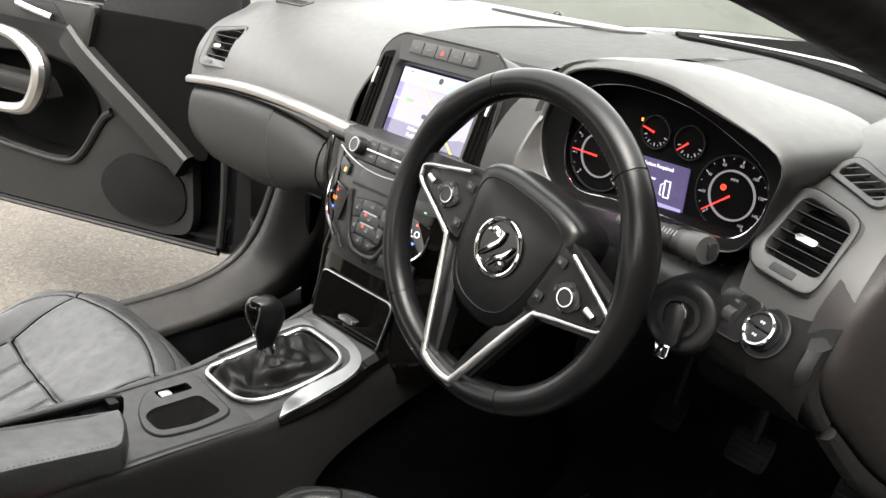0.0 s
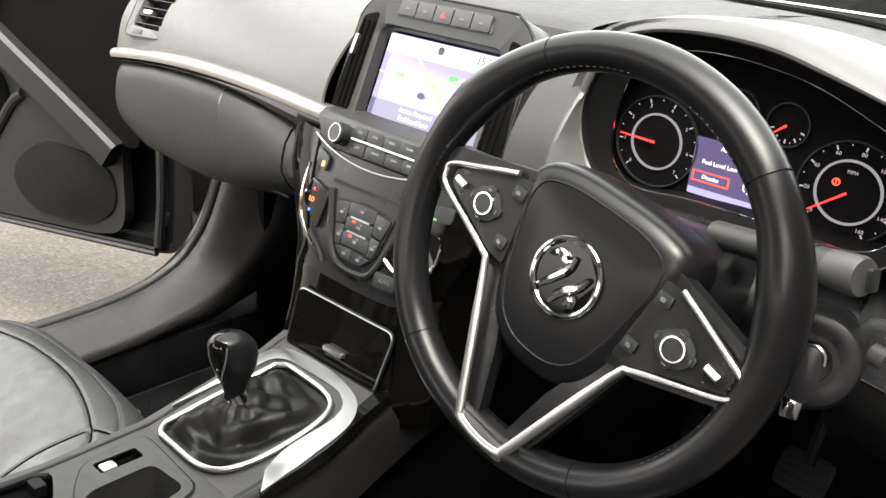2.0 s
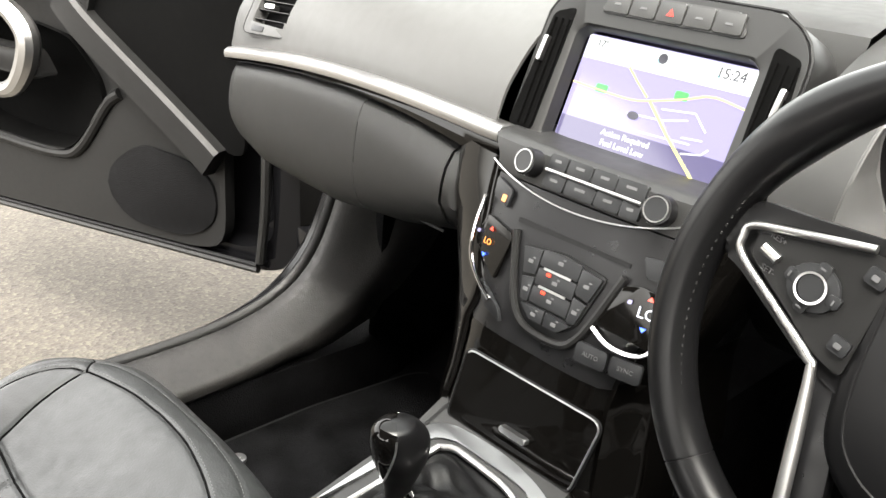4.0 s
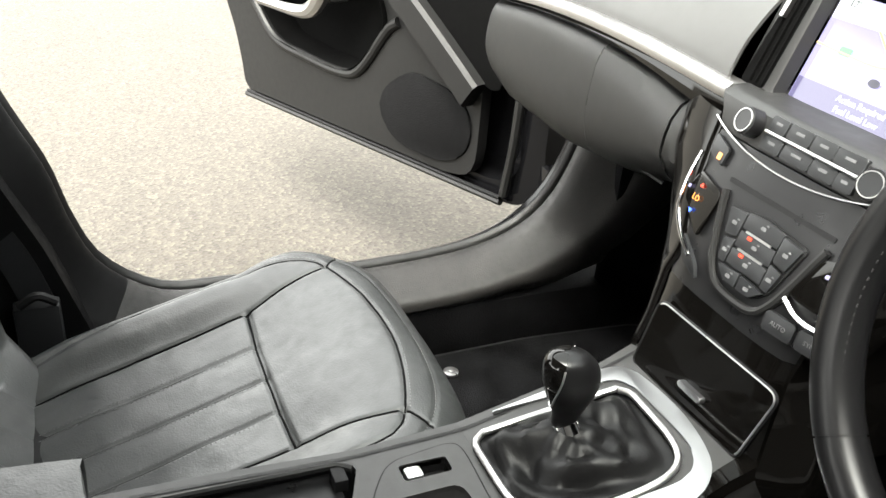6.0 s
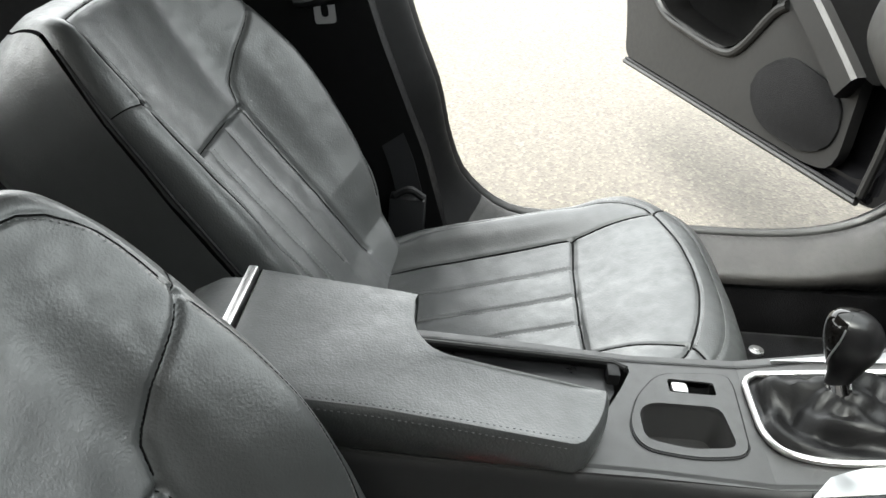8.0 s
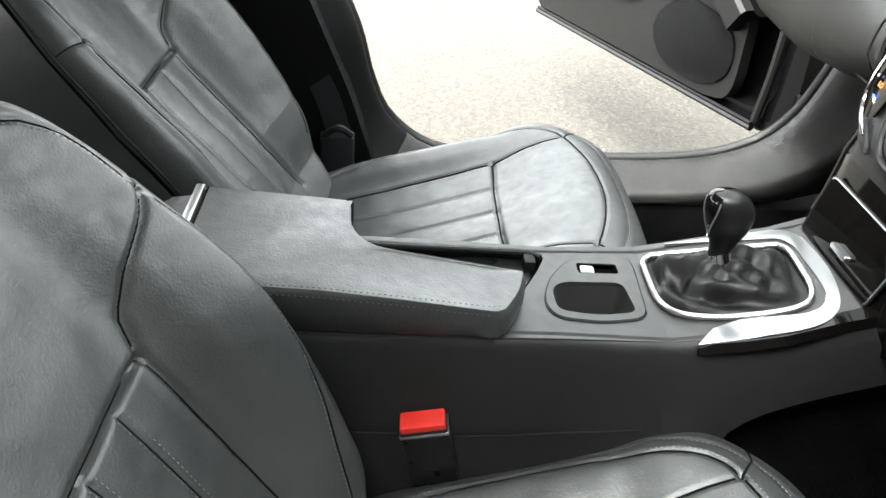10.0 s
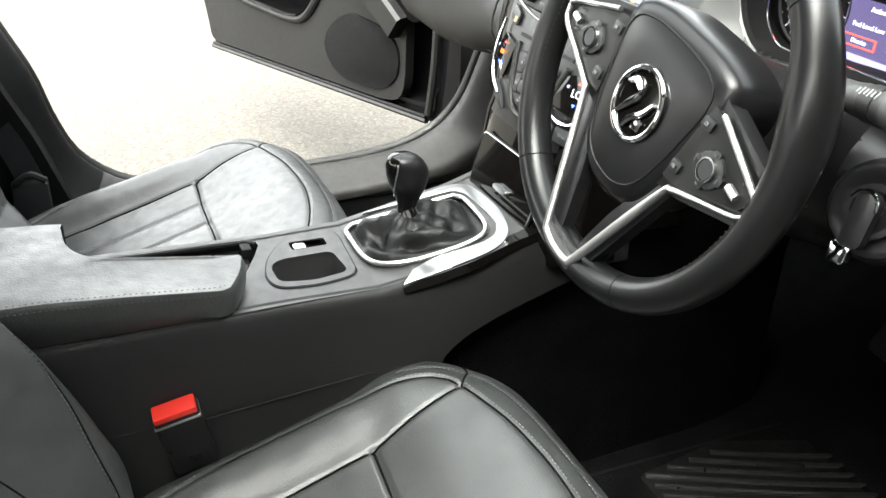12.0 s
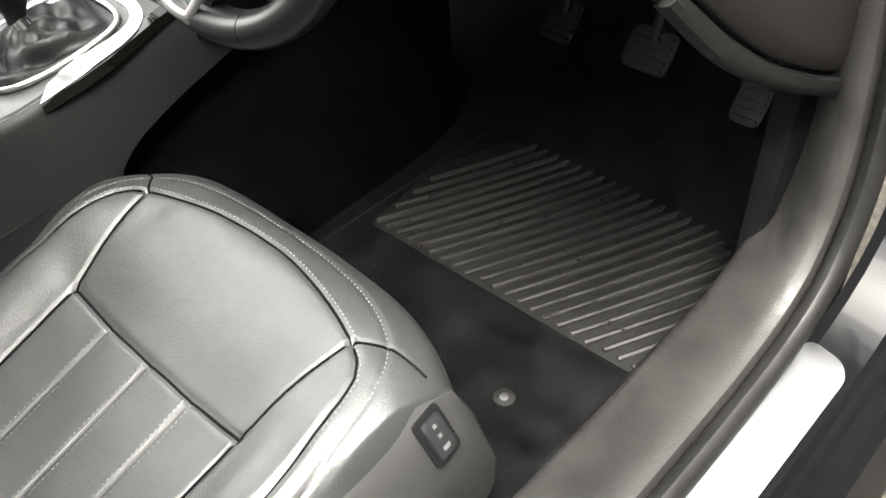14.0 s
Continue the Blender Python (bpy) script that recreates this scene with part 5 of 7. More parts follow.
part("bin_catch", block(-0.050, -0.030, -0.275, -0.262, ZR - 0.012, ZR + 0.003, 0.002), MATT, console, "small bin catch")
# side panels
for s in (-1, 1):
    xs = (lambda y: 0.111) if s > 0 else (lambda y: 0.081 if y < -0.1 else 0.081 + 0.1 * (y + 0.1))
    rings = []
    skirt = []
    for y in np.linspace(-0.72, 0.56, 97):
        xt = float(np.interp(y, [-0.72, -0.45, -0.25, -0.1, 0.03, 0.12, 0.56], [0.108, 0.115, 0.112, 0.117, 0.108, 0.102, 0.09] if s > 0 else [0.084, 0.080, 0.072, 0.080, 0.092, 0.110, 0.13]))
        zt = deck_z(y) if y < 0.09 else deck_z(0.09)
        prof = [(xt - 0.014, zt + 0.0008), (xt - 0.008, zt - 0.0002), (xt - 0.002, zt - 0.004), (xt + 0.002, zt - 0.012), (xt + 0.007, zt - 0.034), (xt + 0.014, zt - 0.12), (xt + 0.022, 0.42), (xt + 0.035, 0.27)]
        if y > -0.14:
            zb = float(np.interp(y, [-0.14, -0.10, -0.052, -0.02, 0.02, 0.06, 0.115, 0.2], [0.27, 0.40, 0.558, 0.579, 0.594, 0.606, 0.62, 0.64]))
            cut = [max(z, zb) for x, z in prof]
            skirt.append([(s * (x - 0.008 - 0.02 * (z < 0.6)), y, z) for x, z in prof[2:]])
            xa, za = [q[0] for q in prof[::-1]], [q[1] for q in prof[::-1]]
            prof = [(float(np.interp(z, za, xa)), z) for z in cut]
        if y < 0.24:
            rings.append([(s * x, y, z) for x, z in prof])
    part("carpet_side", loft(skirt, False, False), CARPET, console, "black carpet on the tunnel side")
    bm = loft(rings, False, False)
    bmesh.ops.solidify(bm, geom=list(bm.faces), thickness=0.003)
    part("side_panel", bm, CONSOLE_SIDE, console, "dark plastic console side")
part("panel_joint", tube([(0.1145, -0.117, 0.660), (0.1185, -0.122, 0.62), (0.126, -0.135, 0.55)], 0.0014, 5), MATT, console, "dark vertical joint")
part("side_seam", tube([(0.126, -0.72, 0.545), (0.130, -0.35, 0.540), (0.128, -0.15, 0.555)], 0.0013, 5), MATT, console, "thin moulding seam")
part("rear_panel", block(-0.08, 0.105, -0.725, -0.715, 0.28, 0.66, 0.003), TRIM, console)
rings = []
for y, xo, zo in ((-0.108, 0.1165, -0.006), (-0.06, 0.1185, -0.004), (-0.02, 0.1165, -0.003), (0.02, 0.109, -0.002), (0.05, 0.1035, -0.002), (0.088, 0.100, -0.002)):
    z = deck_z(y)
    w = 0.003 + 0.014 * (y + 0.106) / 0.2
    rings.append([(xo - w, y, z + 0.002), (xo + 0.002, y, z + 0.001), (xo + 0.006, y, z - 0.010), (xo + 0.002, y, z - 0.014), (xo - w, y, z - 0.004)])
part("lacquer_band", loft(rings), PIANO, console, "gloss black band beside the silver plate")
mg = frame_of((0, -0.135, ZR), (1, 0, 0), (0, -0.175, 1))
sy = math.sqrt(1 + 0.175**2)
gp = lambda pts: [(x, (y + 0.135) * sy) for x, y in pts]
plate = [(0.120, -0.110), (0.117, -0.045), (0.112, 0.004), (0.099, 0.034), (0.072, 0.054), (0.017, 0.065), (-0.045, 0.062), (-0.072, 0.052), (-0.080, 0.03), (-0.0745, -0.098), (-0.0715, -0.098), (-0.062, 0.028), (-0.048, 0.043), (-0.01, 0.046), (0.050, 0.046), (0.078, 0.034), (0.087, 0.010), (0.086, -0.05), (0.096, -0.088)]
SP = [plate[0]] + [tuple(q) for q in spline(plate[1:9], 36)] + [tuple(q) for q in spline(plate[9:11], 4)] + [tuple(q) for q in spline(plate[11:], 36)]
part("silver_plate", slab(gp(SP), 0.005, mg @ pose(0, 0, 0.003), 0.0015), ALUMINIUM, console, "satin silver plate round the gear lever")

# ---- gear lever ----
gear = thing("gear_lever", (0.008, -0.05, 0.664), "gear lever with black leather boot, chrome ring and gloss-capped knob", "gear lever")
gh = np.array([(x, y, deck_z(y) + 0.004) for x, y in spline(gear_hole, 64, True)])
part("boot_ring", tube(gh, 0.0036, 10, True), SILVER, gear, "chrome ring round the boot")
tip = np.array([-0.001, -0.059, 0.706])
rings = []
for s in np.linspace(0, 1, 26):
    c = tip * s + np.array([0.012, -0.045, 0.69]) * (1 - s)
    r = []
    for i, g in enumerate(gh):
        a = 2 * math.pi * i / 64
        shrink = (1 - s) ** 1.0 * 0.93 + 0.13
        fold = (0.025 * noise.noise((1.7 * math.cos(a) + 3, 1.7 * math.sin(a), 4.5 * s)) + 0.003 * noise.noise((3.4 * math.cos(a), 3.4 * math.sin(a) + 5, 7 * s))) * math.sin(math.pi * s)
        d = (g - np.array([0.012, -0.045, g[2]])) * (shrink if s > 0 else 0.97)
        z = g[2] - 0.004 - 0.003 * math.sin(math.pi * min(1, s * 1.6)) + (tip[2] - g[2] + 0.004) * s**1.15 + fold * 0.7
        k = 1 + fold * 6
        r.append((c[0] + d[0] * k, c[1] + d[1] * k, z))
    rings.append(r)
part("boot", loft(rings, True, False), BOOT, gear, "creased black leather boot")
KX, KY = -0.003, -0.061
part("collar", tube([(0.001, -0.058, 0.698), (KX, KY, 0.708)], [0.0145, 0.0132], 20), CHROME, gear, "chrome collar")
KNOB = spline([(0.706, 0.0115, 0.0115, 0), (0.716, 0.0122, 0.0132, 0.001), (0.728, 0.0155, 0.0178, 0.002), (0.742, 0.0205, 0.0240, 0.002), (0.756, 0.0232, 0.0277, 0.001), (0.768, 0.0230, 0.0275, -0.001), (0.778, 0.0198, 0.0238, -0.004), (0.785, 0.0138, 0.0165, -0.006), (0.788, 0.003, 0.004, -0.007)], 48)
rings = [[(KX + rx * math.cos(a), KY + oy + ry * math.sin(a), z) for a in np.linspace(0, 2 * math.pi, 36, endpoint=False)] for z, rx, ry, oy in KNOB]
knob = part("knob", loft(rings), LEATHER_DARK, gear, "rounded black leather gear knob")
rings = []
for z, rx, ry, oy in KNOB:
    if z > 0.726:
        k = (z - 0.726) / 0.062
        half = 0.35 + 1.30 * max(0.0, k) ** 0.45
        c = -math.pi / 2 - 0.62
        rings.append([(KX + (rx + 0.0008) * math.cos(a), KY + oy + (ry + 0.0008) * math.sin(a), z + 0.0004) for a in np.linspace(c - half, c + half, 22)])
capm = part("cap", loft(rings, False, False), PIANO, knob, "gloss black knob cap")
part("cap_edge", tube([r[0] for r in rings if r[0][2] < 0.781][::-1] + rings[0][4:-4:4] + [r[-1] for r in rings if r[0][2] < 0.781], 0.0010, 6), STEEL, knob, "chrome edge of the cap")
GM = frame_of((KX - 0.008, KY - 0.0185, 0.7810), (0.80, -0.60, 0.0), (-0.42, -0.56, 0.72))
part("gear_marks", slab([(-0.008, -0.0004), (0.008, -0.0004), (0.008, 0.0004), (-0.008, 0.0004)], 0.0008, GM), PRINT, capm)
for i, n in enumerate("135"):
    lettering("gear_number", n, 0.006, GM @ pose(-0.007 + 0.007 * i, 0.0042, 0), PRINT, capm)
for i, n in enumerate("246"):
    lettering("gear_number", n, 0.006, GM @ pose(-0.007 + 0.007 * i, -0.0042, 0), PRINT, capm)

# ---- armrest ----
arm = thing("armrest", (0.02, -0.55, 0.664), "stitched grey-black leather armrest with a cut-out corner", "armrest")
ao = rounded([(-0.078, -0.648), (-0.070, -0.482), (-0.012, -0.478), (0.024, -0.452), (0.028, -0.400), (0.034, -0.284), (0.072, -0.292), (0.116, -0.314), (0.119, -0.45), (0.117, -0.648)], [0.01, 0.006, 0.02, 0.03, 0.03, 0.006, 0.02, 0.012, 0.05, 0.01], 6)
ao = np.array(spline(ao, 110, True))


def arm_z(y):
    return float(np.interp(y, [-0.72, -0.5, -0.42, -0.29], [0.728, 0.721, 0.714, 0.698]))


am = ao.mean(0)
rings = []
for inset, dz in ((0.008, None), (0.0, -0.034), (-0.002, -0.020), (-0.001, -0.008), (0.0008, -0.003), (0.003, -0.0006), (0.010, 0.0), (0.03, 0.0008)):
    r = []
    for x, y in ao:
        d = np.array([x, y]) - am
        d = d / np.linalg.norm(d) * inset
        z = ZR + 0.002 if dz is None else max(ZR + 0.004, arm_z(y) + dz)
        r.append((x - d[0], y - d[1], z))
    rings.append(r)
part("pad", loft(rings), LEATHER, arm, "black leather armrest pad")
edge_pts = [(x - 0.0025, y, arm_z(y) - 0.0005) for x, y in spline([(0.119, -0.644), (0.120, -0.55), (0.120, -0.44), (0.117, -0.335), (0.113, -0.318)], 40)]
stitches("stitching", [(x - 0.004, y, z + 0.0010) for x, y, z in edge_pts], arm, mat=PRINT)
stitches("stitching", [(x + 0.0025, y, z - 0.006) for x, y, z in edge_pts], arm, mat=PRINT)
bm = loft([[(x, y, z) for y, z in ((-0.665, 0.664), (-0.665, 0.712), (-0.69, 0.708), (-0.72, 0.690), (-0.74, 0.664))] for x in (-0.078, 0.112)])
part("rear_cover", bm, LEATHER, arm, "leather-covered hinge end of the armrest")
part("hinge_strip", block(-0.080, 0.114, -0.662, -0.651, 0.664, 0.7275, 0.003), SILVER, arm, "bright strip behind the armrest")

# ---- steering wheel ----
WC, WT = Vector((0.376, 0.0, 0.983)), 0.265
wheel = thing("steering_wheel", WC, "black leather steering wheel with silver spoke trim and keys, turned slightly", "steering wheel")
WM = frame_of(WC, (1, 0, 0), (0, -math.cos(WT), math.sin(WT))) @ pose(0, 0, 0, 0, 0, -14)
R0, r0 = 0.173, 0.0168
RW = frame_of((0.365, 0.012, 0.978), (1, 0, 0), (0, -math.cos(0.235), math.sin(0.235))) @ pose(0, 0, 0, 0, 0, -14)


def rim_point(a, extra=0.0):
    low = (math.degrees(a) + 90 + 180) % 360 - 180
    r = R0 * (1 - 0.045 * math.exp(-((low / 38) ** 2)))
    return Vector((r * math.cos(a), r * math.sin(a), 0.0))


def rim_arc(a0, a1, n, r, bulge=0.0):
    bm = bmesh.new()
    rings = []
    for a in np.linspace(a0, a1, n):
        c = rim_point(a)
        out = Vector((math.cos(a), math.sin(a), 0))
        thumb = 0.0035 * sum(math.exp(-((math.degrees(a) - q) / 13) ** 2) for q in (28, 152, 388, -332))
        rr = r + thumb
        rings.append([RW @ (c + out * rr * math.cos(t) * 0.96 + Vector((0, 0, 1)) * rr * 1.06 * math.sin(t)) for t in np.linspace(0, 2 * math.pi, 20, endpoint=False)])
    return loft(rings)


JO = [radians(a) for a in (54, 126, 234, 306)]
gapa = 0.004
for a0, a1 in ((JO[0], JO[1]), (JO[1], JO[2]), (JO[2], JO[3]), (JO[3], JO[0] + 2 * math.pi)):
    part("rim_cover", rim_arc(a0 + gapa, a1 - gapa, 60, r0), LEATHER_DARK, wheel, "smooth worn black leather rim")
part("rim_core", rim_arc(0, 2 * math.pi, 90, r0 - 0.0012), MATT, wheel, "dark core showing at the leather joints")
for a0, a1 in ((100, 222), (-42, 80)):
    line = [RW @ (Vector((math.cos(q), math.sin(q), 0)) * (R0 - r0 * 0.80) + Vector((0, 0, r0 * 0.62))) for q in np.linspace(radians(a0), radians(a1), 140)]
    stitches("stitching", line, wheel, (0, -0.96, 0.26), 0.003, 0.003, 0.0006, "fine black stitching", DARK_THREAD)
# hub
WS = WM @ pose(0, 0, -0.013)
hub = [(0, 0.072), (0.045, 0.070), (0.075, 0.060), (0.083, 0.038), (0.078, 0.008), (0.068, -0.035), (0.052, -0.074), (0.028, -0.092), (0, -0.096)]
hub = hub + [(-x, y) for x, y in hub[-2:0:-1]]
hub = np.array(spline(hub, 72, True))
rings = []
for s, z in ((0.98, -0.06), (1.0, -0.030), (0.995, -0.018), (0.965, -0.010), (0.90, -0.005), (0.78, -0.002), (0.5, 0.0), (0.2, 0.0006), (0.02, 0.0008)):
    rings.append([WM @ Vector((x * s, y * s, z)) for x, y in hub])
hubo = part("airbag_cover", loft(rings), LEATHER_DARK, wheel, "domed black airbag cover")
crease = [WM @ Vector((x * 0.80, y * 0.80, -0.0022)) for x, y in hub]
part("cover_crease", tube(crease, 0.0011, 5, True), MATT, hubo, "faint moulded crease")
EM = WM @ pose(0, -0.006, 0.0015, 0, 0, 4) @ Matrix.Scale(1.16, 4)
badge = part("badge", disc(0.0255, 0.004, EM @ pose(0, 0, 0.0005), 36, 0.001), PIANO, wheel, "round chrome and black badge")
part("badge_ring", tube([EM @ Vector((0.0265 * math.cos(a), 0.0265 * math.sin(a), 0.001)) for a in np.linspace(0, 2 * math.pi, 48, endpoint=False)], 0.0028, 10, True), CHROME, badge, "chrome badge ring")
for pts in ([(-0.016, -0.014), (-0.008, -0.004), (0.0, 0.006), (0.002, 0.016)], [(-0.004, -0.020), (0.002, -0.010), (0.012, -0.002), (0.018, 0.008)], [(-0.018, 0.010), (-0.010, 0.014), (-0.002, 0.010)], [(0.008, -0.016), (0.012, -0.010), (0.014, -0.016)]):
    part("badge_bar", tube([EM @ Vector((x, y, 0.002)) for x, y in spline(pts, 12)], [0.0022 + 0.0016 * math.sin(math.pi * i / 11) for i in range(12)], 8), CHROME, badge)
# spokes behind the trim
for s in (-1, 1):
    side = [(s * x, y) for x, y in ((0.045, 0.055), (0.085, 0.046), (0.130, 0.034), (0.166, 0.026), (0.168, -0.014), (0.150, -0.016), (0.085, -0.040), (0.05, -0.045))]
    if s < 0:
        side = side[::-1]
    part("spoke", slab(rounded(side, 0.008), 0.016, WS @ pose(0, 0, 0.006), 0.004), LEATHER_DARK, wheel, "black leather-covered spoke")
    panel = [(s * x, y) for x, y in ((0.070, 0.040), (0.088, 0.0365), (0.150, 0.0105), (0.147, -0.004), (0.082, -0.031), (0.062, -0.034))]
    if s < 0:
        panel = panel[::-1]
    kp = part("key_panel", slab(rounded(panel, 0.004), 0.004, WS @ pose(0, 0, 0.0095), 0.001), TRIM, wheel, "black key panel on the spoke")
    KM = WS @ pose(s * 0.103, 0.001, 0.010)
    part("key_pad", disc(0.0145, 0.004, KM @ pose(0, 0, 0.0025) @ Matrix.Diagonal((1.15, 1.0, 1, 1)), 20, 0.001), BUTTON, kp, "four-way key pad")
    for a in (0, 90, 180, 270):
        part("arrow_key", slab(rounded(rect(0.008, 0.008), 0.002), 0.004, KM @ pose(0.0145 * math.cos(radians(a)), 0.0125 * math.sin(radians(a)), 0.003, 0, 0, a), 0.001), BUTTON, kp)
        part("key_mark", slab(rect(0.0035, 0.0011), 0.0006, KM @ pose(0.0152 * math.cos(radians(a)), 0.0132 * math.sin(radians(a)), 0.0052, 0, 0, a + 90)), PRINT, kp)
    part("key_ring", ring_plate(circ(0.0099, 28), circ(0.0085, 28), 0.004, KM @ pose(0, 0, 0.006)), CHROME, kp, "chrome ring of the centre key")
    part("centre_key", disc(0.0078, 0.003, KM @ pose(0, 0, 0.0055), 20), BUTTON, kp)
    RM = WS @ pose(s * 0.135, 0.004, 0.011)
    part("roller", tube([RM @ Vector((-0.006, 0.001, 0.002)), RM @ Vector((0.006, -0.001, 0.002))], 0.0036, 10), SILVER, kp, "silver thumb roller")
    part("small_key", slab(rounded(rect(0.013, 0.010), 0.002), 0.003, WS @ pose(s * 0.077, 0.026, 0.0125), 0.001), BUTTON, kp)
    part("small_key", slab(rounded(rect(0.012, 0.010), 0.002), 0.003, WS @ pose(s * 0.072, -0.018, 0.0125), 0.001), BUTTON, kp)
    for kx, ky in ((0.077, 0.026), (0.072, -0.018)):
        part("key_mark", slab(rounded(rect(0.0045, 0.0032), 0.001), 0.0006, WS @ pose(s * kx, ky, 0.0142)), PRINT, kp)
    lettering("key_text", "RES+" if s < 0 else "+", 0.0052, WS @ pose(s * 0.137, 0.0135, 0.0102), PRINT, kp)
    lettering("key_text", "SET-" if s < 0 else "-", 0.0052, WS @ pose(s * 0.132, -0.006, 0.0102), PRINT, kp)
for s in (-1, 1):
    leg = [(s * 0.082, -0.034), (s * 0.060, -0.030), (s * 0.030, -0.100), (s * 0.010, -0.172), (s * 0.034, -0.172)]
    part("lower_spoke", slab(rounded(leg if s > 0 else leg[::-1], 0.004), 0.014, WS @ pose(0, 0, 0.004), 0.003), SMOOTH, wheel, "black lower spoke")
TR = [(0.086, 0.0395), (0.120, 0.0265), (0.154, 0.0125), (0.1565, 0.003), (0.150, -0.0075), (0.112, -0.0225), (0.083, -0.0345), (0.0755, -0.042), (0.052, -0.100), (0.029, -0.158), (0.022, -0.167), (0.0, -0.170)]
tp = [Vector((x, y, 0.0115)) for x, y in TR] + [Vector((-x, y, 0.0115)) for x, y in TR[-2::-1]]
band = np.array(spline([tuple(v) for v in tp], 220))
bt = np.gradient(band, axis=0)
bt /= np.linalg.norm(bt, axis=1)[:, None]
rings = []
for q, d in zip(band, bt):
    across = Vector((-d[1], d[0], 0))
    half = 0.0026 + 0.0022 * max(0.0, min(1.0, (-0.02 - q[1]) / 0.06))
    rings.append([WS @ (Vector(q) + across * half * math.cos(a) + Vector((0, 0, 0.0028 * math.sin(a)))) for a in np.linspace(0, 2 * math.pi, 16, endpoint=False)])
part("spoke_trim", loft(rings), SILVER, wheel, "satin silver trim following the spokes", angle=80)
foot = rounded([(-0.034, -0.152), (-0.026, -0.158), (0.026, -0.158), (0.034, -0.152), (0.030, -0.1725), (-0.030, -0.1725)], 0.004)
part("trim_foot", slab(foot, 0.004, WS @ pose(0, 0, 0.0125), 0.0015), SILVER, wheel, "wide silver foot of the trim")

# ---- column, stalk, key and light switch ----
column = thing("steering_column", (0.40, 0.16, 0.90), "black plastic steering column shroud with an ignition barrel", "steering column")
ax = Vector((0, 0.93, -0.36)).normalized()
rings = []
for d, w, h in ((0.035, 0.050, 0.050), (0.05, 0.062, 0.062), (0.12, 0.075, 0.070), (0.24, 0.085, 0.075)):
    c = WC + ax * d
    rings.append([c + Vector((w * math.copysign(abs(math.cos(a)) ** 0.7, math.cos(a)), 0, 0)) + Vector((0, 0.36, 0.93)) * h * math.copysign(abs(math.sin(a)) ** 0.7, math.sin(a)) for a in np.linspace(0, 2 * math.pi, 32, endpoint=False)])
part("shroud", loft(rings), SMOOTH, column, "black column shroud")
part("top_cover", loft([[(x, y, z) for x in np.linspace(0.22, 0.565, 24)] for y, z in spline([(0.262, 0.978), (0.225, 0.972), (0.18, 0.955), (0.16, 0.93), (0.165, 0.90)], 16)], False, False), SMOOTH, column, "black cover below the dials")
KB = frame_of((0.533, 0.112, 0.934), (1, 0, 0), (0.25, -0.93, 0.27))
part("ignition_housing", loft([[KB @ Vector((x, y, z)) for x, y in circ(r, 40)] for z, r in ((-0.07, 0.046), (-0.026, 0.043), (-0.016, 0.041), (-0.010, 0.037), (-0.0085, 0.033), (-0.010, 0.026))]), SMOOTH, column, "round ignition housing")
part("ignition_ring", ring_plate(circ(0.022, 28), circ(0.017, 28), 0.004, KB @ pose(0, 0, -0.002)), MATT, column, "dark ring round the ignition")
ikey = thing("ignition_key", (0.54, 0.10, 0.93), "folding ignition key with a chrome tip, in the ignition", "key")
part("blade_housing", slab(rounded([(-0.011, -0.030), (0.011, -0.030), (0.013, 0.016), (0.006, 0.024), (-0.008, 0.024)], 0.006), 0.012, KB @ pose(0.001, -0.004, 0.020, 0, 0, 4) @ Matrix.Diagonal((0.85, 0.85, 1, 1)), 0.003), SMOOTH, ikey, "black key body")
part("key_rim", tube(spline([KB @ Vector(q) for q in ((-0.010, 0.008, 0.021), (-0.006, 0.015, 0.021), (0.002, 0.017, 0.021), (0.009, 0.012, 0.021), (0.011, 0.004, 0.021))], 16), 0.0014, 6), CHROME, ikey, "chrome rim of the key")
part("key_end", slab(rounded([(-0.009, -0.012), (0.009, -0.012), (0.010, 0.008), (-0.010, 0.008)], 0.003), 0.011, KB @ pose(-0.001, -0.034, 0.019, 0, 0, 4) @ Matrix.Diagonal((0.78, 0.85, 1, 1)), 0.002), CHROME, ikey, "chrome key end")
part("key_stem", disc(0.006, 0.03, KB @ pose(0, 0, 0.012), 12), STEEL, ikey)
stalk = thing("control_stalk", (0.46, 0.125, 1.0), "black wiper control stalk with white printed marks", "stalk")
SA, SB = Vector((0.42, 0.15, 0.996)), Vector((0.556, 0.098, 1.019))
sd = (SB - SA).normalized()
part("arm", tube([SA, SA + sd * 0.06, SA + sd * 0.075, SA + sd * 0.125], [0.0120, 0.0125, 0.0140, 0.0142], 18), DECK, stalk, "black stalk arm")
part("collar", tube([SA + sd * 0.088, SA + sd * 0.108], 0.0150, 18), STACK, stalk, "ribbed turning collar")
part("end_cap", tube([SA + sd * 0.122, SA + sd * 0.146, SA + sd * 0.150], [0.0148, 0.0155, 0.0140], 24), DASH, stalk, "charcoal stalk end cap")
EMs = frame_of(SB + sd * 0.004, (0, 0, 1), sd)
part("end_key", slab(rounded(rect(0.017, 0.009), 0.002), 0.004, EMs @ pose(0, 0, 0.0075), 0.001), BUTTON, stalk, "grey end key")
for i in range(6):
    u = SA + sd * (0.078 + 0.0055 * i) + Vector((0, -0.0098, 0.0092))
    part("printed_mark", slab(rect(0.0012, 0.005 + 0.002 * (i % 2)), 0.0006, frame_of(u + Vector((0, -0.0022, 0.0020)), sd, (0, -0.74, 0.67))), MARK_PRINT, stalk)
lsw = thing("light_switch", (0.60, 0.145, 0.93), "headlamp switch panel with a chrome-ringed dial and thumb wheel", "light switch")
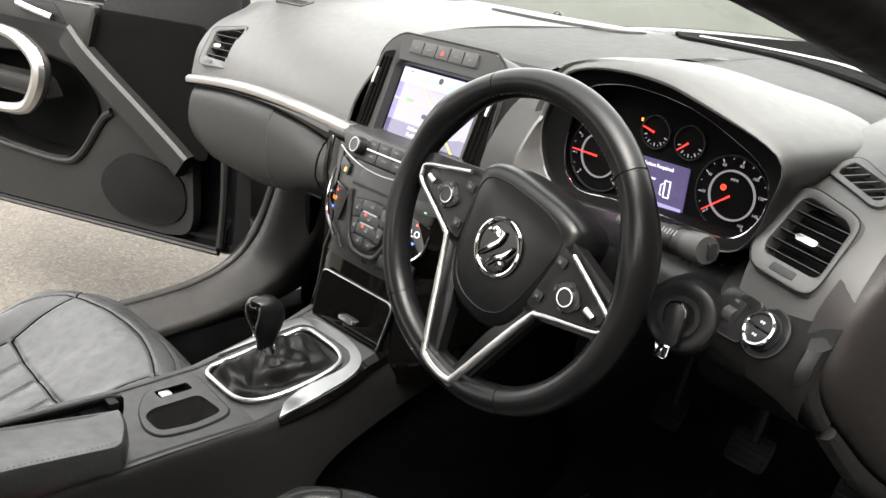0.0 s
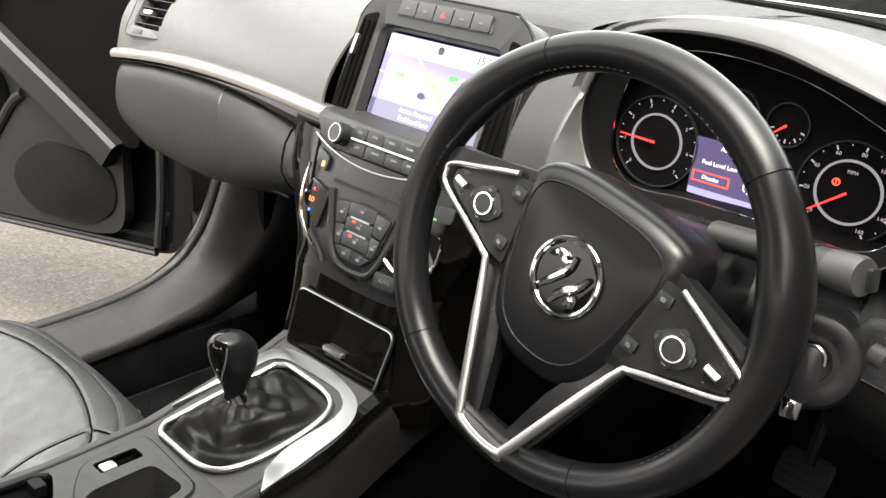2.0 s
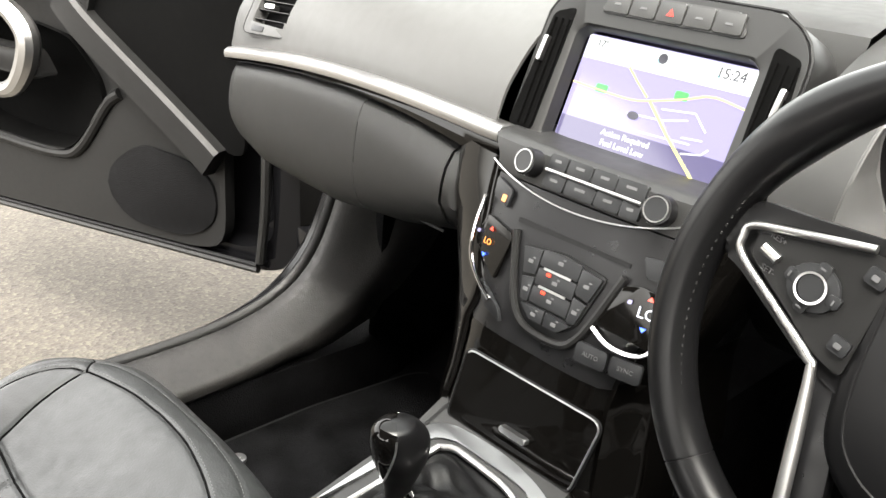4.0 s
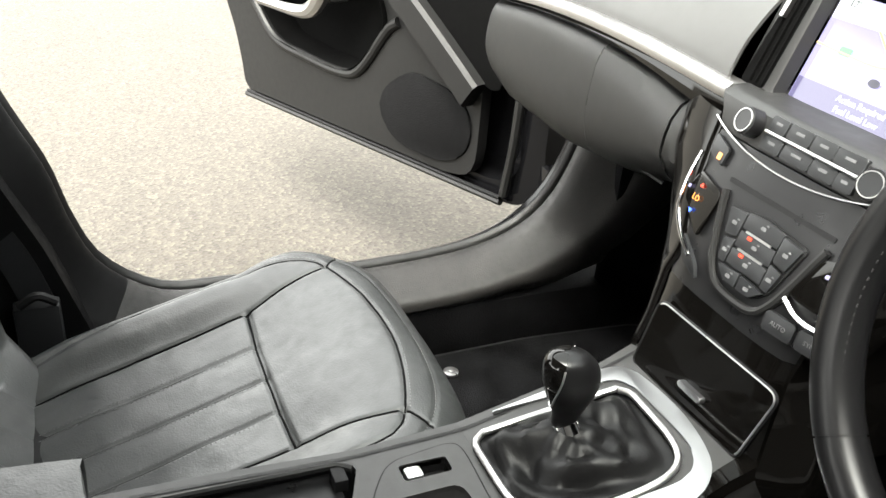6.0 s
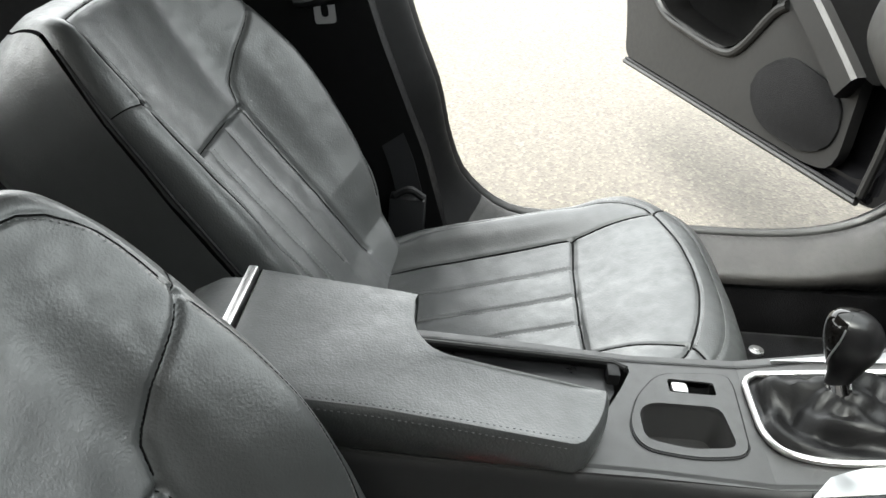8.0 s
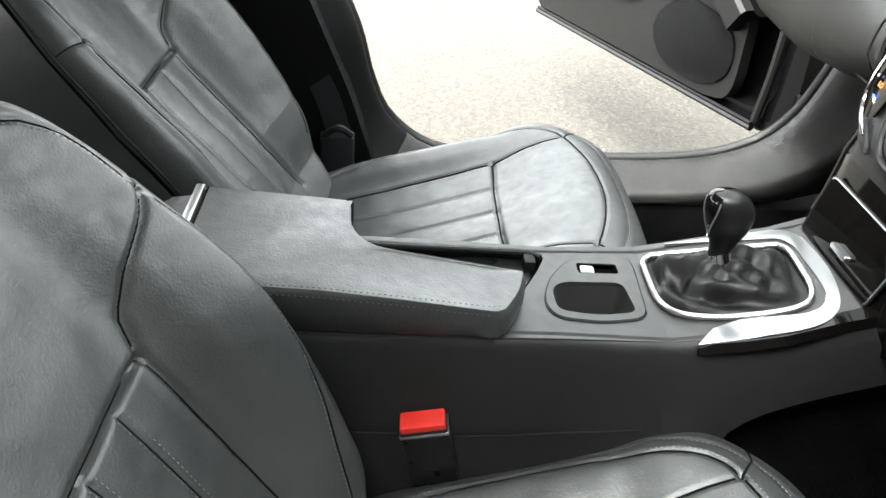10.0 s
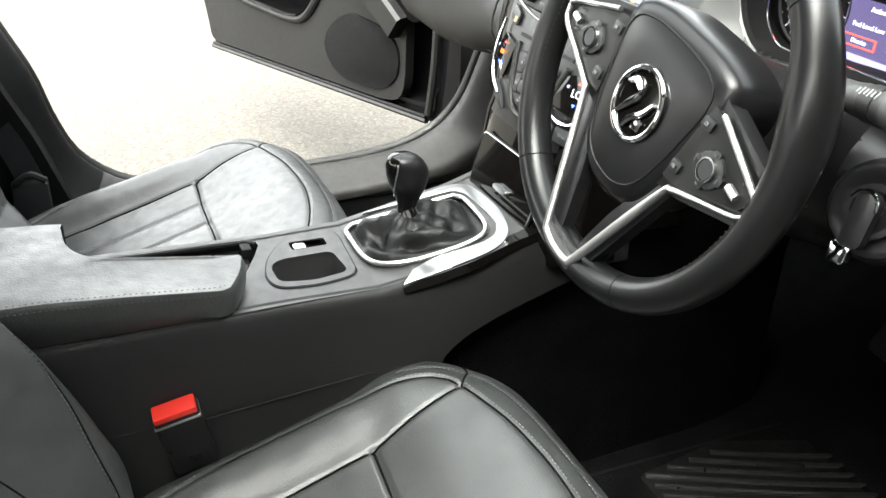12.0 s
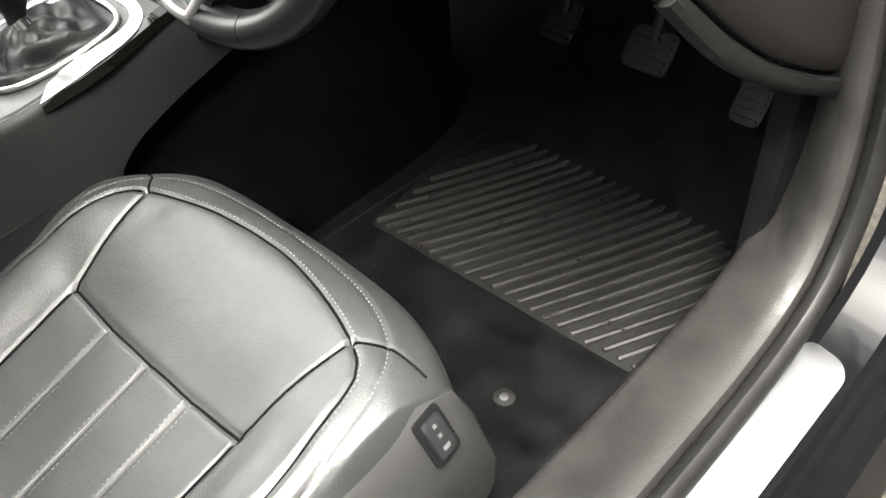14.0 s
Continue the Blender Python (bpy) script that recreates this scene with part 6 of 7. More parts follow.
LM = frame_of((0.617, 0.130, 0.947), (0.066, -0.028, 0.0), (-0.28, -0.82, 0.50))
lo = [(0.003 + 0.0262 * math.cos(radians(a)), 0.001 + 0.0262 * math.sin(radians(a))) for a in range(-128, 109, 8)] + rounded([(-0.018, 0.0238), (-0.067, 0.0222), (-0.0765, -0.004), (-0.071, -0.0275), (-0.0165, -0.0235)], 0.007)
part("panel", slab(lo, 0.012, LM @ pose(0, 0, 0.0015), 0.0015), SMOOTH, lsw, "black switch panel")
part("panel_joint", tube([LM @ Vector((x, y, 0.0008)) for x, y in lo], 0.0009, 6, True), DECK, lsw, "pale edge of the switch panel")
DM = LM @ pose(0.003, 0.001, 0.0015)
part("dial_base", disc(0.0200, 0.006, DM @ pose(0, 0, 0.003), 32, 0.001), SMOOTH, lsw, "round dial base")
part("dial_ring", tube([DM @ Vector((x, y, 0.011)) for x, y in circ(0.0168, 40)], 0.0022, 10, True), CHROME, lsw, "chrome dial ring")
for s in (-1, 1):
    half = [(0.0148 * math.cos(a), 0.0148 * math.sin(a) * s) for a in np.linspace(0.06, math.pi - 0.06, 16)]
    part("dial_key", slab(half if s > 0 else half[::-1], 0.006, DM @ pose(0, 0, 0.011), 0.0008), BUTTON, lsw, "half-round fog lamp key")
    for d in (-0.0022, 0.0022):
        part("key_mark", slab(rounded(rect(0.0022, 0.0026), 0.0008), 0.0005, DM @ pose(d * 0.75, 0.007 * s, 0.0112)), WHITE_PRINT, lsw)
part("wheel_well", slab(rounded(rect(0.026, 0.034), 0.004), 0.003, LM @ pose(-0.047, -0.002, 0.0020), 0.001), MATT, lsw)
part("thumb_wheel", tube([LM @ Vector((-0.053, -0.004, -0.004)), LM @ Vector((-0.039, -0.004, -0.004))], 0.0105, 20), DECK, lsw, "ribbed thumb wheel")
part("wheel_mark", slab(rect(0.006, 0.003), 0.0005, LM @ pose(-0.047, 0.012, 0.0026)), PRINT, lsw)

# ---- seats ----


def near(p, line):
    """The least distance of points p (n, 2) from a polyline."""
    best = np.full(len(p), 9.0)
    for a, b in zip(line[:-1], line[1:]):
        a, b = np.array(a), np.array(b)
        t = np.clip(((p - a) @ (b - a)) / ((b - a) @ (b - a)), 0, 1)
        best = np.minimum(best, np.linalg.norm(p - a - t[:, None] * (b - a), axis=1))
    return best


def eased(v, xs, ys):
    """Interpolation along a smooth curve through the given knots."""
    q = spline(list(zip(xs, ys)), 160)
    return np.interp(v, q[:, 0], q[:, 1])


def side_x(y):
    return np.interp(y, [-0.55, -0.12, 0.0], [0.132, 0.145, 0.170])


C_SIDE = [[(s * side_x(y), y) for y in (-0.52, -0.3, -0.12, -0.06, 0.0)] for s in (-1, 1)]
C_CROSS = [(-0.145, -0.12), (-0.06, -0.123), (0.06, -0.123), (0.145, -0.12)]
C_FRONT = [(x, 0.034 * (1 - (x / 0.17) ** 2)) for x in np.linspace(-0.17, 0.17, 15)]
C_NOSE = [[(s * 0.17, 0.0), (s * 0.20, 0.022), (s * 0.235, 0.03)] for s in (-1, 1)]
C_BOLSTER = [[tuple(q) for q in spline([(s * 0.17, 0.0), (s * 0.200, -0.022), (s * 0.214, -0.09), (s * 0.215, -0.22), (s * 0.20, -0.36), (s * 0.165, -0.46)], 24)] for s in (-1, 1)]
C_PLEAT = [[(x, -0.125), (x * 0.95, -0.52)] for x in (-0.072, 0.0, 0.072)]
C_OUTER = [[tuple(q) for q in spline([(s * 0.0, 0.064), (s * 0.08, 0.061), (s * 0.15, 0.046), (s * 0.205, 0.012), (s * 0.232, -0.06), (s * 0.238, -0.2), (s * 0.228, -0.40)], 30)] for s in (-1, 1)]
CH = [(-0.60, -0.185), (-0.46, -0.160), (-0.36, -0.130), (-0.26, -0.099), (-0.18, -0.074), (-0.12, -0.051), (-0.06, -0.020), (0.0, 0.0), (0.033, 0.002), (0.063, -0.007), (0.087, -0.030), (0.099, -0.07), (0.098, -0.12), (0.084, -0.18)]
CX = [(0.0, 0.0), (0.06, 0.001), (0.115, 0.003), (0.15, 0.010), (0.185, 0.026), (0.212, 0.030), (0.239, 0.014), (0.257, -0.020), (0.264, -0.07), (0.262, -0.12), (0.255, -0.17)]


def bolster(y, hug=0.6):
    """How much of the side bolster's height is left towards the rounded nose."""
    s = np.clip((0.05 - y) / 0.22, 0, 1)
    return s * s * (3 - 2 * s) * (1 + hug * np.clip((-0.10 - y) / 0.16, 0, 1))


def nose_bend(y, f):
    s = np.clip((y + 0.16) / 0.22, 0, 1)
    return 0.050 * s * s * (3 - 2 * s) * np.abs(f) ** 4


def corner(y, f):
    s = np.clip((y + 0.14) / 0.2, 0, 1)
    return 0.030 * s * s * np.abs(f) ** 5


CHF = spline(CH, 400)
CHF = CHF[: int(np.argmax(CHF[:, 0]))]


def cushion_height(p, hug=0.6):
    """Height of the cushion's upper side over plan points (n, 2)."""
    x, y = np.abs(p[:, 0]), p[:, 1]
    y0 = y + 0.0
    for _ in range(5):
        y0 = y + nose_bend(y0, x / 0.258)
    side = np.interp(x, [q[0] for q in CX[:8]], [q[1] for q in CX[:8]])
    h = np.interp(y0, CHF[:, 0], CHF[:, 1]) + np.where(side > 0, side * bolster(y0, hug), side)
    return h - corner(y0, x / 0.258) + cushion_relief(p)


def cushion_relief(p):
    x, y = p[:, 0], p[:, 1]
    out = np.zeros(len(p))
    for l, d, w in [(l, 0.0030, 0.0026) for l in C_SIDE] + [(C_CROSS, 0.006, 0.0035), (C_FRONT, 0.0020, 0.0024)] + [(l, 0.0020, 0.0024) for l in C_NOSE] + [(l, 0.0034, 0.0030) for l in C_BOLSTER] + [(l, 0.0020, 0.0024) for l in C_OUTER] + [(l, 0.0022, 0.0024) for l in C_PLEAT]:
        out -= d * np.exp(-(near(p, l) / w) ** 2)
    inside = (np.abs(x) < side_x(y)) & (y < -0.12)
    out += np.where(inside, 0.0022 * np.abs(np.sin(math.pi * x / 0.072)) ** 0.7, 0)
    out += [0.0036 * noise.noise((a * 8, b * 8, 3.1)) + 0.0011 * noise.noise((a * 26, b * 26, 1.7)) for a, b in p]
    return out


def seat(name, origin, pivot, lean, label, outer, bulge=1.0, hug=0.6, inner_bulge=1.0, shoulder=0.0, cross=0.237, top=0.49, crown=0.0, edge_drop=0.075, wide=(1.0, 1.0)):
    ox, oy, oz = origin
    seat_ob = thing(name, (ox, oy - 0.25, 0.28), label, "car seat", "front seats")
    O = Vector(origin)
    # cushion
    path = spline(CH, 260)
    half = spline(CX, 150)
    across = np.r_[[(-a, b) for a, b in half[::-1]], half[1:]]
    rings = []
    for k, (y, h) in enumerate(path):
        if y < -0.47:
            continue
        front = np.clip((y + 0.06) / 0.14, 0, 1) if k < 238 else 1.0
        late = max(0, k - 205) / 54
        xs = across[:, 0] * (1 - 0.05 * late) * (1 - 0.30 * max(0.0, min(1.0, (-0.36 - y) / 0.18)) ** 1.5)
        f = np.abs(xs) / 0.258
        ys = y - nose_bend(y, f)
        zs = h + np.where(across[:, 1] > 0, across[:, 1] * bolster(y, hug), across[:, 1]) * (1 - 0.75 * late) - corner(y, f)
        rel = cushion_relief(np.stack([xs, ys], 1)) * np.clip(1.6 - late * 3, 0, 1)
        rel *= (across[:, 1] > -0.05)
        rings.append([(ox + a, oy + b, oz + c) for a, b, c in zip(xs, ys, zs + rel)])
    bm = loft(rings, False, False)
    cushion = part("cushion", bm, LEATHER, seat_ob, "black leather cushion with fluted centre", angle=80)

    def lay(line, n, lift=0.0):
        q = straight(line, n)
        z = cushion_height(q, hug)
        return [(ox + a, oy + b, oz + c + lift) for (a, b), c in zip(q, z)]

    for l in C_SIDE + [C_CROSS, C_FRONT] + C_NOSE + C_BOLSTER:
        part("seam", tube(lay(l, 60, 0.0008), 0.0015, 6), WELL_BLACK, cushion, "dark sewn seam")
    for l in C_OUTER:
        stitches("stitching", lay(l, 60, 0.0006), cushion)
    for l in C_BOLSTER:
        stitches("stitching", lay([(x + math.copysign(0.005, x), y) for x, y in l], 60, 0.0006), cushion)
    stitches("stitching", lay([(x, y + 0.006) for x, y in C_FRONT], 50, 0.0004), cushion)
    for l in C_PLEAT:
        part("seam", tube(lay(l, 30, -0.0002), 0.0007, 5), MATT, cushion, "dark sewn seam")
        for d in (-0.006, 0.006):
            stitches("stitching", lay([(x + d, y - 0.002) for x, y in l], 40, 0.0004), cushion)
    # backrest: x across, h up along the lean, d forward
    py, pz = pivot
    up = np.array([0, -math.sin(lean), math.cos(lean)])
    fw = np.array([0, math.cos(lean), math.sin(lean)])
    B_SIDE = [[(s * a, cross + h) for a, h in ((0.128, -0.30), (0.124, -0.13), (0.121, 0.0), (0.130, 0.036), (0.152, 0.062), (0.184, 0.082), (0.204, 0.098))] for s in (-1, 1)]
    B_CROSS = [(-0.121, cross), (-0.05, cross + 0.003), (0.05, cross + 0.003), (0.121, cross)]
    B_EDGE = [[tuple(q) for q in spline([(s * 0.168, -0.05), (s * 0.190, 0.06), (s * 0.204, 0.16), (s * 0.208, cross + 0.04), (s * 0.205, cross + 0.098), (s * 0.203, cross + 0.16), (s * 0.194, cross + 0.187), (s * 0.180, cross + 0.209), (s * 0.150, cross + 0.219), (s * 0.08, cross + 0.225), (0.0, cross + 0.227)], 44)] for s in (-1, 1)]
    if wide[0] > 1.05:
        B_EDGE[0 if outer < 0 else 1] = [(x * 1.13, h) for x, h in B_EDGE[0 if outer < 0 else 1]]
    B_NOTCH = [[(s * 0.205, cross + 0.098), (s * 0.222, cross + 0.104), (s * 0.244, cross + 0.110)] for s in (-1, 1)]
    B_PLEAT = [[(x * 0.95, -0.06), (x, cross - 0.006)] for x in (-0.062, 0.0, 0.062)]

    def relief(p):
        out = np.zeros(len(p))
        for l, d, w in [(l, 0.0045, 0.0034) for l in B_SIDE] + [(B_CROSS, 0.006, 0.0038)] + [(l, 0.0022, 0.0028) for l in B_EDGE] + [(l, 0.002, 0.0026) for l in B_NOTCH] + [(l, 0.0024, 0.0028) for l in B_PLEAT]:
            out -= d * np.exp(-(near(p, l) / w) ** 2)
        out += np.where((np.abs(p[:, 0]) < 0.12) & (p[:, 1] < cross), 0.0022 * np.abs(np.sin(math.pi * p[:, 0] / 0.062)) ** 0.7, 0)
        out += [0.0038 * noise.noise((a * 8, b * 8, 7.7)) + 0.0011 * noise.noise((a * 26, b * 26, 4.7)) for a, b in p]
        return out

    def depth(p):
        x, h = np.abs(p[:, 0]), p[:, 1]
        rise = eased(h, [-0.08, 0.0, 0.19, 0.34, 0.47, 0.62], [0.046, 0.072, 0.100, 0.068, 0.038, 0.012])
        prof = eased(x, [0, 0.07, 0.12, 0.16, 0.195, 0.218], [0, 0.01, 0.06, 0.62, 1.0, 0.92])
        d0 = eased(h, [-0.08, 0.0, 0.2, 0.4, 0.55, 0.62], [0.050, 0.058, 0.062 + crown * 0.2, 0.060 + crown, 0.060 + crown, 0.055 + crown])
        return d0 + np.where(p[:, 0] * outer > 0, bulge, inner_bulge) * rise * prof

    def width(h):
        return eased(h, [-0.15, -0.05, 0.02, 0.10, 0.18, 0.30, top - 0.10, top - 0.06, top - 0.035, top - 0.015, top], [0.180, 0.222, 0.248, 0.256, 0.256, 0.250, 0.236, 0.220, 0.198, 0.160, 0.10])

    def reach(side, h):
        """Half width on one side, with a fuller inner shoulder where the seat has one."""
        return float(width(h)) * wide[0 if side * outer > 0 else 1] + (shoulder * math.exp(-((h - 0.36) / 0.16) ** 2) if side * outer < 0 else 0.0)

    def placed(x, h, d):
        return tuple(np.array([ox + x, py, pz]) + up * h + fw * d)

    def edge_at(h):
        """How far the rounded edge falls back, less near the shoulders."""
        return edge_drop * float(np.interp(h, [0.20, 0.40], [1.0, 0.55]))

    us = np.r_[np.linspace(0, 0.86, 100), np.linspace(0.868, 1.0, 20)]
    us = np.r_[-us[::-1], us[1:]]
    rings = []
    for h in np.r_[np.linspace(-0.15, top - 0.05, 200), np.linspace(top - 0.048, top, 24)]:
        w = float(width(h))
        xs = np.where(us > 0, us * reach(1, h), us * reach(-1, h))
        p = np.stack([us * 0.246 * np.clip(w / 0.246 * 1.0, 0, 1), np.full(len(us), h)], 1)
        d = depth(p) + relief(p)
        edge = np.clip((np.abs(us) - 0.84) / 0.16, 0, 1)
        d = d - edge_at(h) * (1 - np.sqrt(1 - edge**2 * 0.999))
        roll = max(0, (h - top + 0.06) / 0.06)
        d = d - 0.045 * roll**2.5
        rings.append([placed(x, h, q) for x, q in zip(xs, d)])
    back = part("backrest", loft(rings, False, False), LEATHER, seat_ob, "black leather backrest with raised side bolsters", angle=80)
    shell = []
    for h in np.r_[np.linspace(-0.12, top - 0.05, 40), np.linspace(top - 0.045, top - 0.002, 8)]:
        wl, wr = reach(-1, h) * 1.004, reach(1, h) * 1.004
        roll = max(0, (h - top + 0.06) / 0.06)
        dl, dr = (float(depth(np.array([[q, h]]))[0]) - edge_at(h) - 0.003 - 0.045 * roll**2.5 for q in (-min(float(width(h)), 0.246), min(float(width(h)), 0.246)))
        shell.append([placed(x, h, d) for x, d in spline([(-wl, dl), (-wl, dl - 0.05), (-wl * 0.86, -0.085), (0, -0.095), (wr * 0.86, -0.085), (wr, dr - 0.05), (wr, dr)], 30)])
    part("back_shell", loft(shell, False, False), LEATHER, seat_ob, "black leather seat back and sides")

    def lay_back(line, n, lift=0.0):
        q = straight(line, n)
        edge = np.clip((np.abs(q[:, 0]) / 0.246 - 0.84) / 0.16, 0, 1)
        d = depth(q) + relief(q) + lift - np.array([edge_at(b) for _, b in q]) * (1 - np.sqrt(1 - edge**2 * 0.999))
        return [placed(a * reach(1 if a > 0 else -1, b) / min(float(width(b)), 0.246), b, c) for (a, b), c in zip(q, d)]

    for l in B_SIDE + [B_CROSS] + B_EDGE + B_NOTCH + B_PLEAT:
        part("seam", tube(lay_back(l, 40, 0.0002), 0.0011, 5), WELL_BLACK, back, "dark sewn seam")
    for l in B_EDGE:
        stitches("stitching", lay_back([(x - math.copysign(0.005, x), y) for x, y in l], 70, 0.0006), back, tuple(fw))
    for l in B_PLEAT:
        for d in (-0.006, 0.006):
            stitches("stitching", lay_back([(x + d, y) for x, y in l], 40, 0.0004), back, tuple(fw))
    for sd in (-1, 1):
        line = [placed(sd * reach(sd, h) * 0.998, h, float(depth(np.array([[sd * min(float(width(h)), 0.246), h]]))[0]) - edge_at(h) * 0.84) for h in np.linspace(-0.06, top - 0.06, 40)]
        part("piping", tube(line, 0.0022, 6), MATT, back, "dark edge piping")
    # base and side valance
    part("base", block(ox - 0.22, ox + 0.22, oy - 0.50, oy + 0.02, 0.30, oz - 0.14, 0.02), MATT, seat_ob, "black seat base")
    for s in (-0.18, 0.18):
        part("runner", block(ox + s - 0.018, ox + s + 0.018, oy - 0.52, oy + 0.06, 0.275, 0.302, 0.004), STEEL, seat_ob, "steel seat runner")
    rings = []
    for y, zt, zb in ((-0.56, -0.16, -0.24), (-0.40, -0.135, -0.235), (-0.20, -0.078, -0.235), (-0.08, -0.042, -0.24), (0.0, -0.026, -0.235), (0.045, -0.045, -0.22), (0.066, -0.09, -0.19)):
        b = [(0.240, zt - 0.004), (0.252, zt), (0.260, zt - 0.006), (0.281, zt - 0.044), (0.286, zt * 0.45 + zb * 0.55), (0.284, zb), (0.262, zb - 0.005), (0.24, zb)]
        rings.append([(ox + outer * x, oy + y, oz + z) for x, z in b])
    val = part("side_valance", loft(rings), DECK, seat_ob, "grained grey-black plastic side valance")
    vm = frame_of((ox + outer * 0.2715, oy + 0.002, oz - 0.052), (0, 1, 0.05), (outer * 0.87, 0.06, 0.48))
    vm = vm @ pose(0, 0, 0, 0, 0, 4) @ Matrix.Scale(0.84, 4)
    part("switch_frame", slab(rounded(rect(0.040, 0.062), 0.005), 0.004, vm @ pose(0, 0, 0.003), 0.001), SMOOTH, val, "black seat switch frame")
    rk = part("rocker", slab(rounded(rect(0.027, 0.048), 0.004), 0.006, vm @ pose(0, 0, 0.008), 0.003), BUTTON, val, "rocker switch with white marks")
    for k, w in ((-0.014, 0.010), (0.002, 0.005), (0.015, 0.005)):
        part("mark", slab(rect(w, 0.005), 0.0005, vm @ pose(0, k, 0.0085)), PRINT, rk)
    part("recline_knob", tube([(ox + outer * 0.225, py + 0.035, pz - 0.02), (ox + outer * 0.262, py + 0.035, pz - 0.02)], [0.020, 0.017], 18), STEEL, seat_ob, "grey hinge cap beside the cushion")
    return seat_ob


driver_seat = seat("driver_seat", (0.372, -0.063, 0.566), (-0.56, 0.50), radians(35), "black fluted leather driver's seat behind the wheel", 1, 0.85, 0.15, 0.85, 0.034, 0.237, 0.505, 0.0, 0.075)
passenger_seat = seat("passenger_seat", (-0.357, -0.147, 0.600), (-0.696, 0.53), radians(45), "black fluted leather front passenger seat, reclined", -1, 0.95, 0.25, 0.62, 0.0, 0.205, 0.465, 0.045, 0.05, (1.10, 0.66))

# ---- belts ----
buckle = thing("seat_belt_buckle", (0.155, -0.41, 0.42), "black seat belt buckle with a red release key", "seat belt buckle")
bmx = pose(0.140, -0.392, 0.572, 12, 6, 0)
bm = block(-0.013, 0.013, -0.026, 0.026, -0.095, -0.003, 0.004)
bm.transform(bmx)
part("housing", bm, SMOOTH, buckle, "black buckle housing")
bm = block(-0.012, 0.012, -0.0245, 0.0245, -0.009, 0.004, 0.003)
bm.transform(bmx)
part("release_key", bm, RED, buckle, "red release key")
bm = block(-0.0135, 0.0135, -0.0265, 0.0265, -0.012, -0.008, 0.001)
bm.transform(bmx)
part("metal_lip", bm, STEEL, buckle, "thin metal lip under the key")
part("stem", tube([bmx @ Vector((0, 0, -0.09)), bmx @ Vector((0.01, 0, -0.15)), bmx @ Vector((0.02, 0, -0.22))], 0.010, 10), MATT, buckle, "buckle stem")
belt = thing("seat_belt", (-0.68, -0.6, 0.42), "black passenger seat belt with steel tongue on the centre pillar", "seat belt")


def strap(pts, w, across, name, mat, parent):
    a = np.array(across, float)
    a /= np.linalg.norm(a)
    p = spline(pts, 24)
    rings = []
    for q, t in zip(p, np.gradient(p, axis=0)):
        n = np.cross(a, t)
        n /= np.linalg.norm(n)
        rings.append([q + a * w / 2 + n * 0.0008, q - a * w / 2 + n * 0.0008, q - a * w / 2 - n * 0.0008, q + a * w / 2 - n * 0.0008])
    return part(name, loft(rings), mat, parent)


strap([(-0.640, -0.79, 1.18), (-0.655, -0.745, 1.0), (-0.662, -0.70, 0.875)], 0.045, (0, 1, 0.3), "webbing", BUTTON, belt)
strap([(-0.662, -0.70, 0.87), (-0.664, -0.62, 0.72), (-0.664, -0.565, 0.60), (-0.662, -0.54, 0.52)], 0.045, (0, 1, 0.2), "webbing", BUTTON, belt)
part("guide_bar", tube(spline([(-0.655, -0.735, 0.848), (-0.645, -0.70, 0.858), (-0.648, -0.655, 0.882)], 12), 0.011, 10), SMOOTH, belt, "black belt guide bar")
part("guide_end", tube([(-0.648, -0.662, 0.876), (-0.646, -0.648, 0.886)], 0.014, 12), TRIM, belt)
tg = frame_of((-0.653, -0.690, 0.838), (0, 1, 0.15), (1, 0, 0.1))
part("tongue", ring_plate(rounded(rect(0.034, 0.040), 0.006), rounded([(-0.006, -0.010), (0.006, -0.010), (0.006, 0.010), (-0.006, 0.010)], 0.006), 0.003, tg), STEEL, belt, "pale steel belt tongue")
part("anchor_cover", block(-0.690, -0.640, -0.575, -0.512, 0.42, 0.525, 0.006), BUTTON, belt, "black lower anchor cover")
part("anchor_loop", tube(spline([(-0.642, -0.565, 0.53), (-0.640, -0.54, 0.545), (-0.642, -0.515, 0.53)], 10), 0.007, 8), MATT, belt)

# ---- mats and pedals ----


def inside_outline(x, y, poly):
    hit = False
    for (x0, y0), (x1, y1) in zip(poly, poly[1:] + poly[:1]):
        if (y0 > y) != (y1 > y) and x < (x1 - x0) * (y - y0) / (y1 - y0) + x0:
            hit = not hit
    return hit


def floor_mat(side, label):
    mat = thing("floor_mat", (side * 0.42, 0.2, 0.286), label, "floor mat", "floor mats")
    o = rounded([(side * x, y) for x, y in ((0.155, -0.12), (0.655, -0.12), (0.672, 0.30), (0.655, 0.56), (0.40, 0.64), (0.165, 0.58))][:: int(side)], 0.05)
    part("carpet_sheet", slab(o, 0.012, pose(0, 0, 0.298), 0.004), MATPILE, mat, "charcoal pile with darker patches")
    part("binding", tube([(x, y, 0.294) for x, y in spline(o, 120, True)], 0.005, 6, True), MATT, mat, "bound black edge")
    cl = (side * 0.557, 0.136) if side > 0 else (-0.606, 0.110)
    m = pose(cl[0], cl[1], 0.301)
    c = part("clip", disc(0.014, 0.006, m @ pose(0, 0, 0.003), 24, 0.002), STEEL if side < 0 else RUBBER, mat, "round mat fixing clip")
    part("clip_centre", disc(0.006, 0.004, m @ pose(0, 0, 0.005), 14, 0.001), STEEL, c)
    return mat


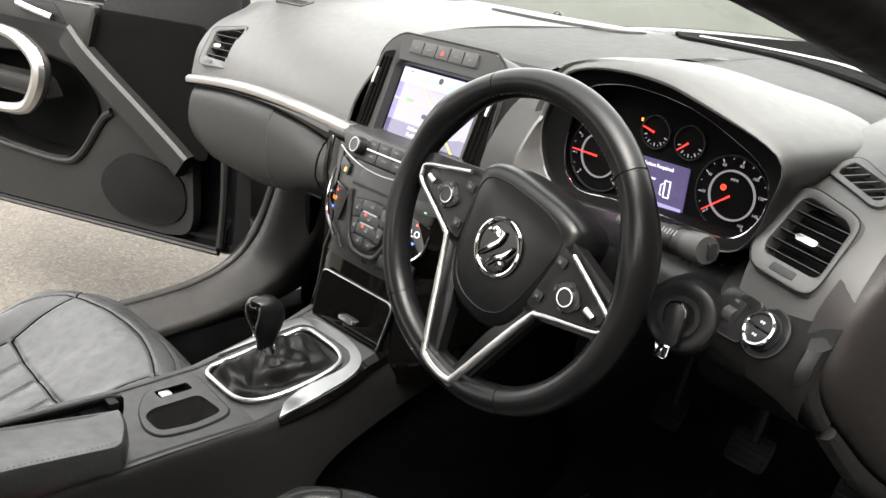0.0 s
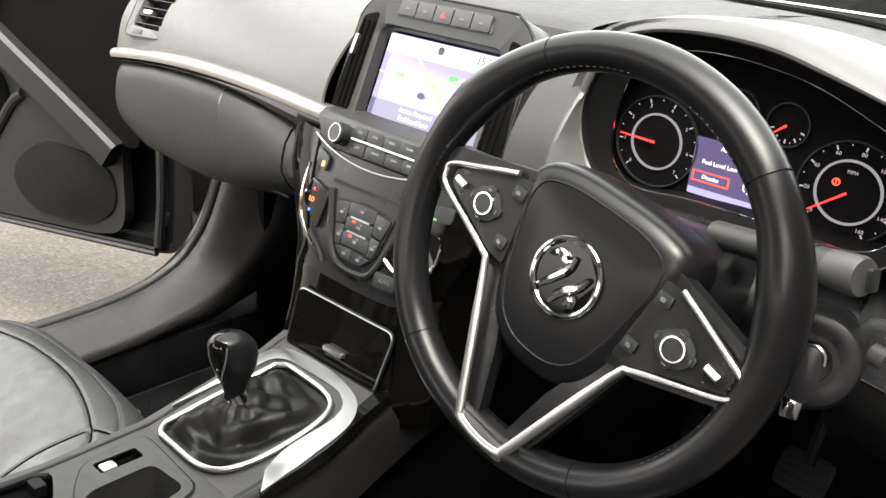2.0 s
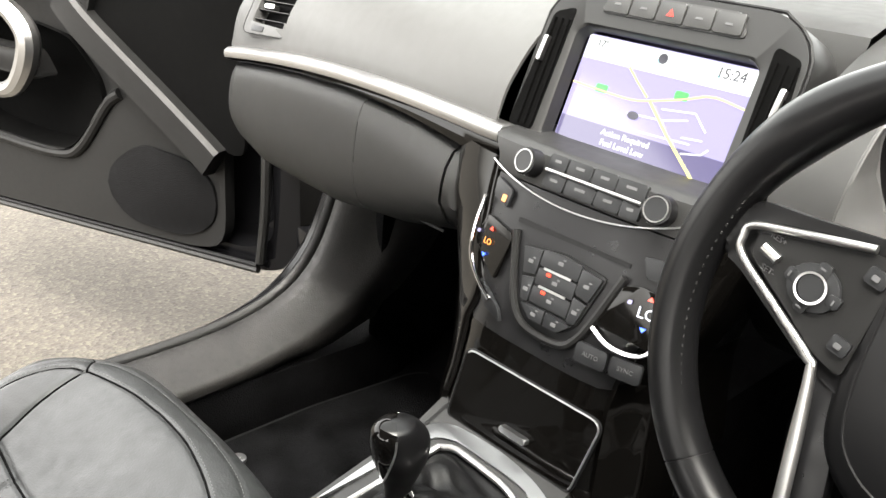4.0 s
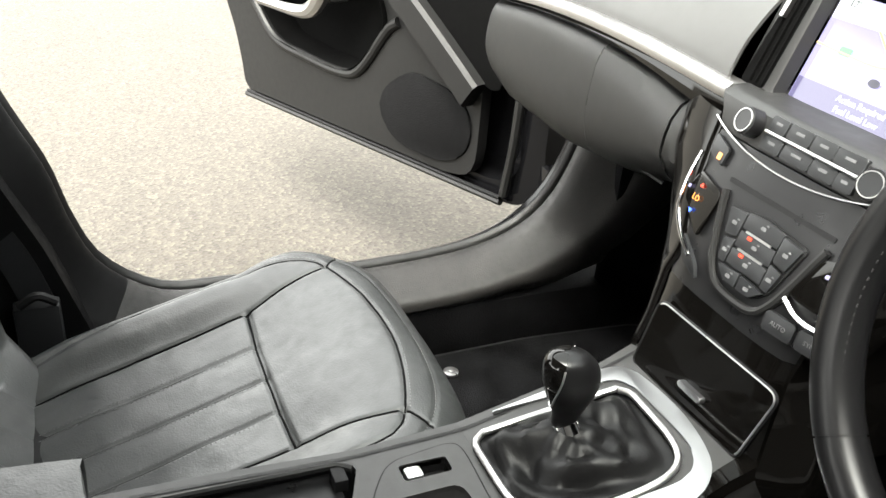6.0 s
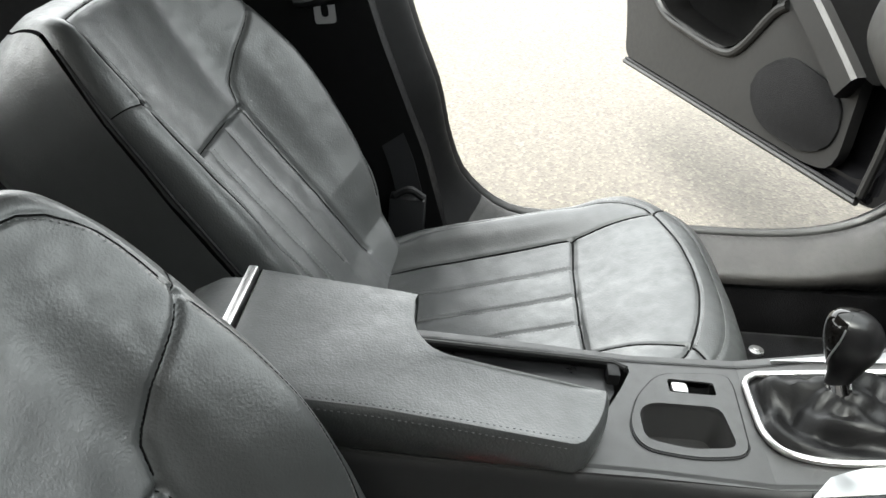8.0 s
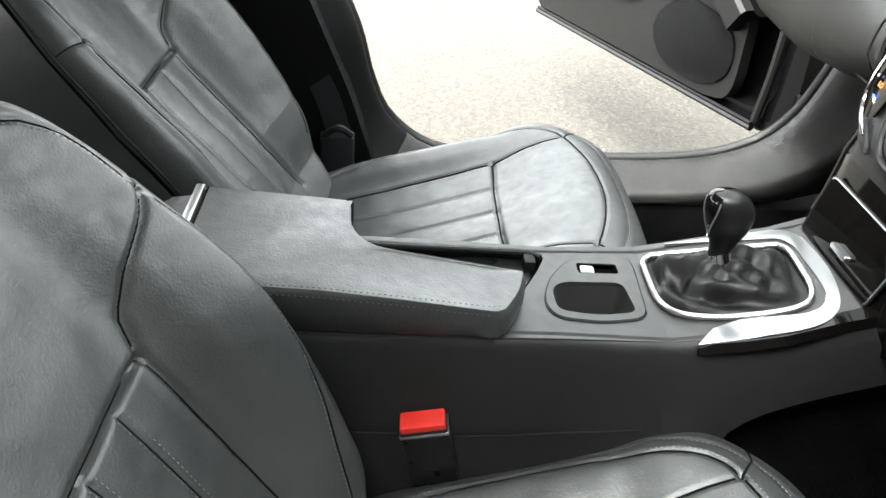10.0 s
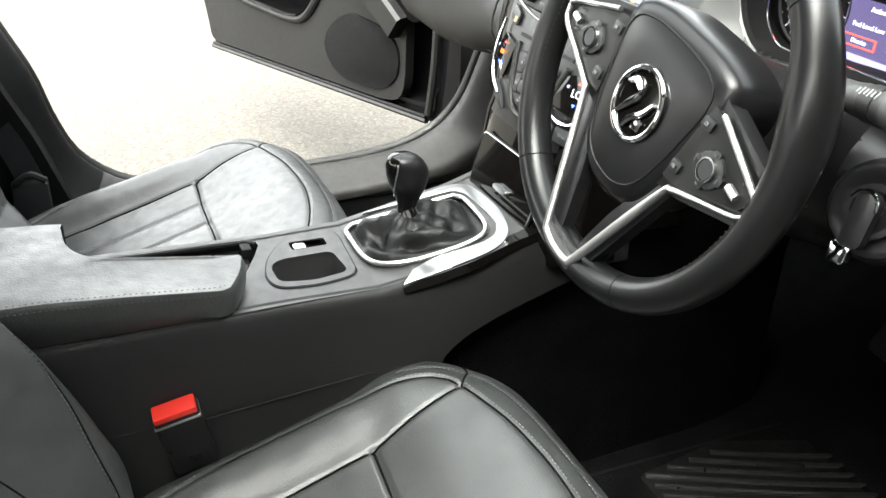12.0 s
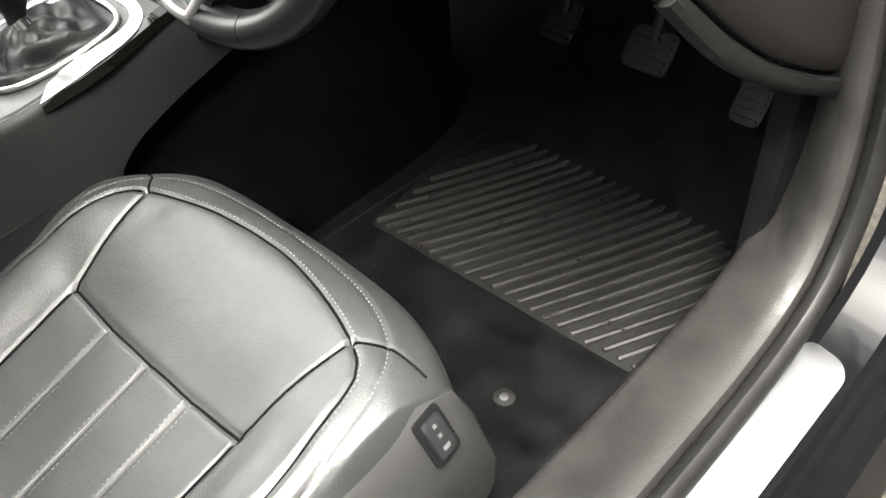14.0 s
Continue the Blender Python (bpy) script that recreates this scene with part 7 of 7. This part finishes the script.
dm = floor_mat(1, "charcoal driver's floor mat with a ribbed rubber heel pad")
floor_mat(-1, "charcoal passenger floor mat with a round clip")
# ribs coloured paler than their pad, to carry the highlights along them
RIB = material("highlit_rib_rubber", (0.0085, 0.0083, 0.0081), 0.42, mottled=0.6, mottle_scale=11, rough_var=0.15, spec=0.6)
PAD_RUBBER = material("dull_heel_pad_rubber", (0.0036, 0.0036, 0.0036), 0.6, mottled=0.5, mottle_scale=9, rough_var=0.12, spec=0.2)
PAD = [(0.188, 0.256), (0.662, 0.270), (0.672, 0.42), (0.650, 0.53), (0.56, 0.60), (0.40, 0.63), (0.22, 0.58), (0.165, 0.42)]
hp = part("heel_pad", slab(rounded(PAD, 0.012), 0.004, pose(0, 0, 0.3005), 0.001), PAD_RUBBER, dm, "black rubber heel pad")
for i in range(27):
    x0, dx = 0.10 + 0.0225 * i, 0.375
    ys = [y for y in np.linspace(0.262, 0.62, 60) if inside_outline(x0 + dx * (y - 0.262), y, PAD)]
    if len(ys) > 8:
        bend = lambda y: x0 + dx * (y - 0.262) + 0.02 * math.sin((y - 0.26) * 5)
        q = [(bend(y), y, 0.3005) for y in np.linspace(ys[0] + 0.004, ys[-1] - 0.006, 14)]
        part("rib", tube(q, 0.0048, 8), RIB, hp)


def pedal(x, y, z, w, h, label, tall=False):
    p = thing("pedal", (x, y, z), label, "pedal", "foot pedals")
    m = frame_of((x, y, z), (1, 0, 0), (0, -0.80, 0.60))
    pad = part("pad", slab(rounded(rect(w, h), 0.012), 0.012, m, 0.003), MATT, p, "rubber pedal pad")
    n = 5 if not tall else 8
    for i in range(n):
        k = -h / 2 + h * (i + 0.7) / (n + 0.4)
        part("ridge", slab(rounded(rect(w * 0.8, h / n * 0.45), 0.002), 0.004, m @ pose(0, k, 0.003), 0.001), MATT, pad)
    part("lever", tube(spline([(x, y + 0.012, z + 0.01), (x, y + 0.05, z + 0.12), (x, y + 0.10, z + 0.26)], 12), 0.010, 8), MATT, p, "black pedal lever")
    return p


pedal(0.268, 0.61, 0.520, 0.060, 0.062, "black rubber clutch pedal with moulded ridges")
pedal(0.425, 0.61, 0.525, 0.075, 0.062, "black rubber brake pedal with moulded ridges")
pedal(0.588, 0.62, 0.520, 0.046, 0.10, "tall black rubber accelerator pedal", True)

# step plate on the driver's sill
sp = thing("step_plate", (0.832, 0.1, 0.405), "bright brushed aluminium step plate on the driver's sill", "step plate")
pm = frame_of((0.842, 0.0, 0.430), (1, 0, 0), (0.10, 0, 1))
part("plate", slab(rounded([(-0.030, -0.46), (0.028, -0.46), (0.030, 0.315), (0.018, 0.335), (-0.020, 0.340), (-0.030, 0.31)], 0.008), 0.004, pm, 0.0015), ALUMINIUM, sp, "brushed aluminium plate")

# ---- open passenger door ----
door = thing("passenger_door", (-0.93, 0.44, 0.36), "black passenger door, wide open, with pocket and speaker", "car door")
DD, DQ = Vector((-0.9349, -0.3549, 0)), Vector((0.3549, -0.9349, 0))


def dp(s, z, q=0.0):
    return Vector((-0.93, 0.44, 0)) + DD * s + DQ * q + Vector((0, 0, z))


DMX = Matrix(((DD[0], 0, DQ[0], -0.93), (DD[1], 0, DQ[1], 0.44), (0, 1, 0, 0), (0, 0, 0, 1)))
card = rounded([(0.200, 0.440), (0.30, 0.420), (1.19, 0.380), (1.205, 0.45), (1.24, 0.55), (1.33, 0.70), (1.37, 0.90), (1.36, 1.02), (0.20, 1.02), (0.200, 0.80)], [0.07, 0.02, 0.04, 0.04, 0.05, 0.06, 0.05, 0.03, 0.03, 0.03])
pocket = rounded([(1.12, 0.650), (1.015, 0.575), (0.86, 0.562), (0.70, 0.562), (0.635, 0.590), (0.53, 0.705), (0.54, 0.76), (0.62, 0.84), (0.74, 0.86), (1.10, 0.84)], 0.03)
bm = bmesh.new()
edges = []
for loop in (card, pocket):
    vs = [bm.verts.new((x, y, 0)) for x, y in loop]
    edges += [bm.edges.new((vs[i], vs[(i + 1) % len(vs)])) for i in range(len(vs))]
bmesh.ops.triangle_fill(bm, edges=edges, use_beauty=True)
ret = bmesh.ops.extrude_face_region(bm, geom=list(bm.faces))
for v in [g for g in ret["geom"] if isinstance(g, bmesh.types.BMVert)]:
    v.co.z = -0.03
bm.transform(DMX)
dcard = part("door_card", bm, TRIM, door, "dark grained door card")
bm = loft([[dp(x, z, 0.014) for x, z in pocket], [dp(0.85 + (x - 0.85) * 1.0, z, 0.0) for x, z in pocket], [dp(0.85 + (x - 0.85) * 0.96, 0.70 + (z - 0.70) * 0.96, -0.09) for x, z in pocket]], True, False)
pk = part("pocket", bm, NEAR_BLACK, dcard, "dark door pocket")
part("pocket_back", slab(pocket, 0.004, DMX @ pose(0, 0, -0.088)), NEAR_BLACK, pk)
lipline = spline([(1.13, 0.66), (1.015, 0.572), (0.86, 0.556), (0.70, 0.556), (0.625, 0.588), (0.53, 0.705), (0.49, 0.735)], 50)
part("pocket_lip", tube([dp(s, z, 0.002) for s, z in lipline], 0.013, 10), TRIM, dcard, "rounded lip of the door pocket")
spk = rounded([(0.47, 0.438), (0.545, 0.485), (0.545, 0.555), (0.44, 0.634), (0.29, 0.622), (0.222, 0.585), (0.222, 0.49), (0.31, 0.440)], 0.045)
part("speaker_grille", slab(spk, 0.01, DMX @ pose(0, 0, 0.006), 0.004), material("fine_speaker_mesh", (0.0028, 0.0028, 0.0030), 0.8, grain=0.0008, grain_scale=420, cells=True, spec=0.08), dcard, "fine black speaker mesh")
bar = [(0.62, 0.930), (0.565, 0.880), (0.48, 0.822), (0.36, 0.745), (0.255, 0.675), (0.205, 0.640)]
rings = []
for s, z in spline(bar, 30):
    rings.append([dp(s + 0.024, z - 0.034, 0.0), dp(s + 0.023, z - 0.032, 0.030), dp(s + 0.017, z - 0.024, 0.044), dp(s - 0.016, z + 0.022, 0.044), dp(s - 0.021, z + 0.030, 0.036), dp(s - 0.022, z + 0.031, 0.0)])
part("diagonal_rail", loft(rings), TRIM, dcard, "diagonal grey-black rail on the door card")
part("front_infill", slab(rounded([(0.135, 0.66), (0.19, 0.665), (0.56, 0.91), (0.58, 1.01), (0.135, 1.01)], 0.03), 0.01, DMX @ pose(0, 0, 0.012), 0.003), NEAR_BLACK, dcard, "black infill ahead of the rail")
part("mirror_sail", slab(rounded([(0.03, 1.00), (0.52, 1.00), (0.44, 1.10), (0.16, 1.25), (0.03, 1.25)], 0.03), 0.03, DMX @ pose(0, 0, 0.006), 0.006), MATT, door, "black triangular panel behind the door mirror")
armr = rounded([(0.55, 0.880), (0.60, 0.945), (0.75, 0.950), (1.36, 0.960), (1.36, 1.02), (0.50, 1.02)], 0.03)
part("upper_card", slab(armr, 0.02, DMX @ pose(0, 0, 0.03), 0.008), TRIM, dcard, "soft upper door card")
part("arm_pad", slab(rounded([(0.68, 0.74), (1.33, 0.76), (1.34, 0.80), (0.72, 0.80)], 0.02), 0.055, DMX @ pose(0, 0, 0.055), 0.01), TRIM, dcard, "padded door armrest")
pull = spline([(1.02, 0.915), (0.86, 0.918), (0.755, 0.895), (0.690, 0.835), (0.725, 0.745), (0.800, 0.700), (1.0, 0.690)], 60)
part("door_pull", tube([dp(s, z, 0.065) for s, z in pull], [0.013 + 0.013 * math.exp(-((i - 30) / 13) ** 2) for i in range(60)], 10, flat=1.0), SILVER, dcard, "satin silver door pull loop")
part("release_recess", slab(rounded([(0.62, 0.955), (0.80, 0.975), (0.82, 1.01), (0.66, 1.01)], 0.012), 0.006, DMX @ pose(0, 0, 0.034), 0.002), MATT, dcard, "dark release recess")
part("release_handle", tube(spline([dp(0.79, 0.996, 0.045), dp(0.72, 0.985, 0.052), dp(0.655, 0.972, 0.045)], 12), 0.010, 10), CHROME, dcard, "chrome release handle")
shell = rounded([(0.02, 0.44), (0.10, 0.400), (1.20, 0.345), (1.225, 0.372), (1.222, 0.45), (1.27, 0.56), (1.36, 0.70), (1.40, 0.90), (1.39, 1.03), (0.04, 1.03)], [0.05, 0.03, 0.02, 0.02, 0.04, 0.06, 0.06, 0.06, 0.02, 0.02])
part("outer_skin", slab(shell, 0.04, DMX @ pose(0, 0, -0.096), 0.012), PAINT, door, "gloss black outer door skin")
part("door_frame", ring_plate(shell, [(0.72 + (x - 0.72) * 0.90, 0.69 + (z - 0.69) * 0.86) for x, z in shell], 0.07, DMX @ pose(0, 0, -0.028)), PAINT, door, "gloss black folded door edge")
part("lower_seal", tube([dp(s, 0.412 - 0.046 * s, -0.010) for s in np.linspace(0.12, 1.20, 20)], 0.009, 8), RUBBER, door, "rubber seal along the door's lower edge")
part("lower_seal", tube([dp(s, 0.424 - 0.046 * s, -0.006) for s in np.linspace(0.12, 1.19, 20)], 0.005, 8), MATT, door, "thin seal lip")
part("end_seal", tube(spline([dp(0.115, 0.425, -0.01), dp(0.10, 0.60, -0.012), dp(0.10, 0.98, -0.012)], 16), 0.011, 8), RUBBER, door, "rubber seal on the hinge side")
for z in (0.50, 0.86):
    part("hinge", block(-0.95, -0.86, 0.44, 0.50, z - 0.035, z + 0.035, 0.008), PAINT, door, "black door hinge")
part("check_strap", tube([(-0.98, 0.43, 0.66), (-0.84, 0.50, 0.66)], 0.010, 8), MATT, door, "door check strap")
part("window_frame", tube(spline([dp(0.06, 1.03, -0.05), dp(0.35, 1.22, -0.09), dp(0.75, 1.38, -0.13), dp(1.2, 1.42, -0.14), dp(1.36, 1.25, -0.10), dp(1.385, 1.03, -0.05)], 40), 0.022, 10), MATT, door, "black window frame of the door")
